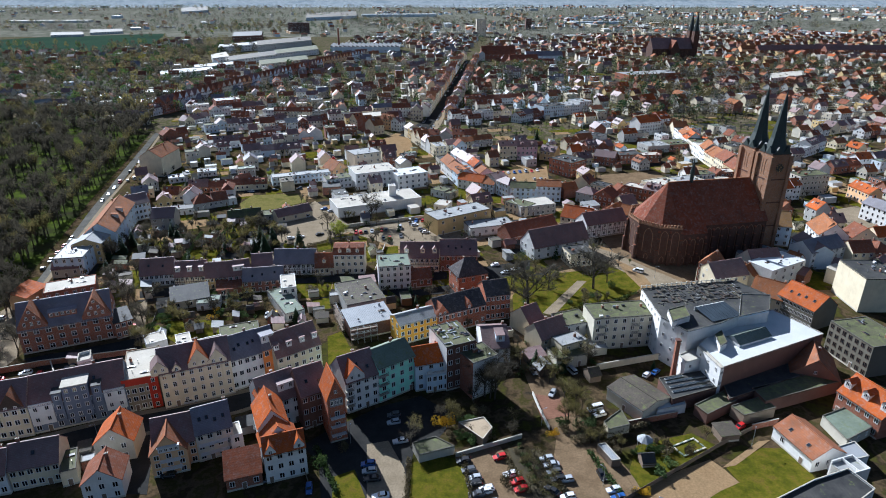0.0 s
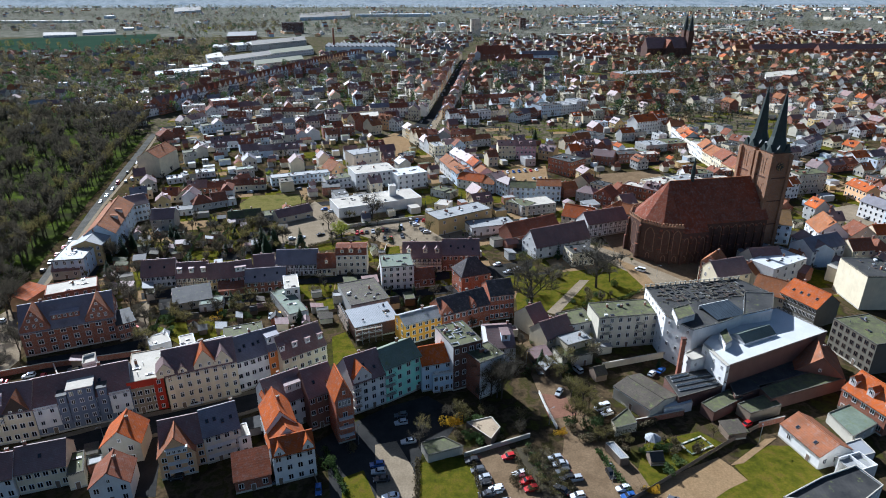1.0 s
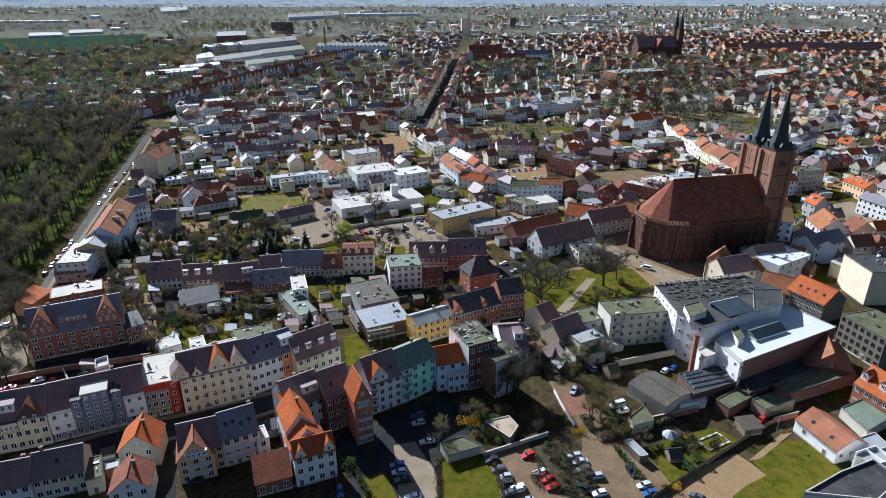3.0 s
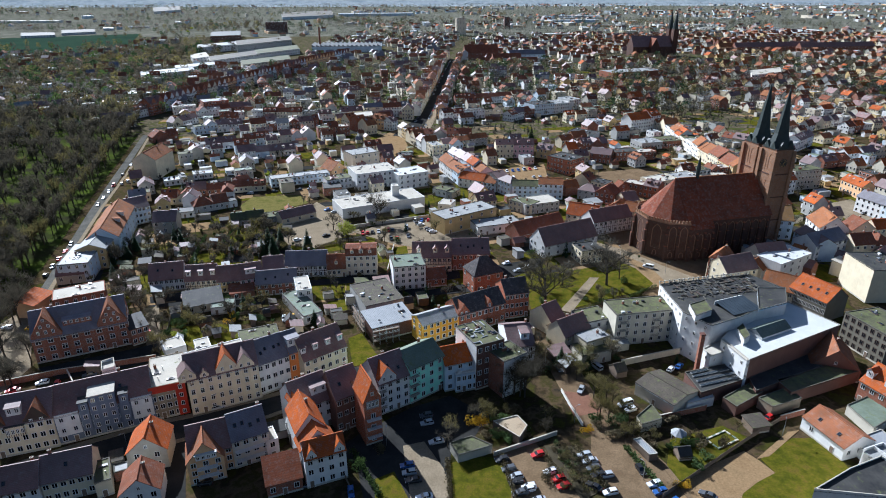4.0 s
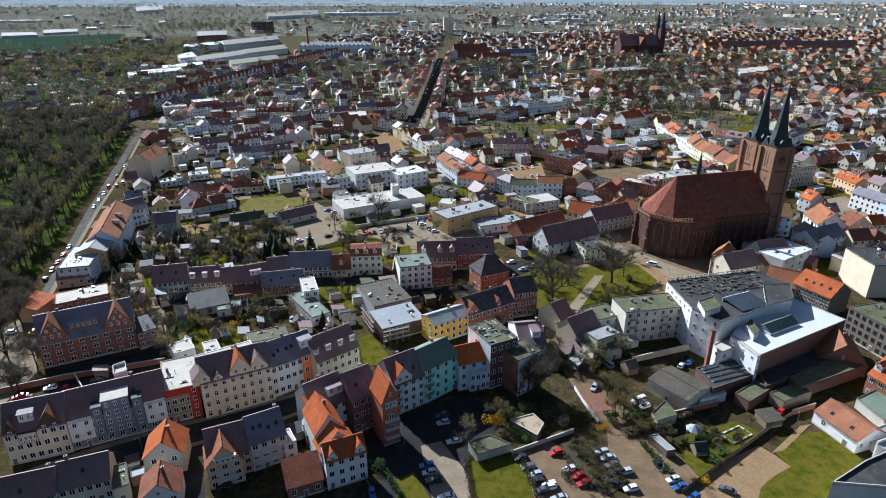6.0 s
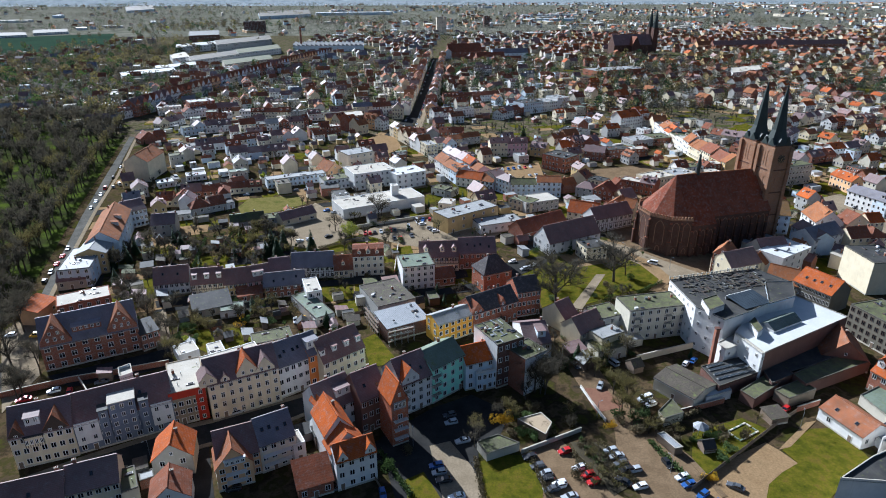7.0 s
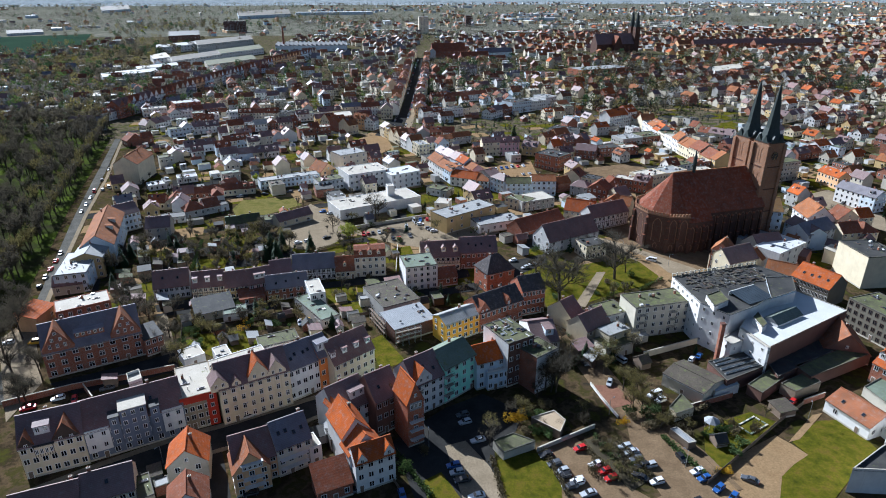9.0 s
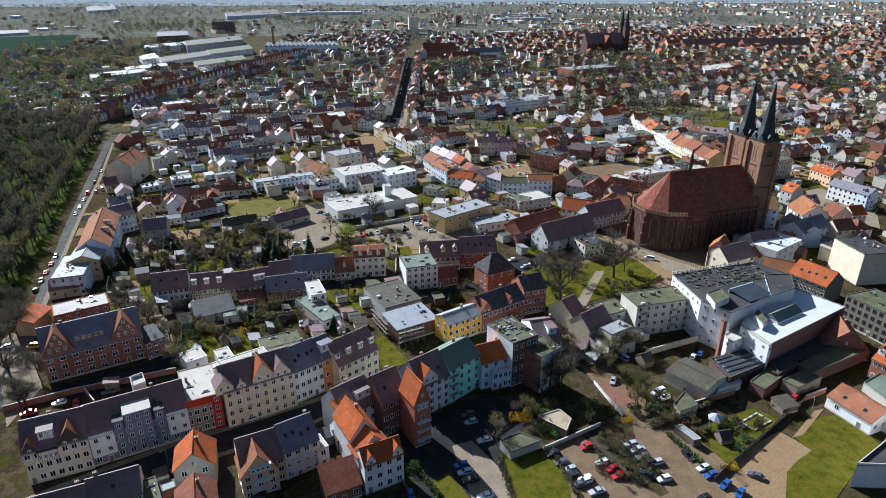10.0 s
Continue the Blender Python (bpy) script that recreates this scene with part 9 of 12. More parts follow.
car(-15.2, 327.5, 83, "c_blue", "saloon")
car(-11.4, 327.9, 264, "c_red", "hatch")
car(-7.7, 328.3, 264, "c_red", "hatch")
car(-3.9, 328.7, 266, "c_grey", "hatch")
car(-4.0, 315.1, 98, "c_black", "van")
car(-1.2, 316.0, 99, "c_red", "van")
car(4.4, 317.9, 101, "c_silver", "saloon")
car(7.3, 318.8, 96, "c_silver", "hatch")
car(10.1, 319.8, 97, "c_black", "hatch")
car(12.9, 320.7, 279, "c_silver", "van")
car(-31.3, 300.4, 104, "c_grey", "hatch")
car(-28.3, 301.6, 284, "c_red", "hatch")
car(-22.4, 303.9, 100, "c_grey", "saloon")
car(-46.9, 308.9, 94, "c_red", "hatch")
car(-44.4, 309.6, 277, "c_red", "hatch")
car(-41.9, 310.3, 273, "c_black", "saloon")
car(-90.8, 331.4, 256, "c_blue", "van")
car(-87.5, 332.5, 258, "c_silver", "saloon")
car(-77.5, 335.8, 258, "c_silver", "van")
car(-80.2, 301.1, 209, "c_white", "hatch")
car(-75.5, 303.0, 209, "c_white", "hatch")
car(-66.0, 306.7, 213, "c_black", "saloon")
car(-71.0, 347.7, 27, "c_blue", "hatch")
car(-66.0, 344.2, 207, "c_silver", "saloon")
car(-188.0, 262.7, 282, "c_black", "hatch")
car(-189.9, 272.1, 102, "c_grey", "hatch")
car(-191.8, 281.4, 280, "c_red", "saloon")
car(-193.6, 290.8, 280, "c_red", "saloon")
car(-195.5, 300.2, 101, "c_grey", "hatch")
car(-211.3, 363.1, 103, "c_grey", "hatch")
car(-214.0, 376.2, 104, "c_white", "saloon")
car(-216.7, 389.4, 103, "c_silver", "hatch")
car(-219.4, 402.5, 104, "c_red", "van")
car(-224.7, 428.8, 282, "c_grey", "hatch")
car(-230.1, 455.1, 102, "c_black", "hatch")
car(-215.9, 406.2, 309, "c_silver", "hatch")
car(-213.2, 410.4, 125, "c_silver", "van")
car(-210.6, 414.5, 307, "c_black", "hatch")
car(-128.1, 219.3, 20, "c_grey", "hatch")
car(-125.3, 214.4, 203, "c_black", "hatch")
car(-122.4, 209.5, 198, "c_red", "saloon")
car(-119.6, 204.6, 20, "c_grey", "hatch")
car(-76.2, 167.4, 20, "c_black", "hatch")
car(-72.9, 168.6, 23, "c_blue", "van")
car(-69.6, 169.8, 17, "c_red", "van")
car(-80.5, 162.0, 203, "c_silver", "hatch")
car(2.9, 768.6, 84, "c_silver", "van")
car(6.4, 802.3, 85, "c_white", "van")
car(9.9, 836.1, 262, "c_grey", "hatch")
car(13.4, 869.9, 265, "c_silver", "hatch")
car(16.9, 903.7, 265, "c_black", "saloon")
car(20.4, 937.5, 264, "c_white", "saloon")
car(1.6, 672.6, 84, "c_grey", "van")
car(5.2, 705.7, 263, "c_grey", "hatch")
car(8.8, 738.8, 83, "c_white", "hatch")
car(12.4, 771.9, 262, "c_white", "hatch")
car(19.7, 838.0, 261, "c_blue", "hatch")
car(23.3, 871.1, 84, "c_black", "van")
car(26.9, 904.2, 82, "c_white", "hatch")
car(30.5, 937.3, 265, "c_grey", "saloon")
car(242.0, 326.8, 6, "c_black", "van")
car(243.7, 323.6, 7, "c_silver", "hatch")
car(245.3, 320.4, 7, "c_blue", "hatch")
car(247.0, 317.3, 188, "c_black", "hatch")
car(223.8, 304.3, -75, "c_red", "hatch")
car(225.1, 300.0, 105, "c_silver", "hatch")
car(226.4, 295.7, 105, "c_black", "van")
car(42.4, 424.0, 278, "c_red", "van")
car(46.6, 425.3, 94, "c_white", "hatch")
car(51.0, 426.5, 94, "c_blue", "hatch")
car(55.2, 427.8, 98, "c_blue", "hatch")
car(59.5, 429.0, 98, "c_silver", "van")
car(63.8, 430.2, 94, "c_red", "saloon")
car(68.2, 431.5, 97, "c_white", "hatch")
car(48.8, 406.9, 92, "c_white", "van")
car(63.1, 410.1, 275, "c_silver", "hatch")
car(67.9, 411.2, 274, "c_silver", "saloon")
car(-463.9, 766.2, 271, "c_silver", "saloon")
car(-449.2, 767.3, 268, "c_grey", "hatch")
car(-444.2, 767.7, 270, "c_silver", "van")
car(-439.3, 768.1, 89, "c_black", "saloon")
car(-434.4, 768.5, 270, "c_silver", "hatch")
car(-429.5, 768.8, 88, "c_grey", "van")
car(-424.6, 769.2, 272, "c_silver", "saloon")
car(-419.6, 769.6, 90, "c_grey", "saloon")
car(-414.7, 770.0, 91, "c_silver", "van")
car(-409.8, 770.3, 89, "c_red", "van")
car(-404.9, 770.7, 89, "c_grey", "hatch")
car(-399.9, 771.1, 270, "c_silver", "van")
car(-390.1, 771.9, 268, "c_white", "saloon")
car(-385.2, 772.2, 90, "c_black", "hatch")
car(-380.3, 772.6, 268, "c_red", "saloon")
car(-449.0, 738.4, 271, "c_silver", "van")
car(-444.3, 738.9, 94, "c_grey", "saloon")
car(-439.6, 739.5, 94, "c_black", "van")
car(-434.9, 740.1, 93, "c_black", "hatch")
car(-430.3, 740.6, 93, "c_blue", "saloon")
car(-425.6, 741.2, 271, "c_grey", "hatch")
car(-420.9, 741.7, 90, "c_grey", "van")
car(-416.3, 742.3, 91, "c_white", "saloon")
car(-411.6, 742.9, 272, "c_red", "saloon")
car(-406.9, 743.4, 270, "c_white", "van")
car(-402.2, 744.0, 271, "c_silver", "saloon")
car(-392.9, 745.1, 272, "c_grey", "saloon")
car(-388.2, 745.7, 269, "c_black", "hatch")
car(-383.6, 746.2, 94, "c_silver", "hatch")
car(-378.9, 746.8, 93, "c_blue", "hatch")
car(-374.2, 747.4, 274, "c_red", "saloon")
car(-369.5, 747.9, 91, "c_grey", "hatch")
car(-176.9, 791.4, 103, "c_white", "hatch")
car(-171.8, 793.0, 281, "c_silver", "van")
car(-156.6, 797.7, 283, "c_black", "saloon")
car(-151.6, 799.3, 284, "c_silver", "hatch")
car(-141.5, 802.5, 282, "c_silver", "saloon")
car(-136.4, 804.1, 285, "c_blue", "van")
car(-131.3, 805.6, 101, "c_black", "saloon")
car(-126.3, 807.2, 285, "c_grey", "hatch")
car(-121.2, 808.8, 100, "c_silver", "hatch")
car(-162.5, 748.6, 283, "c_white", "hatch")
car(-157.7, 750.0, 283, "c_silver", "hatch")
car(-152.8, 751.4, 103, "c_grey", "van")
car(-148.0, 752.8, 282, "c_silver", "hatch")
car(-138.3, 755.6, 281, "c_grey", "saloon")
car(-133.5, 757.1, 100, "c_silver", "hatch")
car(-128.7, 758.5, 284, "c_blue", "hatch")
car(-123.8, 759.9, 103, "c_silver", "van")
car(-114.2, 762.7, 103, "c_grey", "hatch")
car(-109.3, 764.1, 283, "c_red", "van")
car(367.3, 615.8, 301, "c_silver", "van")
car(373.8, 621.4, 303, "c_black", "hatch")
car(380.2, 627.0, 119, "c_silver", "hatch")
car(386.7, 632.6, 122, "c_grey", "van")
car(399.6, 643.9, 121, "c_grey", "saloon")
car(406.0, 649.5, 118, "c_black", "hatch")
car(412.5, 655.1, 303, "c_grey", "hatch")
car(-90.7, 483.6, 184, "c_black", "hatch")
car(-88.3, 475.2, 185, "c_grey", "saloon")
car(-85.9, 466.8, 9, "c_red", "saloon")
car(-83.4, 458.4, 188, "c_silver", "hatch")
car(-78.6, 441.6, 5, "c_silver", "saloon")
car(44.3, 179.0, 295, "c_silver", "van")
car(40.9, 186.5, 296, "c_grey", "hatch")
car(37.4, 194.0, 115, "c_silver", "hatch")
car(-150.2, 173.4, 18, "c_red", "saloon")
car(69.6, 176.5, 226, "c_white", "hatch")
car(73.0, 178.1, 226, "c_blue", "saloon")
car(-124.5, 381.9, 12, "c_silver", "hatch")
car(-109.5, 385.0, 191, "c_black", "hatch")
car(-102.0, 386.5, 189, "c_grey", "van")
car(-94.5, 388.1, 9, "c_grey", "hatch")
car(-87.0, 389.6, 13, "c_grey", "van")
# ---- trees and bushes ----
tree("bud", 38.3, 152.9, 9)
tree("bud", 41.6, 158.3, 10)
tree("bud", 38.7, 162.0, 9)
tree("bud", 40.7, 180.6, 9)
tree("conifer", 32.1, 181.1, 8)
tree("bud", 34.4, 175.8, 9)
tree("bush", 35.8, 150.3, 3)
tree("bush", 41.1, 148.7, 3)
tree("bush", 44.1, 150.7, 3)
tree("bud", 1.8, 151.3, 6.5)
tree("bud", -8.3, 145.7, 7)
tree("bare", 17.2, 167.1, 16)
tree("bare", 13.5, 165.1, 14)
tree("bush", 23.0, 137.4, 1.3)
tree("bush", 23.8, 132.8, 1.3)
tree("bush", 24.3, 128.5, 1.3)
tree("bare_bush", 26.9, 133.7, 1.3)
tree("bare_bush", 27.3, 129.4, 1.3)
tree("bush", 22.3, 140.9, 1.3)
tree("bare_bush", 24.4, 139.6, 1.3)
tree("bud", -107.1, 213.9, 7)
tree("bud", -87.3, 221.7, 6)
tree("bud", -72.5, 220.9, 7)
tree("conifer", -64.9, 230.1, 7)
tree("bare", 34.9, 222.2, 24)
tree("bare", 66.1, 242.5, 22)
tree("bare", 46.3, 242.5, 14)
tree("bush", 74.7, 243.8, 3.5)
tree("bush", 59.1, 225.8, 3)
tree("bare", 30.5, 246.2, 13)
tree("bare", 73.6, 248.5, 13)
tree("bare", -40.5, 328.0, 17)
tree("leafy", -53.1, 297.0, 12)
tree("bare", -173.3, 205.1, 16)
tree("bare", -180.3, 232.4, 17)
tree("bare", -178.9, 222.2, 15)
tree("bare", -194.3, 242.2, 16)
tree("bare", -151.8, 176.1, 13)
tree("bare", -129.3, 224.0, 12)
tree("bare", -118.4, 212.4, 10)
tree("bare", -143.2, 244.6, 12)
tree("bare", -162.1, 274.9, 11)
tree("conifer", -154.2, 256.2, 9)
tree("conifer", -87.6, 278.8, 13)
tree("conifer", -93.6, 281.2, 10)
tree("bare", -63.2, 315.2, 13)
tree("conifer", 79.4, 517.1, 14)
tree("bare", -173.1, 217.5, 16)
tree("bare", -164.5, 193.4, 14)
tree("bare", -155.5, 192.9, 12)
tree("bare", -151.8, 173.1, 11)
tree("bare", -121.0, 206.3, 10)
tree("bare", -113.5, 196.2, 9)
tree("bare", -135.6, 231.5, 11)
tree("bare", -142.5, 234.3, 10)
tree("yellow_bush", 1.5, 151.4, 3.6)
tree("bud", 4.0, 152.0, 6)
tree("bare_bush", 7.5, 146.7, 3)
tree("bare_bush", 13.2, 145.6, 3)
tree("yellow_bush", 52.8, 123.4, 2)
tree("yellow_bush", 33.0, 146.6, 1.8)
tree("bare", -9.3, 141.0, 8)
tree("bud", 40.3, 150.9, 8)
tree("bud", 37.2, 152.1, 7)
tree("bud", 45.3, 152.5, 6)
tree("bud", 43.6, 158.2, 7)
tree("bare", 15.2, 164.1, 14)
tree("bare", 9.8, 161.5, 8)
tree("conifer", -58.0, 213.4, 7)
tree("leafy", -84.8, 202.3, 3)
tree("conifer", 73.0, 180.6, 4)
tree("leafy", -108.4, 203.6, 4)
tree("bush", -34.4, 133.7, 3)
tree("bush", -113.2, 206.7, 3.5)
tree("bush", -106.5, 205.5, 3)
tree("yellow_bush", -91.2, 215.2, 2.5)
tree("yellow_bush", -92.9, 222.0, 2.0)
tree("bud", -82.0, 228.6, 8)
tree("bare", 50.1, 181.9, 9)
tree("bud", 37.8, 173.9, 6)
tree("conifer", 41.2, 178.8, 6)
tree("bush", 28.0, 177.8, 3)
tree("conifer", 79.4, 212.7, 3)
tree("white_bush", -134.3, 405.9, 6)
tree("leafy", -691.8, 1989.8, 14)
tree("leafy", -662.9, 1868.2, 12)
tree("bare", -208.4, 272.7, 15.9)
tree("bare", -222.2, 263.4, 14.1)
tree("bud", -207.9, 278.5, 14.0)
tree("bare", -230.6, 260.8, 13.5)
tree("bare", -216.4, 272.1, 19.6)
tree("bare", -217.8, 248.9, 18.0)
tree("bare", -237.1, 265.7, 14.8)
tree("bare", -222.3, 252.4, 15.8)
tree("bare", -213.7, 256.6, 18.5)
tree("bare", -208.6, 262.7, 14.4)
tree("bare", -212.2, 286.3, 18.1)
tree("bare", -227.3, 269.8, 18.4)
tree("bare", -205.9, 260.1, 16.7)
tree("bare", -221.7, 247.2, 15.7)
tree("bare", -226.8, 263.2, 14.3)
tree("bare", -219.0, 238.9, 17.3)
tree("bare", -218.8, 274.7, 13.1)
tree("bare", -226.3, 256.3, 19.5)
tree("bare", -211.2, 246.3, 18.9)
tree("bare", -214.5, 274.0, 15.9)
tree("bare", -84.0, 297.4, 10.3)
tree("bare", -107.8, 311.8, 8.5)
tree("conifer", -140.1, 301.0, 7.9)
tree("bud", -143.2, 284.9, 6.1)
tree("bare_bush", -92.8, 290.6, 3.1)
tree("bare", -105.6, 307.4, 6.5)
tree("bush", -133.7, 298.8, 1.9)
tree("bud", -103.2, 309.1, 9.5)
tree("conifer", -156.1, 299.1, 8.8)
tree("bud", -152.9, 292.7, 8.1)
tree("bush", -143.6, 295.5, 3.0)
tree("bush", -122.1, 312.3, 2.0)
tree("conifer", -111.2, 305.0, 6.9)
tree("bare", -107.1, 282.8, 9.8)
tree("bare", -140.4, 280.6, 6.3)
tree("bare_bush", -135.6, 287.5, 2.7)
tree("bare", -126.1, 311.0, 7.3)
tree("bare", -102.6, 287.3, 6.8)
tree("bare", -83.3, 301.3, 7.3)
tree("bush", -110.8, 302.0, 2.6)
tree("bare_bush", -117.4, 285.3, 2.1)
tree("bare_bush", -90.5, 309.9, 2.9)
tree("bare_bush", -116.3, 309.1, 1.6)
tree("bud", -146.0, 285.1, 7.2)
tree("bare", -127.9, 289.4, 7.8)
tree("bud", -86.5, 297.2, 10.1)
tree("bare", -131.4, 294.2, 7.5)
tree("bare", -120.2, 283.8, 7.6)
tree("bare_bush", -102.4, 281.9, 1.8)
tree("bare_bush", -85.7, 292.5, 1.7)
tree("bud", -116.3, 304.5, 7.1)
tree("bare", -98.6, 311.4, 9.8)
tree("bare_bush", -111.1, 312.7, 2.6)
tree("bare_bush", -114.8, 290.4, 3.1)
tree("bud", -83.4, 284.6, 6.6)
tree("bare_bush", -126.1, 291.0, 3.2)
tree("bud", -93.3, 286.9, 10.8)
tree("bush", -92.9, 298.5, 2.8)
tree("bud", -113.3, 300.7, 10.8)
tree("conifer", -106.0, 305.3, 6.9)
tree("bare", -97.7, 305.6, 8.0)
tree("bud", -103.7, 312.5, 10.3)
tree("bud", -100.5, 290.1, 10.0)
tree("conifer", -144.8, 304.6, 6.7)
tree("bare", -145.2, 292.7, 10.9)
tree("bush", -140.2, 291.3, 1.8)
tree("bare", -97.1, 313.3, 9.5)
tree("bare", -114.5, 284.8, 6.2)
tree("bare_bush", -151.9, 301.5, 1.6)
tree("bud", -109.0, 294.4, 7.4)
tree("bud", -149.4, 282.2, 7.4)
tree("bare", -112.1, 288.3, 10.3)
tree("bud", -104.2, 301.0, 8.5)
tree("bare", -147.9, 281.0, 6.1)
tree("bush", -137.6, 300.5, 3.0)
tree("bush", -129.4, 295.9, 3.0)
tree("bud", -101.1, 209.9, 7.6)
tree("bush", -113.2, 215.8, 2.5)
tree("bare", -93.4, 221.7, 7.7)
tree("bare", -96.8, 212.3, 4.5)
tree("bush", -88.4, 225.2, 1.7)
tree("bush", -110.5, 216.0, 3.1)
tree("bare_bush", -110.1, 203.4, 2.7)
tree("bare_bush", -84.7, 224.1, 2.9)
tree("bare_bush", -108.0, 207.4, 2.1)
tree("bud", -110.8, 219.6, 6.0)
tree("bare_bush", -90.1, 229.8, 1.7)
tree("bud", -94.7, 208.2, 4.8)
tree("bud", -84.7, 213.9, 4.1)
tree("bare_bush", -92.7, 208.1, 2.2)
tree("bud", -83.7, 219.2, 4.9)
tree("bare_bush", -108.8, 202.5, 1.7)
tree("bare", -91.9, 219.7, 7.4)
tree("bare_bush", -99.0, 232.4, 2.3)
tree("bush", -96.4, 234.2, 2.6)
tree("bud", -97.8, 205.1, 4.2)
tree("bush", -80.0, 216.7, 2.8)
tree("bud", -86.1, 227.4, 7.1)
tree("bare_bush", -107.7, 218.1, 2.9)
tree("bare_bush", -105.1, 219.0, 2.8)
tree("bare_bush", -80.0, 221.4, 2.7)
tree("bush", -99.0, 235.9, 3.0)
tree("bud", -71.5, 218.9, 5.9)
tree("bush", -81.8, 219.2, 2.2)
tree("bare", -90.6, 211.0, 5.1)
tree("bush", -110.4, 207.4, 2.1)
tree("bush", -90.2, 218.8, 2.9)
tree("bare_bush", -111.4, 224.2, 1.7)
tree("bush", -109.3, 212.4, 1.9)
tree("bare_bush", -114.6, 230.4, 2.4)
tree("bare", -0.8, 242.6, 4.1)
tree("bare", -5.5, 231.9, 7.8)
tree("bare", 3.0, 236.9, 4.7)
tree("bush", -18.4, 228.5, 2.4)
tree("bush", -22.3, 236.2, 1.8)
tree("bush", -25.4, 241.9, 2.1)
tree("bush", 63.3, 234.5, 2.5)
tree("bush", 34.4, 227.0, 2.4)
tree("bare_bush", 60.8, 238.7, 2.6)
tree("bare_bush", 50.8, 253.1, 2.8)
tree("bush", 52.9, 228.5, 2.0)
tree("bare_bush", 1.6, 145.6, 2.3)
tree("bare", -0.4, 152.5, 6.2)
tree("bud", 2.6, 153.5, 6.5)
tree("bare", 20.2, 146.5, 5.0)
tree("bush", 7.5, 150.6, 2.6)
tree("bush", 5.1, 152.5, 2.5)
tree("bud", 3.7, 150.8, 5.4)
tree("bare_bush", 20.8, 149.0, 2.3)
tree("bush", 5.3, 144.4, 3.1)
tree("bud", 20.9, 151.5, 5.9)
tree("bush", 8.2, 142.8, 2.8)
tree("bare_bush", 11.6, 155.5, 2.8)
tree("bare_bush", 14.1, 144.3, 1.7)
tree("bush", 14.4, 147.2, 2.1)
tree("bud", 9.6, 155.2, 4.2)
tree("bush", 9.0, 151.6, 2.9)
tree("bud", 23.1, 125.2, 4.3)
tree("bare_bush", 25.1, 135.6, 1.3)
tree("bud", 29.9, 127.8, 4.2)
tree("bud", 20.0, 127.2, 4.4)
tree("bud", 22.7, 127.0, 3.8)
tree("bare_bush", 24.3, 127.5, 1.3)
tree("bare_bush", 17.1, 127.3, 2.2)
tree("bud", 23.3, 133.1, 4.5)
tree("bare_bush", 22.6, 134.8, 1.3)
tree("bud", 25.8, 137.2, 3.4)
tree("bare_bush", 27.8, 126.5, 1.3)
tree("bare_bush", 26.1, 133.8, 1.3)
tree("bare_bush", 18.8, 131.1, 1.7)
tree("bud", 20.3, 122.5, 3.3)
tree("bare_bush", 48.7, 140.9, 2.8)
tree("bare_bush", 43.6, 145.4, 2.6)
tree("bud", 37.3, 149.9, 3.2)
tree("bare_bush", 41.1, 142.9, 2.4)
tree("bud", 45.2, 143.1, 5.5)
tree("bare_bush", 36.0, 148.3, 2.0)
tree("bud", 47.2, 145.9, 3.9)
tree("bud", 50.2, 141.4, 4.1)
tree("bud", 51.4, 140.3, 3.8)
tree("bud", 42.7, 142.3, 5.9)
tree("bare_bush", 50.4, 123.2, 2.0)
tree("bud", 77.0, 144.2, 4.8)
tree("bush", 60.4, 138.6, 3.0)
tree("bare_bush", 50.0, 138.1, 2.5)
tree("bare_bush", 62.0, 143.3, 1.9)
tree("bush", 63.2, 133.1, 2.9)
tree("bush", 54.2, 137.9, 2.0)
tree("bush", 58.7, 130.0, 2.8)
tree("bush", 55.7, 137.5, 1.6)
tree("bare_bush", 69.6, 137.4, 3.0)
tree("bare_bush", 64.7, 140.3, 2.8)
tree("bare_bush", 63.7, 138.0, 2.4)
tree("bush", 39.1, 180.5, 3.0)
tree("bush", 40.6, 209.1, 2.3)
tree("bud", 41.9, 178.6, 6.7)
tree("bud", 49.4, 184.9, 8.4)
tree("bud", 35.6, 171.9, 6.9)
tree("bush", 38.7, 188.1, 2.8)
tree("bud", 51.5, 194.6, 6.0)
tree("bare", 52.7, 188.8, 6.7)
tree("bud", 42.6, 204.0, 7.3)
tree("bush", 52.5, 183.8, 1.8)
tree("bush", -39.8, 239.5, 1.8)
tree("bare", -55.9, 245.6, 7.9)
tree("bare", -30.3, 252.7, 5.4)
tree("bush", -82.2, 253.3, 2.1)
tree("bare_bush", -62.6, 253.5, 1.7)
tree("bare_bush", -57.2, 240.3, 2.7)
tree("bare", -73.3, 232.8, 5.1)
tree("bare_bush", -44.4, 255.4, 2.3)
tree("bush", 144.4, 224.8, 2.5)
tree("bare", 147.9, 272.4, 6.9)
tree("bush", 145.9, 237.6, 1.7)
tree("bare", 173.8, 253.4, 5.6)
tree("bare", 169.1, 256.7, 4.9)
tree("bare", 122.6, 261.8, 6.0)
tree("bush", 129.9, 268.6, 3.0)
tree("bare", 128.7, 251.2, 7.9)
tree("bush", 154.1, 273.8, 2.0)
tree("bush", 181.8, 259.4, 2.8)
tree("bush", 183.6, 253.5, 2.7)
tree("bush", 159.8, 240.5, 2.1)
tree("bud", -7.7, 307.3, 8.5)
tree("bush", -2.9, 307.8, 1.9)
tree("bush", -28.1, 297.4, 2.8)
tree("bush", -42.2, 321.9, 2.3)
tree("bud", 11.1, 299.8, 6.0)
tree("bare", -18.6, 319.6, 5.2)
tree("bare", -15.3, 286.9, 6.6)
tree("bud", -34.3, 304.3, 5.7)
tree("bud", -36.9, 320.5, 7.0)
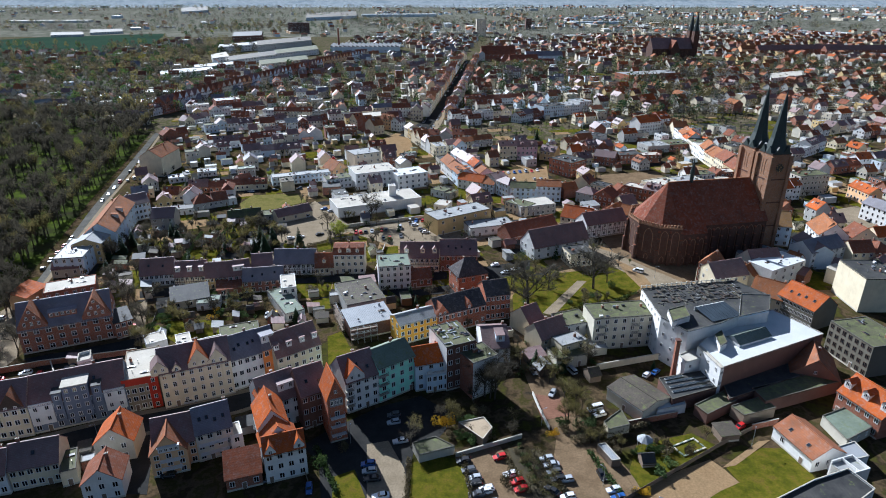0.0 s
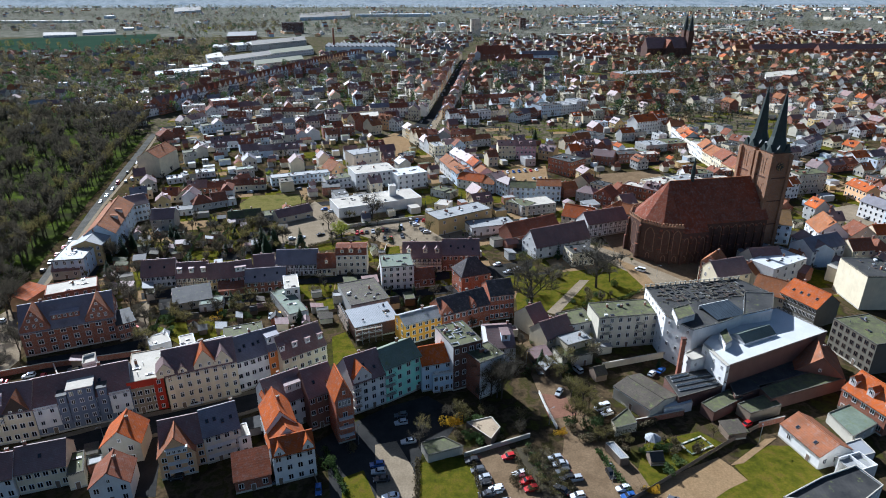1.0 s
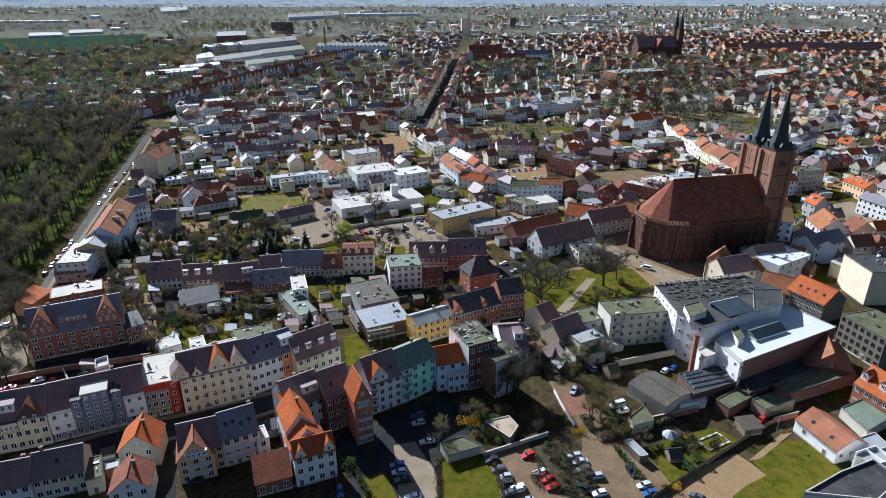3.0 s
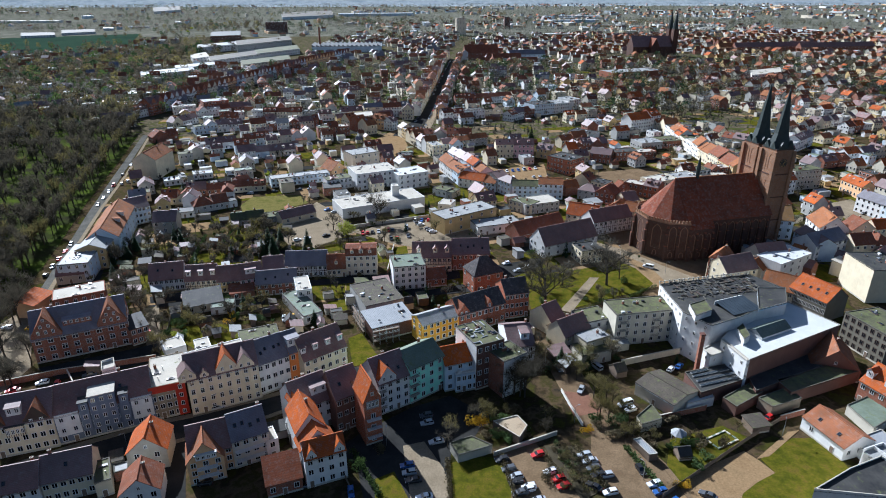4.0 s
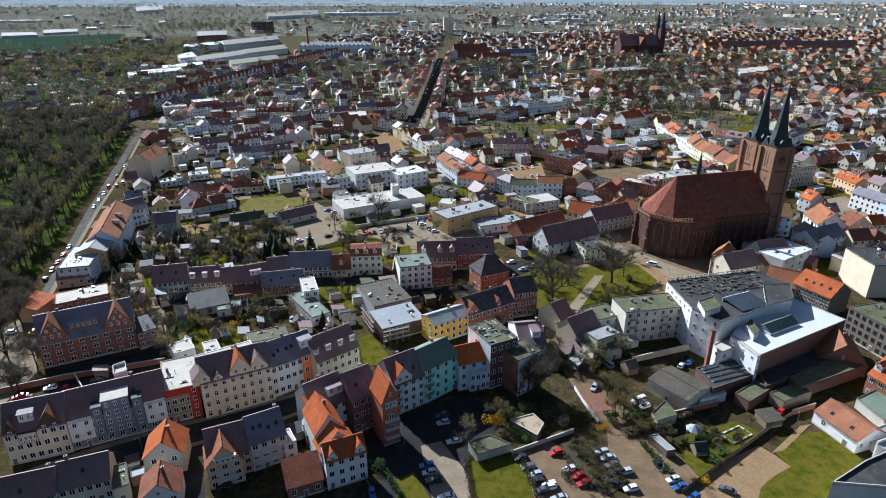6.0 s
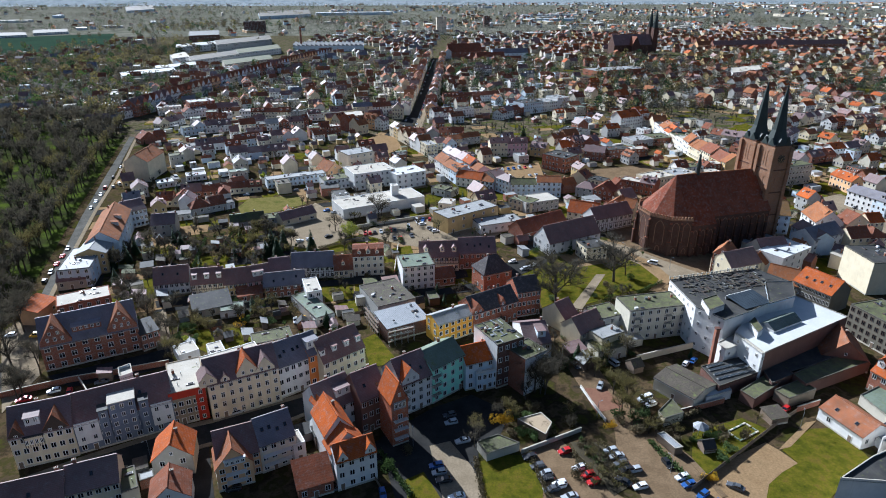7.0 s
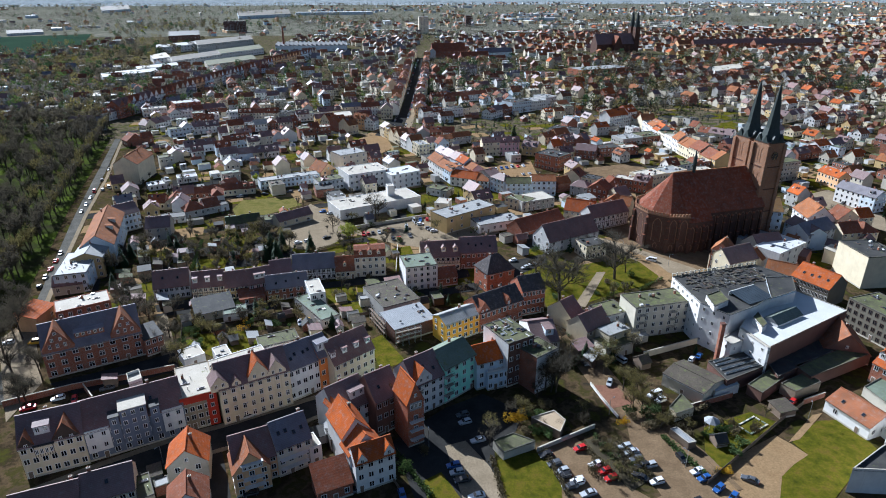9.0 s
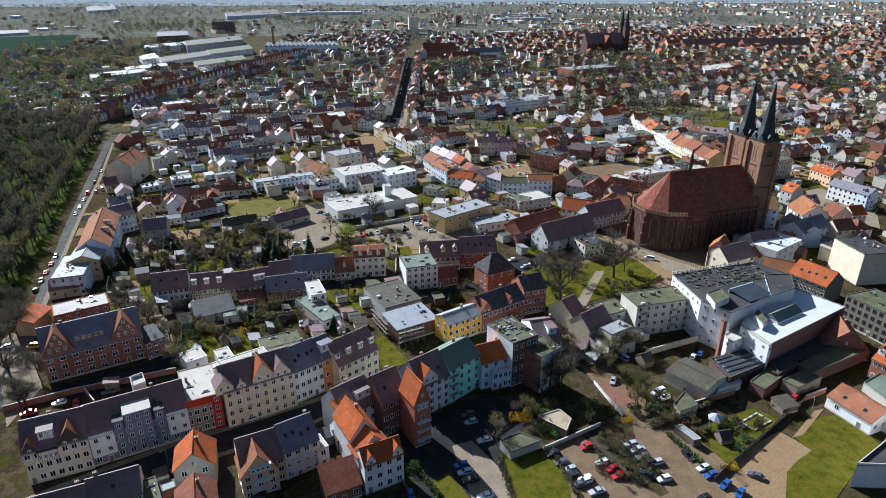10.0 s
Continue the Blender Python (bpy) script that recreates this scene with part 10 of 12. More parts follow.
# planted strip between the parking rows
sheet("ground", [(18.6, 140.6), (27.4, 139.8), (33.2, 124.2), (24.6, 119.6), (20.6, 129.4)], 0.14, "soil", "dark planting bed between the parking rows", "ground")
bed, BED = Geo(), random.Random(6)
for i in range(110):
    v = BED.random()
    x, y, k = 20.2 + 6.0 * BED.random() + 5.5 * v, 139.5 - 17 * v, BED.uniform(0.4, 1.0)
    mat = BED.choice(("brush", "brush", "bushleaf", "bud", "twig"))
    for j in range(34):
        p = Vector((x + BED.gauss(0, 0.45), y + BED.gauss(0, 0.45), 0.15 + k * BED.random()))
        u = Vector((BED.gauss(0, 0.7), BED.gauss(0, 0.7), BED.gauss(0.5, 0.6))).normalized() * 0.34
        w = u.orthogonal().normalized() * 0.07
        bed.poly([p - u, p + w, p + u, p - w], mat)
tagged(part("shrub_bed", bed), "low brown and green shrubs in the planting bed", "shrubs", "", "stuff")
car(-143.0, 177.5, 20, "c_white", "hatch")
car(-137.5, 176.2, 108, "c_red", "hatch")
car(-129.5, 181.5, 18, "c_grey", "saloon")
tree("bare", 16.6, 163.6, 15.5)
# ---- walls, hedges, fences, small buildings in the yards ----
block([(-8.7, 139.6), (-6.6, 134.6), (3.3, 138.2), (-2.3, 142.3)], 2.8, 'stone', 'f_moss', 'low garage with mossy felt roof')
block([(4.6, 148.5), (8.8, 144.0), (11.4, 141.1), (14.5, 146.2), (12.3, 151.0)], 2.8, 'wood', 'deck', 'garden pavilion with pale flat roof')
garden_wall(-158.5, 175.3, -140.5, 182.5, 2.2, 'brick')
garden_wall(-140.5, 182.5, -125.3, 186.4, 2.2, 'brick')
garden_wall(-125.3, 186.4, -110.5, 190.5, 2.2, 'brick')
garden_wall(-137.1, 182.4, -131.3, 175.0, 2.2, 'brick')
garden_wall(53.1, 179.9, 79.5, 187.6, 2.4, 'cream', 'pale rendered yard wall')
garden_wall(29.2, 166.4, 30.1, 158.9, 1.0, 'white', 'low white forecourt wall')
garden_wall(30.1, 158.9, 31.9, 148.7, 1.0, 'white', 'low white forecourt wall')
garden_wall(3.6, 137.0, 23.2, 145.1, 1.4, 'stone', 'low stone car park wall')
fence(45.4, 119.7, 79.5, 141.1, 1.6, 'wood')
fence(79.5, 141.1, 94.9, 149.9, 1.6, 'wood')
hedge(37.1, 143.3, 49.0, 145.7, 2.0, 'brush', 'leafless brown garden hedge')
hedge(49.0, 145.7, 62.4, 150.8, 2.0, 'brush', 'leafless brown garden hedge')
hedge(41.5, 138.7, 46.5, 122.2, 1.6, 'bushleaf')
hedge(17.4, 137.7, 22.5, 122.9, 1.3, 'brush', 'leafless brown garden hedge')
hedge(27.7, 139.5, 31.8, 123.6, 1.3, 'brush', 'leafless brown garden hedge')
hedge(5.6, 137.2, 8.6, 112.0, 1.3, 'brush', 'leafless brown hedge beside the lawn')
hedge(-9.6, 136.4, -9.3, 108.0, 0.9, 'brush', 'low leafless brown hedge')
hedge(-36.4, 140.5, -27.9, 123.2, 1.6, 'bushleaf')
fence(-43.1, 143.2, -35.4, 125.5, 1.5, 'wood')
fence(-112.9, 205.9, -116.8, 223.3, 1.4, 'wood')
fence(-116.8, 223.3, -97.9, 228.0, 1.4, 'wood')
fence(-89.5, 221.9, -75.0, 228.2, 1.4, 'wood')
hedge(-118.2, 293.1, -117.3, 329.5, 1.6, 'bushleaf')
hedge(-105.5, 281.8, -107.2, 326.3, 1.6, 'brush', 'leafless brown garden hedge')
hedge(-125.8, 272.9, -129.9, 309.1, 1.6, 'bushleaf')
fence(-137.7, 276.9, -141.7, 313.8, 1.4, 'wood')
fence(-94.8, 303.2, -92.7, 323.7, 1.4, 'wood')
garden_wall(-54.8, 317.3, -11.0, 332.8, 1.8, 'stone', 'pale wall along the car park')
garden_wall(-31.6, 259.0, -29.6, 290.5, 1.6, 'brick')
hedge(27.1, 214.6, 40.6, 218.5, 1.2, 'bushleaf')
hedge(87.5, 240.2, 72.6, 230.2, 1.4, 'bushleaf')
garden_wall(50.1, 148.8, 72.2, 154.7, 2.0, 'brick')
garden_wall(92.4, 148.6, 101.6, 151.4, 2.0, 'brick')
hedge(-69.6, 290.5, -47.5, 300.6, 1.6, 'brush', 'leafless brown garden hedge')
fence(-53.2, 219.9, -42.1, 223.0, 1.4, 'wood')
scaffold(-40.1, 210.2, 112, 14.0, 7.5)
scaffold(-29.1, 197.8, 20, 10.0, 6.0)
t = thing('chimney_stack', pose(77.4, 174.5, 0), 'square free-standing brick chimney stack', 'chimney')
g = Geo()
g.box(-0.65, 0.65, -0.65, 0.65, -0.3, 15.2, 'brick')
part('shaft', g, t)
g = Geo()
g.box(-0.8, 0.8, -0.8, 0.8, 15.2, 15.7, 'darkbrick')
part('crown', g, t)
block([(78.5, 189.4), (77.3, 181.3), (84.6, 184.9), (85.4, 192.5)], 18.6, 'white', 'f_moss', 'white lift house on the cinema roof', z0=16.4)
block([(91.4, 179.3), (90.5, 172.3), (93.7, 174.7), (94.9, 182.2)], 14.4, 'white', 'f_moss', 'white stair head on the hall roof', z0=11.9)
block([(110.9, 204.3), (102.7, 187.3), (115.5, 192.1), (121.6, 203.7)], 17.0, 'lightblue', 'f_tar', 'raised stage house of the cinema', z0=16.2)
block([(70.2, 167.9), (70.8, 156.7), (87.6, 163.1), (86.9, 172.3)], 5.0, 'darkbrick', 'f_tar', 'low cluttered annexe with dark roof')
ROOF = random.Random(17)
g = Geo()
for i in range(260):
    u, v = ROOF.random(), ROOF.random()
    x, y = 79 + 34 * u, 211 - 14 * v + 5.5 * u
    if y < 197 and x > 88:
        continue
    r, L, w, z = ROOF.choice((0.18, 1.75)) + ROOF.gauss(0, 0.12), ROOF.uniform(0.5, 3.4), ROOF.uniform(0.06, 0.3), ROOF.uniform(0.05, 0.5)
    m = Matrix.Translation((x, y, 16.5)) @ Matrix.Rotation(r, 4, "Z")
    g.box(-L / 2, L / 2, -w, w, 0.0, z, ROOF.choice(('coping', 'f_corr', 'darkmetal', 'f_tar', 'coping', 'timber')), m)
tagged(part('roof_debris', g), 'scattered battens, felt strips and kerbs on the black roof', 'debris', '', 'stuff')
t = thing('roof_lantern', pose(104.0, 181.1, 12.0, 0, 0, 24), 'long glazed gable roof lantern with green patina', 'roof lantern')
g = Geo()
g.box(-7.5, 7.5, -3.0, 3.0, 0, 0.9, 'white')
part('kerb', g, t)
for s in (-1, 1):
    for i in range(12):
        g = Geo()
        q = [(-7.5 + i * 1.25, s * 3.1, 0.9), (-6.32 + i * 1.25, s * 3.1, 0.9), (-6.32 + i * 1.25, 0, 2.9), (-7.5 + i * 1.25, 0, 2.9)]
        g.slab(q if s < 0 else q[::-1], 0.08, 'lanternglass')
        part('pane', g, t)
g = Geo()
for s in (-7.45, 7.4):
    g.solid([(s, -3, 0.9), (s, 3, 0.9), (s, 0, 2.85), (s + 0.05, -3, 0.9), (s + 0.05, 3, 0.9), (s + 0.05, 0, 2.85)], [(0, 2, 1), (3, 4, 5)], 'metal')
part('gable_end', g, t)
t = thing('glass_roof', pose(96.8, 190.5, 16.5, 0, 0, 20), 'sloping dark glazed roof of the cinema', 'glass roof')
for i in range(9):
    g = Geo()
    g.slab([(-6.5 + i * 1.45, -4.5, 0.4), (-5.15 + i * 1.45, -4.5, 0.4), (-5.15 + i * 1.45, 4.5, 1.5), (-6.5 + i * 1.45, 4.5, 1.5)], 0.08, 'f_slateglass')
    part('pane', g, t)
g = Geo()
g.box(-6.5, 6.5, 4.4, 4.6, 0, 1.5, 'white')
part('upstand', g, t)
t = thing('balustrade', pose(75.6, 209.7, 16.75, 0, 0, 10.3), 'pale stone roof balustrade with many posts', 'balustrade')
g = Geo()
g.box(-0.18, 0.18, -0.18, 0.18, 0, 1.2, 'stone')
post_mesh = g.mesh('post')
for i in range(20):
    part('post', post_mesh, t, '', pose(i * 2.06, 0.1, 0))
g = Geo()
g.box(0, 39.2, 0.02, 0.18, 0.75, 0.95, 'stone')
part('rail', g, t)
t = thing('pavilion', pose(58.3, 141.9, 0), 'round garden pavilion with grey tented roof', 'pavilion')
g = Geo()
g.tube((0, 0, 2.1), (0, 0, 3.6), 2.4, 0.1, 'f_zinc', 8)
part('roof', g, t)
for i in range(8):
    g = Geo()
    g.tube((2.0 * math.cos(i * 0.785), 2.0 * math.sin(i * 0.785), -0.1), (2.0 * math.cos(i * 0.785), 2.0 * math.sin(i * 0.785), 2.2), 0.07, 0.07, 'frame', 6)
    part('post', g, t)
house(56.6, 134.6, 4.8, 3.6, 3.5, 2.2, roof='gable', rh=1.4, wall='wood', tiles='f_tar', floors=0, cols=0, label='wooden garden hut with dark roof', chim=0, name='garden_hut', category='shed')
block([(43.9, 139.4), (46.4, 132.9), (48.9, 133.3), (46.3, 140.0)], 2.4, 'wood', 'f_zinc', 'carport with grey sheet roof')
house(83.3, 145.8, 9.0, 5.8, 5.0, 2.6, roof='shed', rh=0.5, wall='wood', tiles='f_corr', floors=0, cols=0, label='garden shed with corrugated roof', chim=0, name='shed', category='shed')
t = thing('garden_bed', pose(70.8, 140.8, 0, 0, 0, 25), 'grassy garden bed inside a pale green and white kerb', 'garden bed')
for k in range(16):
    u, v, turn = [(-3.5 + k * 1.4, -2.2, 0), (-3.5 + (k - 6) * 1.4, 2.2, 0), (-4.0, -1.0 + (k - 12) * 2.0, 90), (4.0, -1.0 + (k - 14) * 2.0, 90)][0 if k < 6 else 1 if k < 12 else 2 if k < 14 else 3]
    g = Geo()
    g.box(-0.7, 0.7, -0.25, 0.25, 0.0, 0.45, 'stone' if k % 2 else 'f_green')
    part('kerb', g, t, '', pose(u, v, 0, 0, 0, turn))
g = Geo()
g.box(-3.7, 3.7, -1.9, 1.9, 0.0, 0.2, 'grass')
part('turf', g, t)
street_lamp(42.6, 126.4)
street_lamp(29.8, 150.6)
street_lamp(89.2, 141.5)
street_lamp(-26.8, 142.4)
street_lamp(27.2, 183.1)
street_lamp(81.1, 271.6)
street_lamp(96.4, 253.2)
street_lamp(-53.3, 170.9)
street_lamp(-100.8, 144.0)
street_lamp(-80.2, 162.0)
hs(-45.7, 230.9, 11, 4.3, 3.8, 3.5, "flat", 1.5, "beige", "f_grey", 1, 0, chim=0)
hs(-33.3, 243.5, 14, 6.5, 5.4, 4.0, "shed", 0.9, "beige", "t_brown", 1, 0, chim=0)
hs(-22.0, 225.7, 18, 4.3, 4.1, 3.3, "gable", 1.6, "stone", "f_tar", 1, 0, chim=0)
hs(-43.9, 239.4, 102, 4.5, 3.3, 2.6, "flat", 1.3, "timber", "f_moss", 1, 0, chim=0)
hs(-42.0, 244.1, 107, 5.1, 5.4, 3.6, "shed", 0.9, "wood", "f_moss", 1, 0, chim=0)
hs(-15.8, 230.1, 102, 6.9, 4.4, 3.2, "flat", 1.7, "timber", "f_moss", 1, 0, chim=0)
hs(-64.3, 209.6, 107, 4.9, 4.4, 2.7, "shed", 0.9, "beige", "t_dark", 1, 0, chim=0)
hs(-50.2, 219.4, 14, 4.7, 2.9, 2.9, "flat", 1.1, "grey", "f_tar", 1, 0, chim=0)
hs(-47.9, 213.9, 12, 4.9, 2.9, 2.4, "shed", 0.9, "beige", "f_corr", 1, 0, chim=0)
hs(-53.0, 222.6, 106, 3.3, 4.6, 2.5, "shed", 0.9, "stone", "t_brown", 1, 0, chim=0)
hs(-55.6, 236.0, 15, 4.4, 2.9, 2.3, "flat", 1.1, "beige", "f_corr", 1, 0, chim=0)
hs(-55.3, 211.3, 103, 4.7, 2.6, 2.7, "gable", 1.0, "grey", "t_dark", 1, 0, chim=0)
hs(-67.5, 213.7, 101, 3.9, 3.7, 2.8, "gable", 1.4, "brick", "f_tar", 1, 0, chim=0)
hs(-154.9, 269.5, 105, 3.9, 5.4, 2.8, "shed", 0.9, "brick", "f_moss", 1, 0, chim=0)
hs(-152.6, 254.4, 105, 6.5, 4.1, 2.6, "flat", 1.6, "wood", "t_brown", 1, 0, chim=0)
hs(-144.3, 240.4, 111, 4.5, 2.9, 3.5, "gable", 1.1, "beige", "t_dark", 1, 0, chim=0)
hs(-128.5, 239.3, 112, 5.9, 3.7, 3.7, "shed", 0.9, "timber", "f_grey", 1, 0, chim=0)
hs(-144.6, 251.8, 22, 6.9, 4.2, 2.8, "flat", 1.6, "stone", "f_corr", 1, 0, chim=0)
hs(-152.1, 264.9, 110, 4.2, 4.8, 2.5, "shed", 0.9, "brick", "f_moss", 1, 0, chim=0)
hs(-139.3, 242.7, 108, 4.9, 4.9, 2.8, "shed", 0.9, "stone", "t_brown", 1, 0, chim=0)
hs(-125.7, 235.0, 112, 4.2, 3.3, 3.2, "flat", 1.3, "beige", "f_moss", 1, 0, chim=0)
hs(-145.3, 269.2, 18, 5.2, 4.5, 3.8, "shed", 0.9, "wood", "f_tar", 1, 0, chim=0)
hs(-128.9, 183.6, 107, 3.1, 4.0, 3.2, "shed", 0.9, "wood", "t_brown", 1, 0, chim=0)
hs(39.4, 289.6, 16, 6.5, 3.5, 2.5, "shed", 0.9, "timber", "f_tar", 1, 0, chim=0)
hs(33.6, 289.3, 21, 6.3, 4.9, 3.1, "gable", 1.9, "brick", "t_brown", 1, 0, chim=0)
hs(31.7, 275.6, 109, 4.9, 3.8, 3.5, "shed", 0.9, "grey", "f_grey", 1, 0, chim=0)
hs(26.6, 292.0, 111, 5.2, 5.3, 3.8, "flat", 2.0, "stone", "f_corr", 1, 0, chim=0)
hs(55.7, 192.3, 105, 6.3, 5.4, 2.9, "shed", 0.9, "beige", "f_grey", 1, 0, chim=0)
hs(54.7, 205.1, 22, 6.0, 5.6, 2.6, "shed", 0.9, "stone", "f_moss", 1, 0, chim=0)
hs(32.4, 185.8, 19, 6.6, 5.2, 3.2, "shed", 0.9, "wood", "t_dark", 1, 0, chim=0)
hs(40.7, 206.4, 18, 6.9, 5.1, 4.0, "gable", 1.9, "wood", "t_dark", 1, 0)
hs(58.5, 208.1, 105, 5.2, 5.6, 4.2, "shed", 0.9, "stone", "f_moss", 1, 0)
hs(34.5, 178.7, 111, 4.7, 5.4, 3.0, "gable", 2.1, "timber", "f_grey", 1, 0, chim=0)
hs(50.5, 175.1, 16, 4.1, 4.7, 2.8, "gable", 1.8, "wood", "f_corr", 1, 0, chim=0)
hs(-58.9, 148.4, 19, 4.7, 3.7, 3.0, "shed", 0.9, "grey", "f_tar", 1, 0, chim=0)
hs(-52.2, 134.3, 113, 3.4, 3.2, 3.6, "flat", 1.2, "brick", "f_corr", 1, 0, chim=0)
hs(-55.3, 149.6, 109, 4.2, 2.5, 3.7, "gable", 1.0, "grey", "f_grey", 1, 0, chim=0)
hs(-53.9, 146.1, 109, 4.7, 2.8, 3.8, "shed", 0.9, "timber", "f_tar", 1, 0, chim=0)
hs(-100.3, 137.0, 22, 3.0, 3.4, 3.7, "shed", 0.9, "stone", "f_corr", 1, 0, chim=0)
hs(-97.7, 133.6, 114, 3.4, 3.6, 3.0, "flat", 1.4, "brick", "f_grey", 1, 0, chim=0)
hs(-105.4, 136.1, 19, 3.3, 3.4, 2.5, "flat", 1.3, "stone", "f_corr", 1, 0, chim=0)
hs(-143.6, 281.3, 106, 3.4, 3.0, 2.8, "shed", 0.9, "stone", "f_corr", 1, 0, chim=0)
hs(-131.1, 277.6, 14, 4.4, 2.7, 2.8, "flat", 1.0, "wood", "f_moss", 1, 0, chim=0)
hs(-109.3, 315.5, 18, 2.8, 2.4, 2.8, "shed", 0.9, "brick", "t_dark", 1, 0, chim=0)
hs(-141.8, 276.9, 104, 3.9, 3.5, 3.0, "shed", 0.9, "timber", "f_corr", 1, 0, chim=0)
hs(-136.5, 285.5, 102, 3.9, 2.2, 2.7, "shed", 0.9, "grey", "t_dark", 1, 0, chim=0)
hs(-95.4, 289.3, 15, 4.3, 3.2, 2.9, "shed", 0.9, "brick", "f_grey", 1, 0, chim=0)
hs(-130.6, 289.4, 13, 2.7, 3.2, 2.9, "shed", 0.9, "wood", "f_tar", 1, 0, chim=0)
hs(-118.1, 321.6, 12, 4.2, 3.2, 2.6, "shed", 0.9, "stone", "t_dark", 1, 0, chim=0)
hs(-97.8, 292.6, 18, 3.9, 3.1, 2.4, "shed", 0.9, "wood", "f_corr", 1, 0, chim=0)
hs(-121.8, 297.0, 106, 3.6, 3.3, 2.6, "shed", 0.9, "brick", "f_grey", 1, 0, chim=0)
hs(-125.7, 328.7, 16, 4.5, 2.6, 2.3, "shed", 0.9, "timber", "f_tar", 1, 0, chim=0)
hs(-134.5, 290.7, 12, 4.3, 2.9, 2.8, "shed", 0.9, "brick", "t_dark", 1, 0, chim=0)
sheet("pavement", [(-136.4, 136.0), (-119.6, 145.7), (-98.1, 156.2), (-88.1, 159.4), (-67.9, 167.7), (-53.7, 173.7), (-52.9, 171.9), (-67.1, 165.9), (-87.4, 157.5), (-97.3, 154.4), (-118.7, 143.9), (-135.4, 134.3)], 0.17, "paving", "raised pavement with kerb", "pavement")
sheet("pavement", [(-52.2, 163.1), (-63.4, 156.4), (-84.4, 147.4), (-99.8, 141.6), (-100.4, 143.1), (-85.0, 148.9), (-64.1, 157.8), (-53.0, 164.5)], 0.17, "paving", "raised pavement with kerb", "pavement")
sheet("pavement", [(52.3, 116.7), (49.4, 131.4), (42.3, 148.7), (38.1, 164.4), (34.8, 193.9), (36.4, 194.1), (39.7, 164.7), (43.8, 149.2), (50.9, 131.9), (53.9, 117.0)], 0.17, "cobble", "raised pavement with kerb", "pavement")
sheet("pavement", [(-72.1, 253.5), (-104.0, 250.7), (-132.7, 240.9), (-133.1, 242.1), (-104.3, 252.0), (-72.2, 254.8)], 0.17, "paving", "raised pavement with kerb", "pavement")
sheet("pavement", [(-252.5, 546.9), (-223.1, 435.4), (-205.9, 358.3), (-188.5, 289.8), (-173.4, 233.5), (-160.4, 188.0), (-162.3, 187.5), (-175.3, 233.0), (-190.4, 289.3), (-207.8, 357.8), (-225.0, 434.9), (-254.4, 546.4)], 0.17, "paving", "raised pavement with kerb", "pavement")
block([(-112.8, 161.0), (-109.7, 162.9), (-112.2, 167.9), (-115.1, 165.9)], 15.0, 'white', 'f_white', 'white roof terrace box with parapet', z0=9.0, up=0.9)
hs(-35.3, 284.9, 103, 3.5, 2.4, 2.9, "shed", 0.9, "grey", "f_corr", 1, 0, chim=0)
hs(-34.9, 281.7, 108, 4.8, 3.8, 2.4, "gable", 1.4, "beige", "f_moss", 1, 0, chim=0)
hs(-40.9, 278.3, 11, 3.4, 3.7, 3.0, "shed", 0.9, "brick", "f_corr", 1, 0, chim=0)
hs(-31.1, 277.7, 14, 3.3, 3.5, 2.8, "flat", 1.3, "wood", "f_tar", 1, 0, chim=0)
hs(-77.6, 228.8, 108, 3.8, 2.7, 2.5, "shed", 0.9, "timber", "f_corr", 1, 0, chim=0)
hs(-93.5, 205.5, 20, 2.8, 2.5, 2.3, "shed", 0.9, "timber", "f_tar", 1, 0, chim=0)
hs(-97.8, 207.3, 105, 3.8, 3.1, 2.3, "gable", 1.2, "wood", "f_corr", 1, 0, chim=0)
hs(-78.4, 221.1, 17, 2.8, 2.4, 2.3, "gable", 0.9, "timber", "f_tar", 1, 0, chim=0)
hs(-82.2, 214.8, 106, 4.0, 2.0, 2.6, "shed", 0.9, "timber", "f_grey", 1, 0, chim=0)
hs(-75.9, 224.0, 22, 3.6, 2.1, 2.4, "gable", 0.8, "timber", "t_brown", 1, 0, chim=0)
hs(15.7, 228.6, 106, 3.7, 3.9, 3.2, "shed", 0.9, "wood", "f_moss", 1, 0, chim=0)
hs(15.2, 232.4, 111, 4.2, 3.6, 2.6, "flat", 1.4, "wood", "f_moss", 1, 0, chim=0)
hs(24.8, 203.2, 14, 3.0, 3.3, 2.8, "flat", 1.3, "stone", "t_brown", 1, 0, chim=0)
tree("bare_bush", -112.4, 195.2, 1.9)
tree("bare", -115.8, 210.9, 7.0)
tree("bare", -121.3, 229.3, 9.8)
tree("bud", -109.9, 192.3, 10.1)
tree("bare_bush", -130.9, 230.9, 2.5)
tree("bare_bush", -119.5, 222.7, 2.7)
tree("bare_bush", -117.2, 202.5, 2.1)
tree("bush", -154.1, 285.1, 1.8)
tree("bare", -140.2, 254.8, 9.1)
tree("conifer", -159.0, 291.3, 9.8)
tree("conifer", -159.1, 280.6, 11.3)
tree("bush", -145.7, 247.8, 2.2)
tree("bare", -154.3, 295.0, 11.9)
tree("bare", -146.3, 243.4, 9.6)
tree("bare", -159.8, 274.0, 10.8)
tree("bare", -162.3, 292.1, 7.6)
tree("conifer", -162.9, 274.1, 9.3)
tree("bare", 32.5, 297.2, 7.7)
tree("bush", 35.2, 312.3, 2.2)
tree("bush", 38.2, 277.6, 2.6)
tree("bud", 37.3, 294.8, 7.6)
tree("bud", 47.6, 313.5, 6.9)
tree("bush", 30.2, 294.1, 3.1)
tree("bud", 26.4, 182.0, 9.2)
tree("bush", 30.8, 182.1, 1.8)
tree("bare", 27.4, 194.4, 5.9)
tree("bush", 31.5, 196.7, 2.1)
tree("bare", 30.3, 176.9, 5.1)
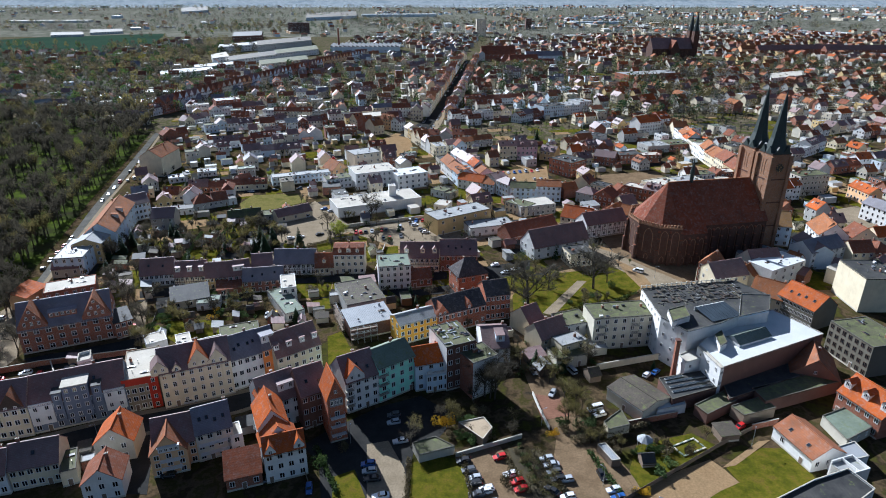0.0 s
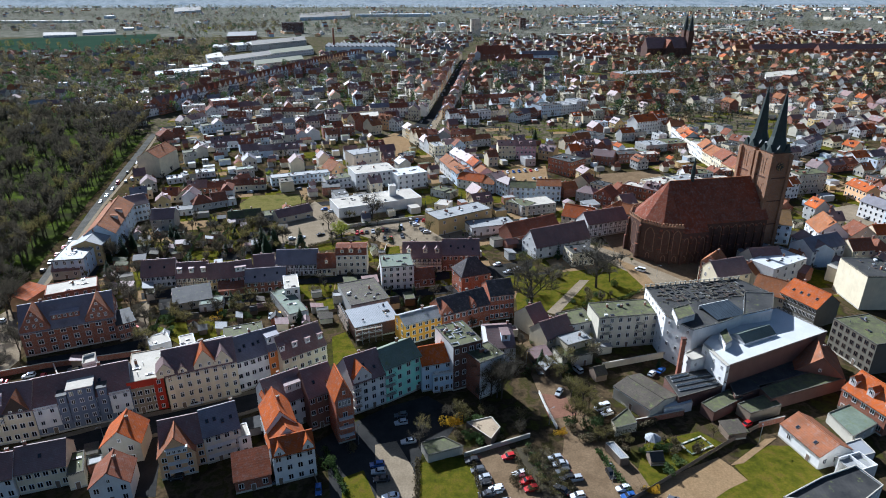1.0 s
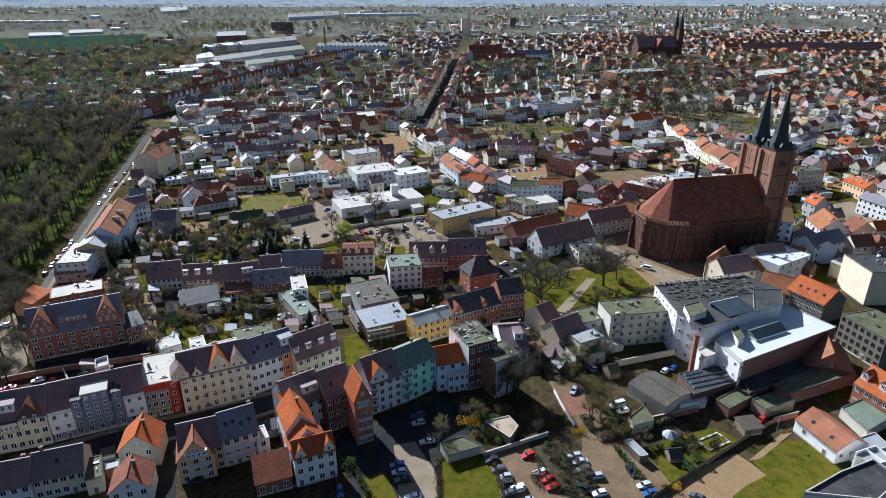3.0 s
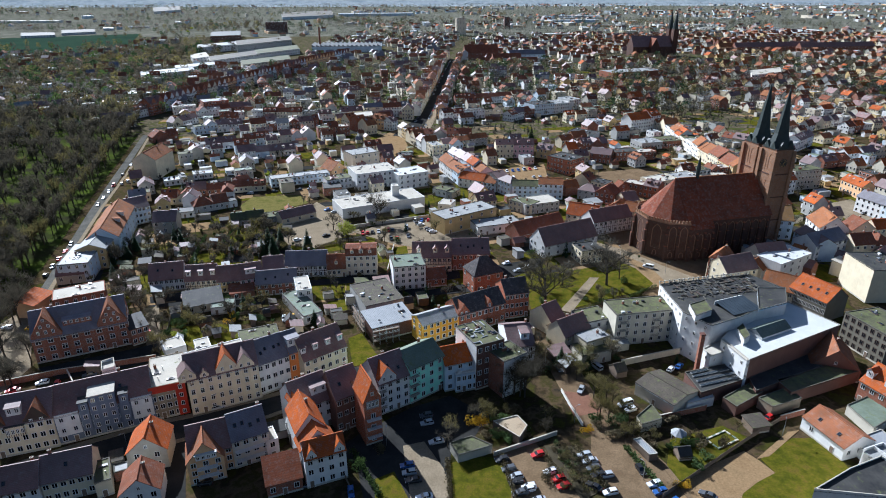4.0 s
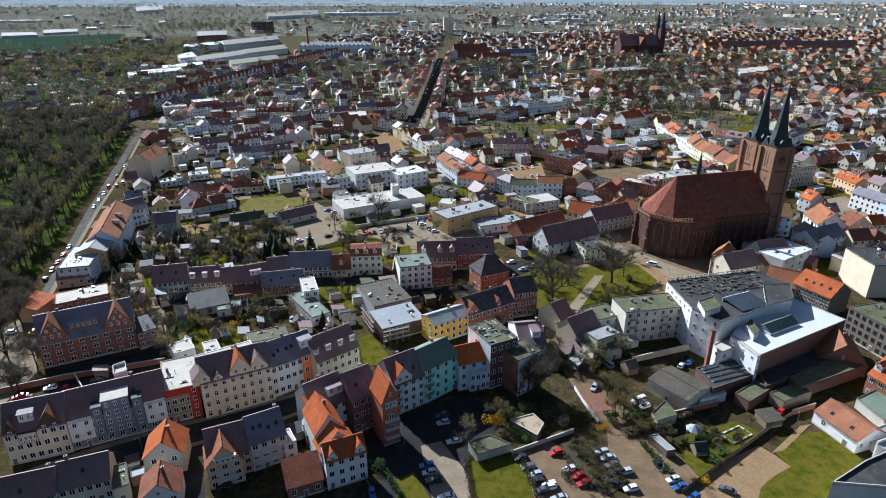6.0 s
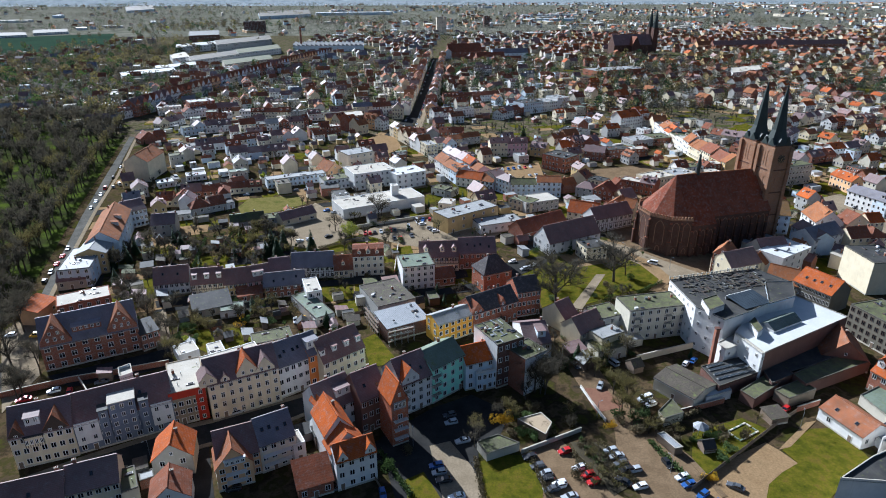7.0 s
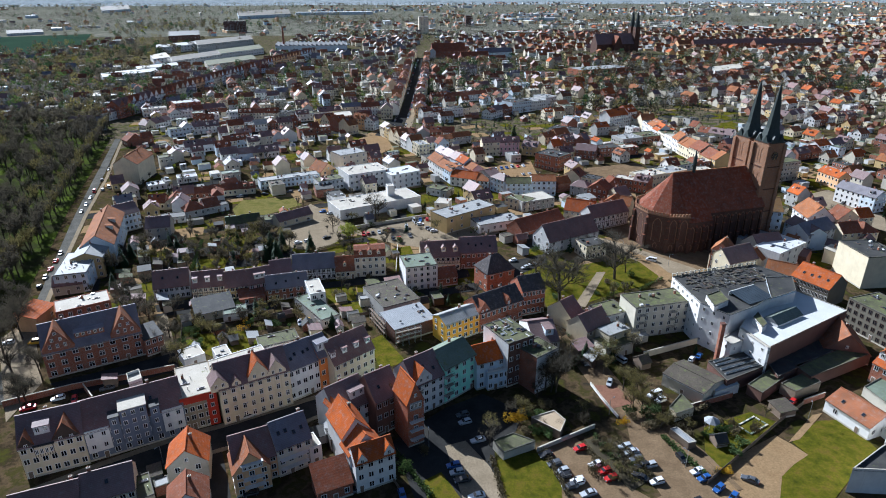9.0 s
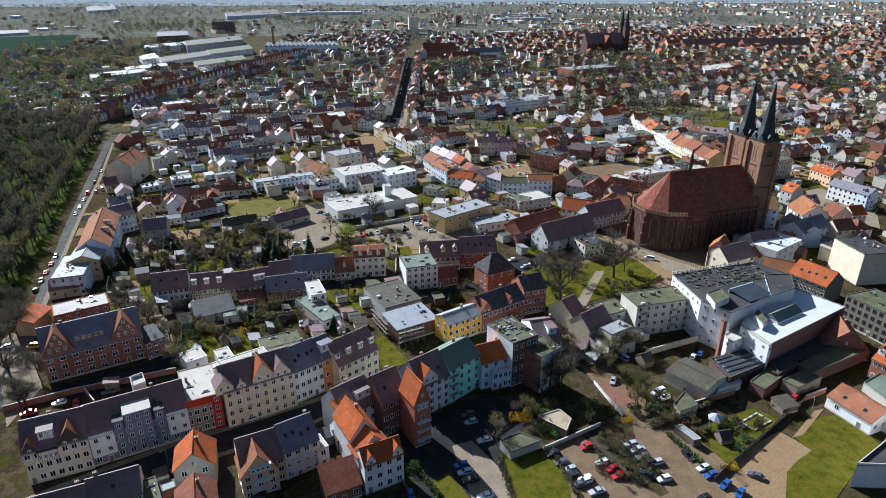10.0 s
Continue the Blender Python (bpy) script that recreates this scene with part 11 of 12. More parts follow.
tree("bud", 26.5, 186.5, 6.0)
tree("bare_bush", -31.2, 157.4, 2.9)
tree("bare_bush", -34.7, 152.7, 2.9)
tree("bare_bush", -28.4, 140.9, 2.5)
rf = random.Random(41)
for i in range(46):
    g = Geo()
    g.box(-rf.uniform(1.0, 4.0), rf.uniform(1.0, 4.0), -0.12, 0.12, 0, 0.07, rf.choice(('darkmetal', 'f_grey', 'timber', 'f_tar')))
    u, v = rf.random(), rf.uniform(0.05, 0.8)
    t = tagged(part('roofing_strip', g, None, '', pose(80.4 + 34.5 * u, 211 + 6 * u - 19 * v * (1 - 0.25 * u), 16.5, 0, 0, rf.choice((10, 98)) + rf.uniform(-6, 6))), 'loose strip of roofing felt on the black roof', 'roofing')
t = thing('strip_skylight', pose(78.7, 167.1, 5.0, 0, 0, 15), 'long white framed skylight strip on the dark roof', 'skylight')
g = Geo()
g.box(-7.3, 7.3, -0.4, 0.4, 0, 0.35, 'f_grey')
part('kerb', g, t)
g = Geo()
g.slab([(-7.1, -0.28, 0.40), (7.1, -0.28, 0.40), (7.1, 0.28, 0.44), (-7.1, 0.28, 0.44)], 0.04, 'f_slateglass')
part('pane', g, t)
t = thing('strip_skylight', pose(79.0, 164.7, 5.0, 0, 0, 16), 'long white framed skylight strip on the dark roof', 'skylight')
g = Geo()
g.box(-7.3, 7.3, -0.4, 0.4, 0, 0.35, 'f_grey')
part('kerb', g, t)
g = Geo()
g.slab([(-7.1, -0.28, 0.40), (7.1, -0.28, 0.40), (7.1, 0.28, 0.44), (-7.1, 0.28, 0.44)], 0.04, 'f_slateglass')
part('pane', g, t)
t = thing('strip_skylight', pose(79.1, 162.3, 5.0, 0, 0, 16), 'long white framed skylight strip on the dark roof', 'skylight')
g = Geo()
g.box(-7.4, 7.4, -0.4, 0.4, 0, 0.35, 'f_grey')
part('kerb', g, t)
g = Geo()
g.slab([(-7.2, -0.28, 0.40), (7.2, -0.28, 0.40), (7.2, 0.28, 0.44), (-7.2, 0.28, 0.44)], 0.04, 'f_slateglass')
part('pane', g, t)
t = thing('strip_skylight', pose(75.1, 168.1, 5.0, 0, 0, 17), 'long white framed skylight strip on the dark roof', 'skylight')
g = Geo()
g.box(-3.4, 3.4, -0.4, 0.4, 0, 0.35, 'f_grey')
part('kerb', g, t)
g = Geo()
g.slab([(-3.2, -0.28, 0.40), (3.2, -0.28, 0.40), (3.2, 0.28, 0.44), (-3.2, 0.28, 0.44)], 0.04, 'f_slateglass')
part('pane', g, t)
block([(84.8, 175.9), (87.1, 162.9), (88.3, 163.3), (85.9, 176.2)], 12.2, 'white', 'f_white', 'white rendered end wall of the hall with windows', floors=3, faces=(0, 1, 2, 3), cols=3.4, name='end_wall', category='wall')
# ---- low sheds and garages in the back yards of the inner town ----
ft("leafy", -77, 388, 6)
ft("leafy", -119, 409, 8)
ft("leafy", -182, 448, 6)
ft("leafy", -66, 412, 8)
ft("leafy", -69, 441, 5)
tree("conifer", -91.3, 285.9, 14)
tree("conifer", -86.6, 290.7, 12)
tree("conifer", -72.4, 286.3, 13)


# ---- distant town, woods and works ----
FAR = random.Random(2024)
ANGLE = radians(12)


def far_tree(g, x, y, h, mat, n=36, r=0.40):
    """A tree seen from far off: trunk, and a crown of many small tufts with gaps."""
    g.tube((x, y, -0.2), (x, y, h * 0.5), h * 0.02, h * 0.01, "bark", 3)
    for i in range(n):
        a, t = FAR.uniform(0, 6.283), FAR.random()
        q = r * h * FAR.random() ** 0.4 * math.sqrt(max(0.05, 1.0 - (1.6 * t - 0.7) ** 2))
        p = Vector((x + math.cos(a) * q, y + math.sin(a) * q, h * (0.25 + 0.75 * t)))
        u = Vector((FAR.gauss(0, 0.6), FAR.gauss(0, 0.6), FAR.gauss(0.4, 1))).normalized() * h * FAR.uniform(0.07, 0.13)
        v = u.orthogonal().normalized() * h * FAR.uniform(0.03, 0.06)
        g.poly([p - u, p + v * 1.5, p + u - v], mat)


# zones that other things take up: centre and half-size, with nothing scattered in them
KEEP = [(-1150, 1640, 480, 330), (-165, 1345, 110, 75), (-400, 1420, 175, 340), (425, 1205, 95, 45), (100, 1180, 60, 45), (180, 1150, 60, 45), (770, 1310, 190, 70), (305, 915, 75, 45), (100, 1780, 40, 40)]


def taken(x, y):
    return any(abs(x - a) < b and abs(y - c) < d for a, c, b, d in KEEP)


def avenue(y):
    """Where the avenue beside the wood runs."""
    return -0.247 * (y - 258) - 186


def open_ground(x, y):
    """Gardens and parks of the inner town that have no houses."""
    return (-150 < x < -45 and 265 < y < 335) or (30 < x < 92 and 215 < y < 262) or (20 < x < 130 and 520 < y < 590) or (x > 200 and 560 < y < 700 and x < 330)


# yards of the inner town: annexes, sheds and back houses wherever a plot is free
ig, YARD = Geo(), random.Random(41)
for row in range(3400):
    y = 255 + 420 * YARD.random() ** 1.1
    x = YARD.uniform(avenue(y) + 16, 0.86 * y + 40)
    if open_ground(x, y):
        continue
    turn = radians((20 if x < 30 else 14) + 10 * noise.noise(Vector((x / 150, y / 150, 0.7))) + YARD.choice((0, 0, 90)))
    tall = YARD.random() < 0.45 and row < 2200
    w, d = (YARD.uniform(7, 13), YARD.uniform(7.5, 10.5)) if tall else (YARD.uniform(3.5, 9), YARD.uniform(3, 6.5))
    need = cells(x, y, turn, w, d, 0.9)
    if need & OCCUPIED or need & PAVED:
        continue
    flat = YARD.random() < (0.3 if tall else 0.75)
    warm = x > 60
    tiles = YARD.choice(("f_grey", "f_moss", "f_tar", "f_corr", "f_white", "f_grey", "f_green")) if flat else YARD.choice(("t_salmon", "t_red", "t_orange", "t_rust", "t_brown", "t_dark") if warm else ("t_brown", "t_dark", "t_red", "t_slate", "t_rust", "t_brown"))
    far_house(ig, x, y, w, d, YARD.uniform(5, 8.5) if tall else YARD.uniform(2.6, 4.2), YARD.uniform(2.8, 4.4) if tall else YARD.uniform(1.0, 2.2), turn, YARD.choice(("cream", "white", "brick", "sand", "grey", "beige", "brick", "stone", "ochre", "lightblue")), tiles, flat, 2 if tall else 0, YARD)
tagged(part("midtown_houses", MIDTOWN), "closely built tiled houses of the inner town", "houses", "", "stuff")
tagged(part("back_buildings", ig), "annexes, sheds and back houses in the yards of the inner town", "houses", "", "stuff")

# trees and shrubs of the gardens between the houses
for row in range(5200):
    y = 200 + 480 * YARD.random() ** 1.05
    x = YARD.uniform(avenue(y) + 10, 0.86 * y + 40)
    free = (int(x // 2), int(y // 2)) not in OCCUPIED
    if not free or (int(x // 2), int(y // 2)) in PAVED and YARD.random() < 0.9 or y < 300 and x > 90:
        continue
    if YARD.random() < (0.95 if open_ground(x, y) else 0.36):
        kind = YARD.choice(("bare", "bare", "bare", "bush", "bush", "bare_bush", "bare", "bud", "bush", "conifer"))
        ft(kind, x, y, YARD.uniform(1.5, 3.2) if "bush" in kind else YARD.uniform(4, 9))
# the wood beside the avenue, and rows of trees along its edge
for row in range(1500):
    y = 205 + 440 * YARD.random()
    x = avenue(y) - 19 - (0.80 * y + 90 + avenue(y)) * YARD.random()
    if x > -0.8 * y - 70 and YARD.random() < 0.62:
        ft("bud" if YARD.random() < 0.1 else "bare", x, y, YARD.uniform(14, 22))
for k in range(58):
    y = 235 + k * 6.6
    ft(YARD.choice(("bare", "bud")), avenue(y) - 14 + YARD.uniform(-2, 2), y, YARD.uniform(13, 18))
# allotments and tree belts beyond the wood
for row in range(1500):
    y = 640 + 640 * YARD.random()
    x = -0.80 * y - 50 + (0.42 * y) * YARD.random()
    if taken(x, y) or noise.noise(Vector((x / 70, y / 70, 5.5))) < -0.15:
        continue
    ft(YARD.choice(("bare", "pale", "pale", "bare", "pale", "conifer")), x, y, YARD.uniform(6, 14))
tagged(part("garden_trees", MIDTREES), "bare and budding trees of gardens, wood and avenue", "trees", "", "stuff")


def main_street(x, y):
    return abs(x - (-2 + (y - 701) * 0.115)) < 22 and y < 1900


BLOCK_U, BLOCK_V = 96.0, 66.0


def in_view(x, y):
    return -0.80 * y - 60 < x < 0.86 * y + 50


def town_blocks(name, label, y0, y1, windows, tree_n):
    """Town blocks: rows of houses along the four streets of each, sheds and trees in the yard within."""
    hg, tg = Geo(), Geo()
    c, s = math.cos(ANGLE), math.sin(ANGLE)
    for iu in range(-20, 24):
        for iv in range(4, 26):
            bu, bv = iu * BLOCK_U + FAR.uniform(-6, 6), iv * BLOCK_V + FAR.uniform(-4, 4)
            cx, cy = bu * c - bv * s, bu * s + bv * c
            if not (y0 <= cy < y1) or not in_view(cx, cy) and not in_view(cx + 60, cy) and not in_view(cx - 60, cy):
                continue
            left, right = cx < -0.40 * cy - 10, cx > 0.22 * cy
            patch = noise.noise(Vector((cx / 300, cy / 300, 3.1)))
            built = 0.22 if left else 0.9 if patch > -0.1 else 0.4
            turn = ANGLE + 0.35 * patch
            ct, st = math.cos(turn), math.sin(turn)
            spots = []
            for side, along, across in ((0, BLOCK_U - 14, BLOCK_V / 2 - 11), (2, BLOCK_U - 14, BLOCK_V / 2 - 11), (1, BLOCK_V - 36, BLOCK_U / 2 - 11), (3, BLOCK_V - 36, BLOCK_U / 2 - 11)):
                pos = -along / 2
                while pos < along / 2 - 5:
                    w = FAR.uniform(8, 15)
                    u, v = pos + w / 2, -across
                    q = side * math.pi / 2
                    spots.append((u * math.cos(q) - v * math.sin(q), u * math.sin(q) + v * math.cos(q), w - 0.1, FAR.uniform(9, 11.5), q, True))
                    pos += w if FAR.random() < 0.85 else w + FAR.uniform(3, 9)
            for i in range(9):
                spots.append((FAR.uniform(-0.33, 0.33) * BLOCK_U, FAR.uniform(-0.2, 0.2) * BLOCK_V, FAR.uniform(5, 14), FAR.uniform(4, 8), FAR.choice((0, math.pi / 2)), False))
            base = FAR.uniform(5.5, 9)
            for u, v, w, d, q, front in spots:
                x, y = cx + u * ct - v * st, cy + u * st + v * ct
                if taken(x, y) or main_street(x, y) or FAR.random() > built or (y < 655 and -330 < x < 0.86 * y + 30):
                    continue
                need = cells(x, y, turn + q, w, d, -0.6)
                if need & OCCUPIED:
                    continue
                flat = FAR.random() < (0.16 if front else 0.7)
                wall = FAR.choice(("cream", "sand", "brick", "grey", "stone", "brick", "ochre", "grey") if right else ("cream", "white", "grey", "beige", "sand", "brick", "lightblue", "stone", "beige", "stone"))
                tiles = FAR.choice(("f_grey", "f_white", "f_grey", "f_blue", "f_moss", "f_tar")) if flat else FAR.choice(("t_salmon", "t_salmon", "t_red", "t_orange", "t_rust", "t_brown") if right else ("t_brown", "t_rust", "t_dark", "t_salmon", "t_slate", "t_red", "t_red"))
                far_house(hg, x, y, w, d, base + FAR.uniform(-1.5, 2.0) if front else FAR.uniform(2.8, 4.5), FAR.uniform(3.2, 5) if front else 1.6, turn + q, wall, tiles, flat, windows if front else 0, FAR)
            for i in range(int((60 if left else 46) if windows else 40)):
                x, y = cx + FAR.uniform(-0.5, 0.5) * BLOCK_U, cy + FAR.uniform(-0.5, 0.5) * BLOCK_V
                if (int(x // 2), int(y // 2)) in OCCUPIED or taken(x, y) or main_street(x, y) or (y < 655 and -330 < x < 0.86 * y + 30):
                    continue
                far_tree(tg, x, y, FAR.uniform(5, 12), FAR.choice(("twig", "brush", "twig", "twig", "hazetwig", "bushleaf", "needle")), tree_n, 0.36)
    tagged(part(name + "_houses", hg), label, "houses", "", "stuff")
    tagged(part(name + "_trees", tg), "bare and evergreen trees among the houses", "trees", "", "stuff")


# patches of lawn, gravel and asphalt between the houses
for nm, mt, lb, cnt in (("lawn_patches", "grass", "small green lawns in the gardens", 900), ("gravel_patches", "sandground", "sandy and gravelled back yards", 500), ("asphalt_patches", "asphalt", "asphalt yards and side streets", 500)):
    pg = Geo()
    for i in range(cnt):
        y = 235 + 860 * FAR.random() ** 1.3
        x = FAR.uniform(-0.75, 0.8) * y - 10
        if x < avenue(y) + 8:
            continue
        w, d, r, zz = FAR.uniform(3, 10), FAR.uniform(3, 8), ANGLE + FAR.uniform(-0.2, 0.2), FAR.uniform(0.012, 0.04)
        c, s = math.cos(r), math.sin(r)
        pg.poly([(x + c * u - s * v, y + s * u + c * v, zz) for u, v in ((-w, -d), (w, -0.9 * d), (1.05 * w, 0.8 * d), (0.6 * w, d), (-0.9 * w, 1.05 * d))], mt)
    tagged(part(nm, pg), lb, "ground", "", "stuff")

# rows of taller houses on both sides of the main street
mg = Geo()
for side in (-1, 1):
    y = 566.0
    while y < 1180:
        w = FAR.uniform(10, 16)
        x = -2 + (y + w / 2 - 701) * 0.115 + (side * 14.5 + (4.5 if side > 0 else 0) + FAR.uniform(-0.6, 0.6))
        if not cells(x, y + w / 2, radians(83.4), w, 10, -1) & OCCUPIED:
            far_house(mg, x, y + w / 2, w - 0.1, 11, FAR.uniform(9, 13), FAR.uniform(3.5, 5), radians(83.4 if side > 0 else 263.4), FAR.choice(("cream", "white", "sand", "peach", "lightblue", "beige")), FAR.choice(("t_salmon", "t_red", "t_brown", "t_rust", "t_dark")), False, 2, FAR)
        y += w
pv = Geo()
for k in range(61):
    y = 570 + k * 10
    x = -2 + (y - 701) * 0.115
    pv.box(x + 5.5, x + 12.5, y, y + 9.98, 0.1, 0.28, "paving")
tagged(part("pavement", pv), "pale pavement along the main street", "ground", "", "stuff")
tagged(part("main_street_houses", mg), "rows of tall plastered houses along the main street", "houses", "", "stuff")
town_blocks("town", "rows of tiled and plastered houses of the outer town", 590, 1050, 1, 44)
town_blocks("suburb", "distant rows of houses with red and brown roofs", 1050, 1720, 0, 24)
# looser houses and woods farther out
og, ot = Geo(), Geo()
for row in range(2600):
    y = 1650 + 3100 * FAR.random() ** 1.5
    x = FAR.uniform(-0.80, 0.86) * y
    if taken(x, y) or (x < -0.1 * y and FAR.random() < 0.75) or noise.noise(Vector((x / 420, y / 520, 1.7))) < -0.12:
        continue
    big = FAR.random() < 0.16
    far_house(og, x, y, FAR.uniform(30, 80) if big else FAR.uniform(10, 18), FAR.uniform(16, 30) if big else FAR.uniform(9, 12), FAR.uniform(5, 11), FAR.uniform(3, 5), ANGLE + FAR.choice((0, math.pi / 2)) + FAR.uniform(-0.3, 0.3), FAR.choice(("cream", "white", "white", "sand", "peach", "lightblue")), FAR.choice(("f_white", "f_blue", "f_grey")) if big else FAR.choice(("t_salmon", "t_red", "t_rust", "t_orange", "t_brown")), big, 0, FAR)
for row in range(16000):
    y = 1600 + 3200 * FAR.random() ** 1.25
    x = FAR.uniform(-0.80, 0.86) * y
    if taken(x, y) or noise.noise(Vector((x / 300, y / 420, 6.2))) < -0.12:
        continue
    far_tree(ot, x, y, FAR.uniform(9, 17), FAR.choice(("hazetwig", "hazetwig", "hazetwig", "twig", "twig", "needle")), 13, 0.6)
tagged(part("outskirts_trees", ot), "grey-brown leafless trees of the outskirts", "trees", "", "stuff")
tagged(part("outskirts_houses", og), "far-off houses of the outskirts", "houses", "", "stuff")
# cars on the large parking ground behind the wood and along the main street
pk = Geo()
for row in range(300):
    if row < 170:
        x, y = -395 + (row % 28) * 3.3 + FAR.uniform(-0.5, 0.5), 722 + (row // 28) * 7.5
    else:
        y = 570 + (row - 170) * 4.4
        x = -2 + (y - 701) * 0.115 + FAR.choice((-6, 6))
    if FAR.random() < 0.25:
        continue
    paint = FAR.choice(("c_white", "c_silver", "c_black", "c_grey", "c_red", "c_blue", "c_silver"))
    m = pose(x, y, 0.15, 0, 0, (92 if row < 170 else 83) + FAR.uniform(-4, 4))
    loft(pk, [[tuple(m @ Vector((u, -k, z))) for k, z in ((0.85, 0.2), (0.85, b), (-0.85, b), (-0.85, 0.2))] for u, b in ((-2, 0.6), (-1.0, 0.8), (1.9, 0.85), (2.05, 0.6))], paint)
    loft(pk, [[tuple(m @ Vector((u, -k, z))) for k, z in ((0.7, 0.8), (0.6, b), (-0.6, b), (-0.7, 0.8))] for u, b in ((-0.9, 0.85), (-0.3, 1.4), (1.3, 1.4), (1.8, 0.9))], "carglass")
tagged(part("distant_parked_cars", pk), "many small parked cars far off", "cars", "", "stuff")

# woods near the horizon, and tree belts round the field
wg = Geo()
for i in range(2600):
    y = FAR.uniform(1500, 4900)
    x = FAR.uniform(-0.85, 0.9) * y
    if taken(x, y) or noise.noise(Vector((x / 500, y / 350, 8.0))) < 0.08:
        continue
    for k in range(2):
        far_tree(wg, x + FAR.gauss(0, 14), y + FAR.gauss(0, 14), FAR.uniform(12, 20), FAR.choice(("hazetwig", "twig", "bud", "needle")), 30, 0.45)
for i in range(420):
    y = FAR.uniform(640, 1500)
    x = FAR.uniform(-0.85, -0.42) * y
    far_tree(wg, x, y, FAR.uniform(9, 17), FAR.choice(("twig", "brush", "bud", "bushleaf")), 50, 0.4)
for gx, gy, rx, ry, n in ((400, 1000, 90, 130, 130), (300, 800, 70, 90, 70), (-470, 1330, 90, 150, 130), (-560, 1000, 170, 120, 150), (-640, 2100, 200, 300, 160), (120, 1000, 80, 60, 60), (620, 1050, 90, 120, 80), (560, 760, 70, 60, 50), (230, 640, 60, 40, 30), (0, 2400, 500, 250, 160), (900, 2300, 500, 250, 160)):
    for i in range(n):
        far_tree(wg, gx + FAR.gauss(0, 0.6) * rx, gy + FAR.gauss(0, 0.6) * ry, FAR.uniform(9, 17), FAR.choice(("brush", "twig", "twig", "bud", "needle")), 70, 0.42)
for i in range(2600):
    y = 4950 - 900 * FAR.random() ** 1.4
    x = FAR.uniform(-0.85, 0.9) * y
    far_tree(wg, x, y, FAR.uniform(12, 22), FAR.choice(("hazetwig", "hazetwig", "needle", "bud")), 12, 0.6)
tagged(part("far_woods", wg), "leafless grey-brown woods in the distance", "trees", "", "stuff")


def works_hall(x, y, rot, w, d, h, roof="f_white", wall="white", saw=0, label="long pale industrial hall with flat roof"):
    t = thing("industrial_hall", pose(x, y, 0, 0, 0, rot), label, "hall")
    part("wall", wall_geo(w, d, h, 0, "flat", wall), t)
    if saw:
        n = saw
        for i in range(n):
            g = Geo()
            x0, x1 = -w / 2 + i * w / n, -w / 2 + (i + 1) * w / n
            g.solid([(x0, -d / 2, h), (x1, -d / 2, h), (x0, -d / 2, h + 4), (x0, d / 2, h), (x1, d / 2, h), (x0, d / 2, h + 4)], [(0, 1, 2), (5, 4, 3), (1, 4, 5, 2), (0, 2, 5, 3)], roof)
            part("roof", g, t)
    else:
        part("roof", roof_geo(w, d, h, 1, "flat", roof), t)
    return t


works_hall(-350, 772, 3, 82, 14, 5, "f_blue", "grey", 0, "long low shop with a pale flat roof by the parking ground")
works_hall(-160, 1345, 3, 140, 70, 11, "f_grey", "lightblue", 16, "long factory hall with saw-tooth roof")
works_hall(-1500, 2500, 5, 300, 60, 8, "f_white", "white")
works_hall(-200, 3000, 8, 340, 60, 12, "f_blue", "lightblue")
works_hall(560, 2400, 6, 190, 30, 9, "f_blue", "lightblue")
works_hall(640, 2750, 6, 240, 40, 9, "f_grey", "lightblue")
works_hall(300, 930, 20, 90, 34, 8, "f_grey", "redbrick", 0, "red brick school building with flat roof")

# curved street of tall gabled houses
bend = [(-301, 650), (-283, 735), (-255, 845), (-228, 955), (-196, 1075), (-151, 1200)]
for (ax, ay), (bx, by) in zip(bend, bend[1:]):
    L = math.hypot(bx - ax, by - ay)
    n = int(L / 20)
    for i in range(n):
        f = (i + 0.5) / n
        wl, tl, w = FAR.choice(("white", "lightblue", "white", "peach", "sand", "redbrick")), FAR.choice(("t_brown", "t_red", "t_rust")), L / n - 0.1
        ang = math.atan2(by - ay, bx - ax) - 0.07
        b, r = Geo(), Geo()
        far_house(b, 0, 0, w, 13, 12.5, 5.5, ang, wl, tl, False, 2, FAR, r)
        for k in (-0.25, 0.25):                # gables that rise flush with the front
            m = Matrix.Rotation(ang, 4, "Z") @ Matrix.Translation((k * w, 0, 0))
            b.solid([m @ Vector(p) for p in ((-3, -6.6, 12), (3, -6.6, 12), (3, -6.6, 14), (0, -6.6, 18), (-3, -6.6, 14))], [(0, 1, 2, 3, 4)], wl)
            for sg in (-1, 1):
                q = [m @ Vector(p) for p in ((sg * 3.2, -6.9, 13.8), (0, -6.9, 18.2), (0, 0, 18.2), (sg * 3.2, 0, 13.8))]
                r.slab(q if sg < 0 else q[::-1], 0.2, tl)
        ob = part("house", b, None, WALL_WORDS.get(wl, wl) + " four-storey street house with front gables", pose(ax + (bx - ax) * f + 6, ay + (by - ay) * f, 0))
        part("roof", r, tagged(ob, "", "house"))

# tall works chimney
t = thing("works_chimney", pose(-216, 1342, 0), "tall red brick works chimney", "chimney")
g = Geo()
g.tube((0, 0, -0.3), (0, 0, 46), 2.6, 1.7, "brick", 12)
part("shaft", g, t)
g = Geo()
g.tube((0, 0, 46), (0, 0, 47.2), 2.1, 2.1, "stone", 12)
part("crown", g, t)

# tall slab blocks
for sx, sy, sw, sh, wl in ((103, 1775, 26, 44, "sand"), (268, 2060, 18, 34, "darkbrick"), (-420, 1900, 60, 30, "darkbrick")):
    t = house(sx, sy, 5, sw, 16, sh, "flat", 0, wl, "f_grey", int(sh / 3), int(sw / 4), "", "tall distant block of flats with flat roof", False, name="tower_block", category="building")

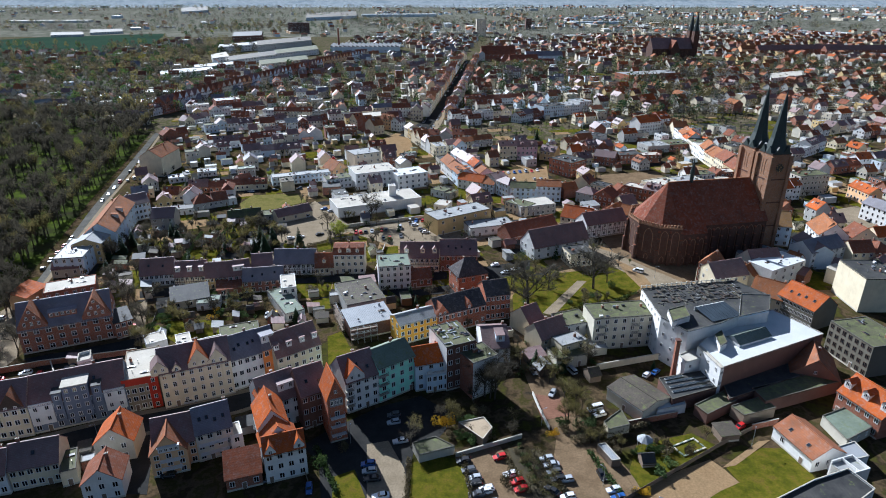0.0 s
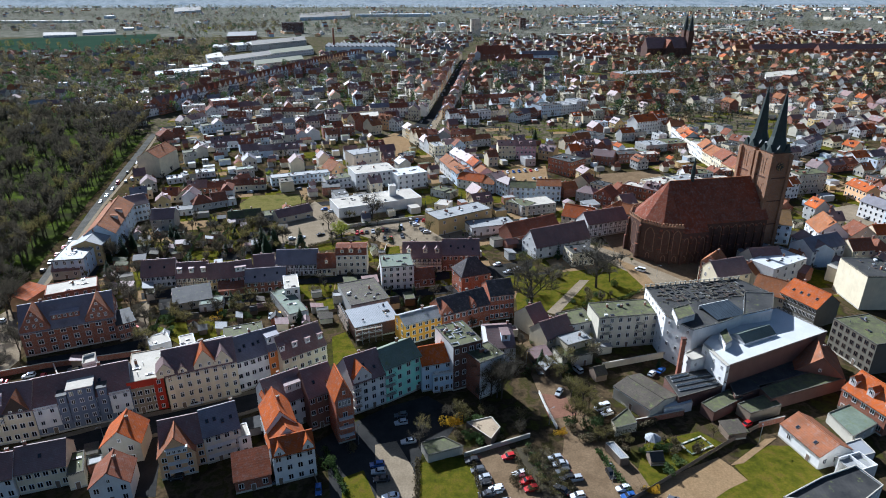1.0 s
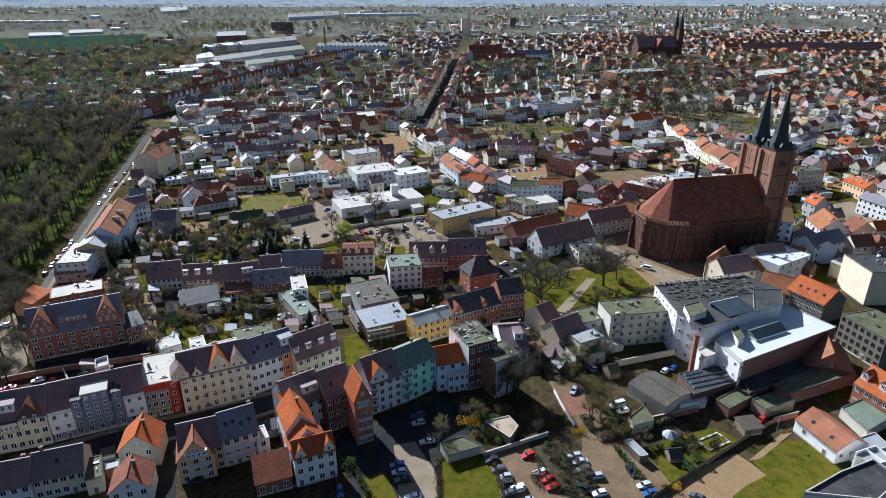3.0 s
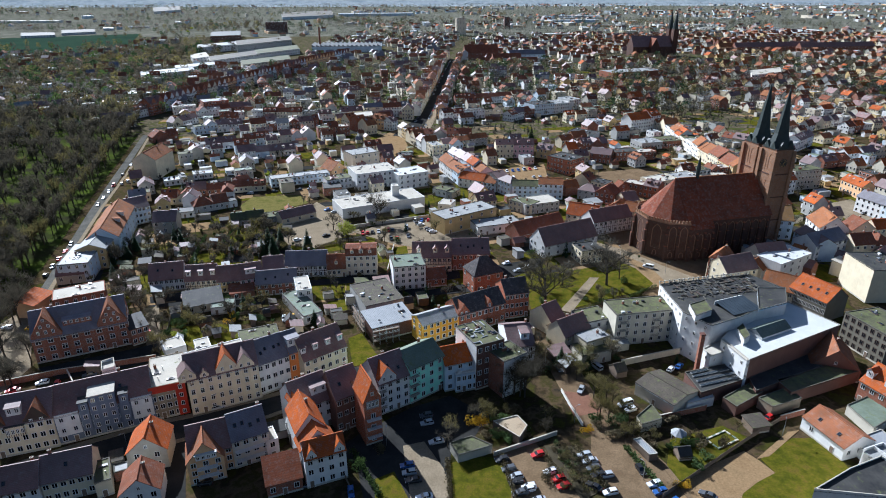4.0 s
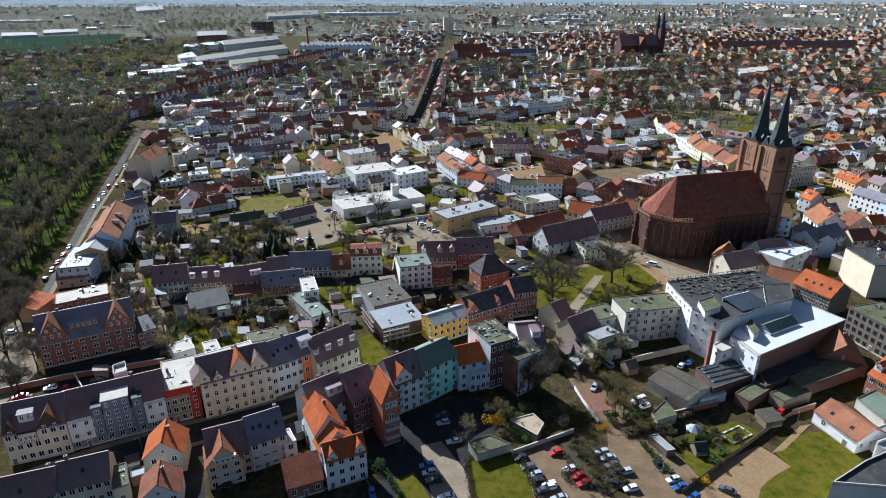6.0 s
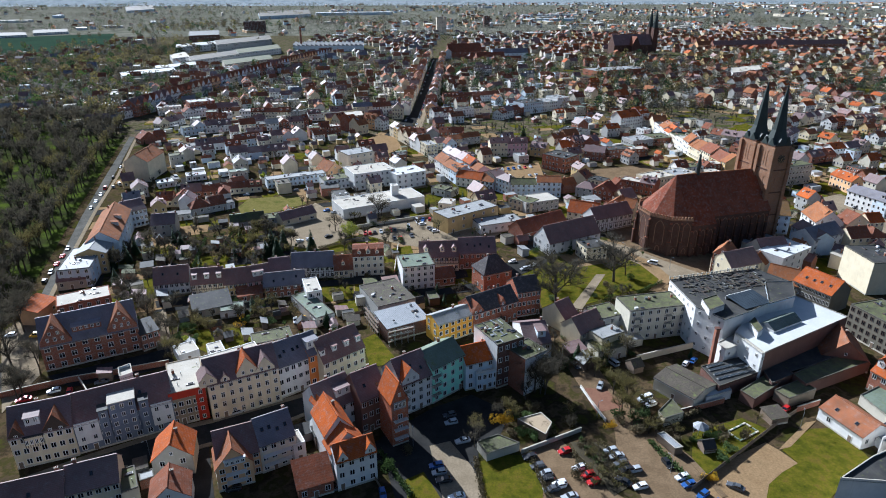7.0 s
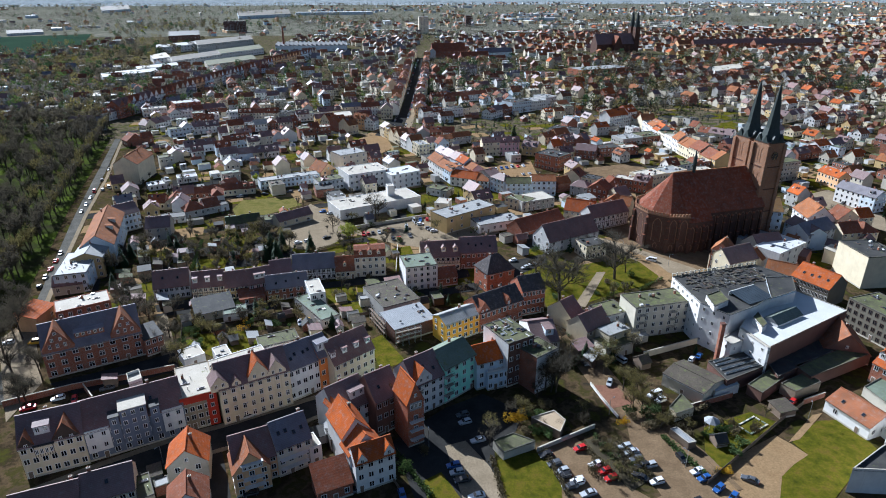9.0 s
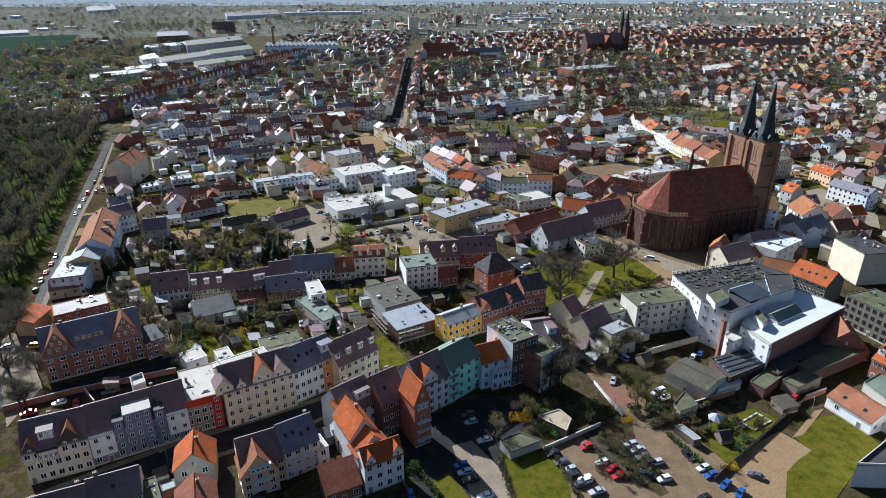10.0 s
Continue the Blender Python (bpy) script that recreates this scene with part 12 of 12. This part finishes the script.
# long red-roofed rows, blue-roofed house and the dark brick church
for hx, hy, hr, hw, hd, hh, hrh, wl, tl, lb in (
        (720, 1300, 8, 190, 16, 9, 8, "brick", "t_brown", "long brick range with dark red roof"), (840, 1290, 8, 170, 16, 9, 8, "brick", "t_brown", "long brick range with dark red roof"),
        (640, 1300, 8, 90, 16, 9, 7, "peach", "t_salmon", "long range with salmon roof"), (180, 1150, 8, 66, 16, 11, 7, "lightblue", "t_slate", "pale blue mansion with slate roof"),
        (100, 1175, 6, 62, 20, 12, 13, "brick", "t_red", "dark brick church nave with steep red roof"), (140, 1120, 6, 50, 16, 8, 7, "brick", "t_red", "long brick house with red roof")):
    house(hx, hy, hr, hw, hd, hh, "gable", hrh, wl, tl, 2, int(hw / 8), "", lb, False)


def cathedral(x, y, rot):
    t = thing("cathedral", pose(x, y, 0, 0, 0, rot), "distant brick cathedral with dark roof and twin spires", "church")
    part("wall", wall_geo(78, 26, 18, 18, "gable", "churchbrick"), t)
    part("roof", roof_geo(78, 26, 18, 18, "gable", "t_dark"), t)
    g = Geo()
    g.box(-8, 8, -24, 24, -0.3, 18, "churchbrick")
    g.solid([(-8, -24, 18), (8, -24, 18), (0, -24, 33), (-8, 24, 18), (8, 24, 18), (0, 24, 33)], [(0, 1, 2), (5, 4, 3)], "churchbrick")
    part("transept", g, t)
    g = Geo()
    for s in (-1, 1):
        q = [(s * 8.6, -24.4, 17.4), (s * 8.6, 24.4, 17.4), (0, 24.4, 33.4), (0, -24.4, 33.4)]
        g.slab(q if s > 0 else q[::-1], 0.3, "t_red")
    part("transept_roof", g, t)
    for s in (-1, 1):
        g = Geo()
        g.box(-5, 5, -5, 5, -0.3, 48, "churchbrick")
        tw = part("tower", g, t, "", pose(44, s * 9, 0))
        g = Geo()
        g.tube((0, 0, 48), (0, 0, 82), 5.6, 0.1, "copper", 8)
        part("spire", g, tw)
        lm = lancet_mesh(2.2, 8)
        for f in range(4):
            part("bell_opening", lm, tw, "", pose(0, 0, 0, 0, 0, 90 * f) @ pose(0, -5, 36))
    lm = lancet_mesh(2.4, 11)
    for i in range(8):
        part("window", lm, t, "", pose(-34 + i * 9, -13, 4))


cathedral(425, 1212, 8)
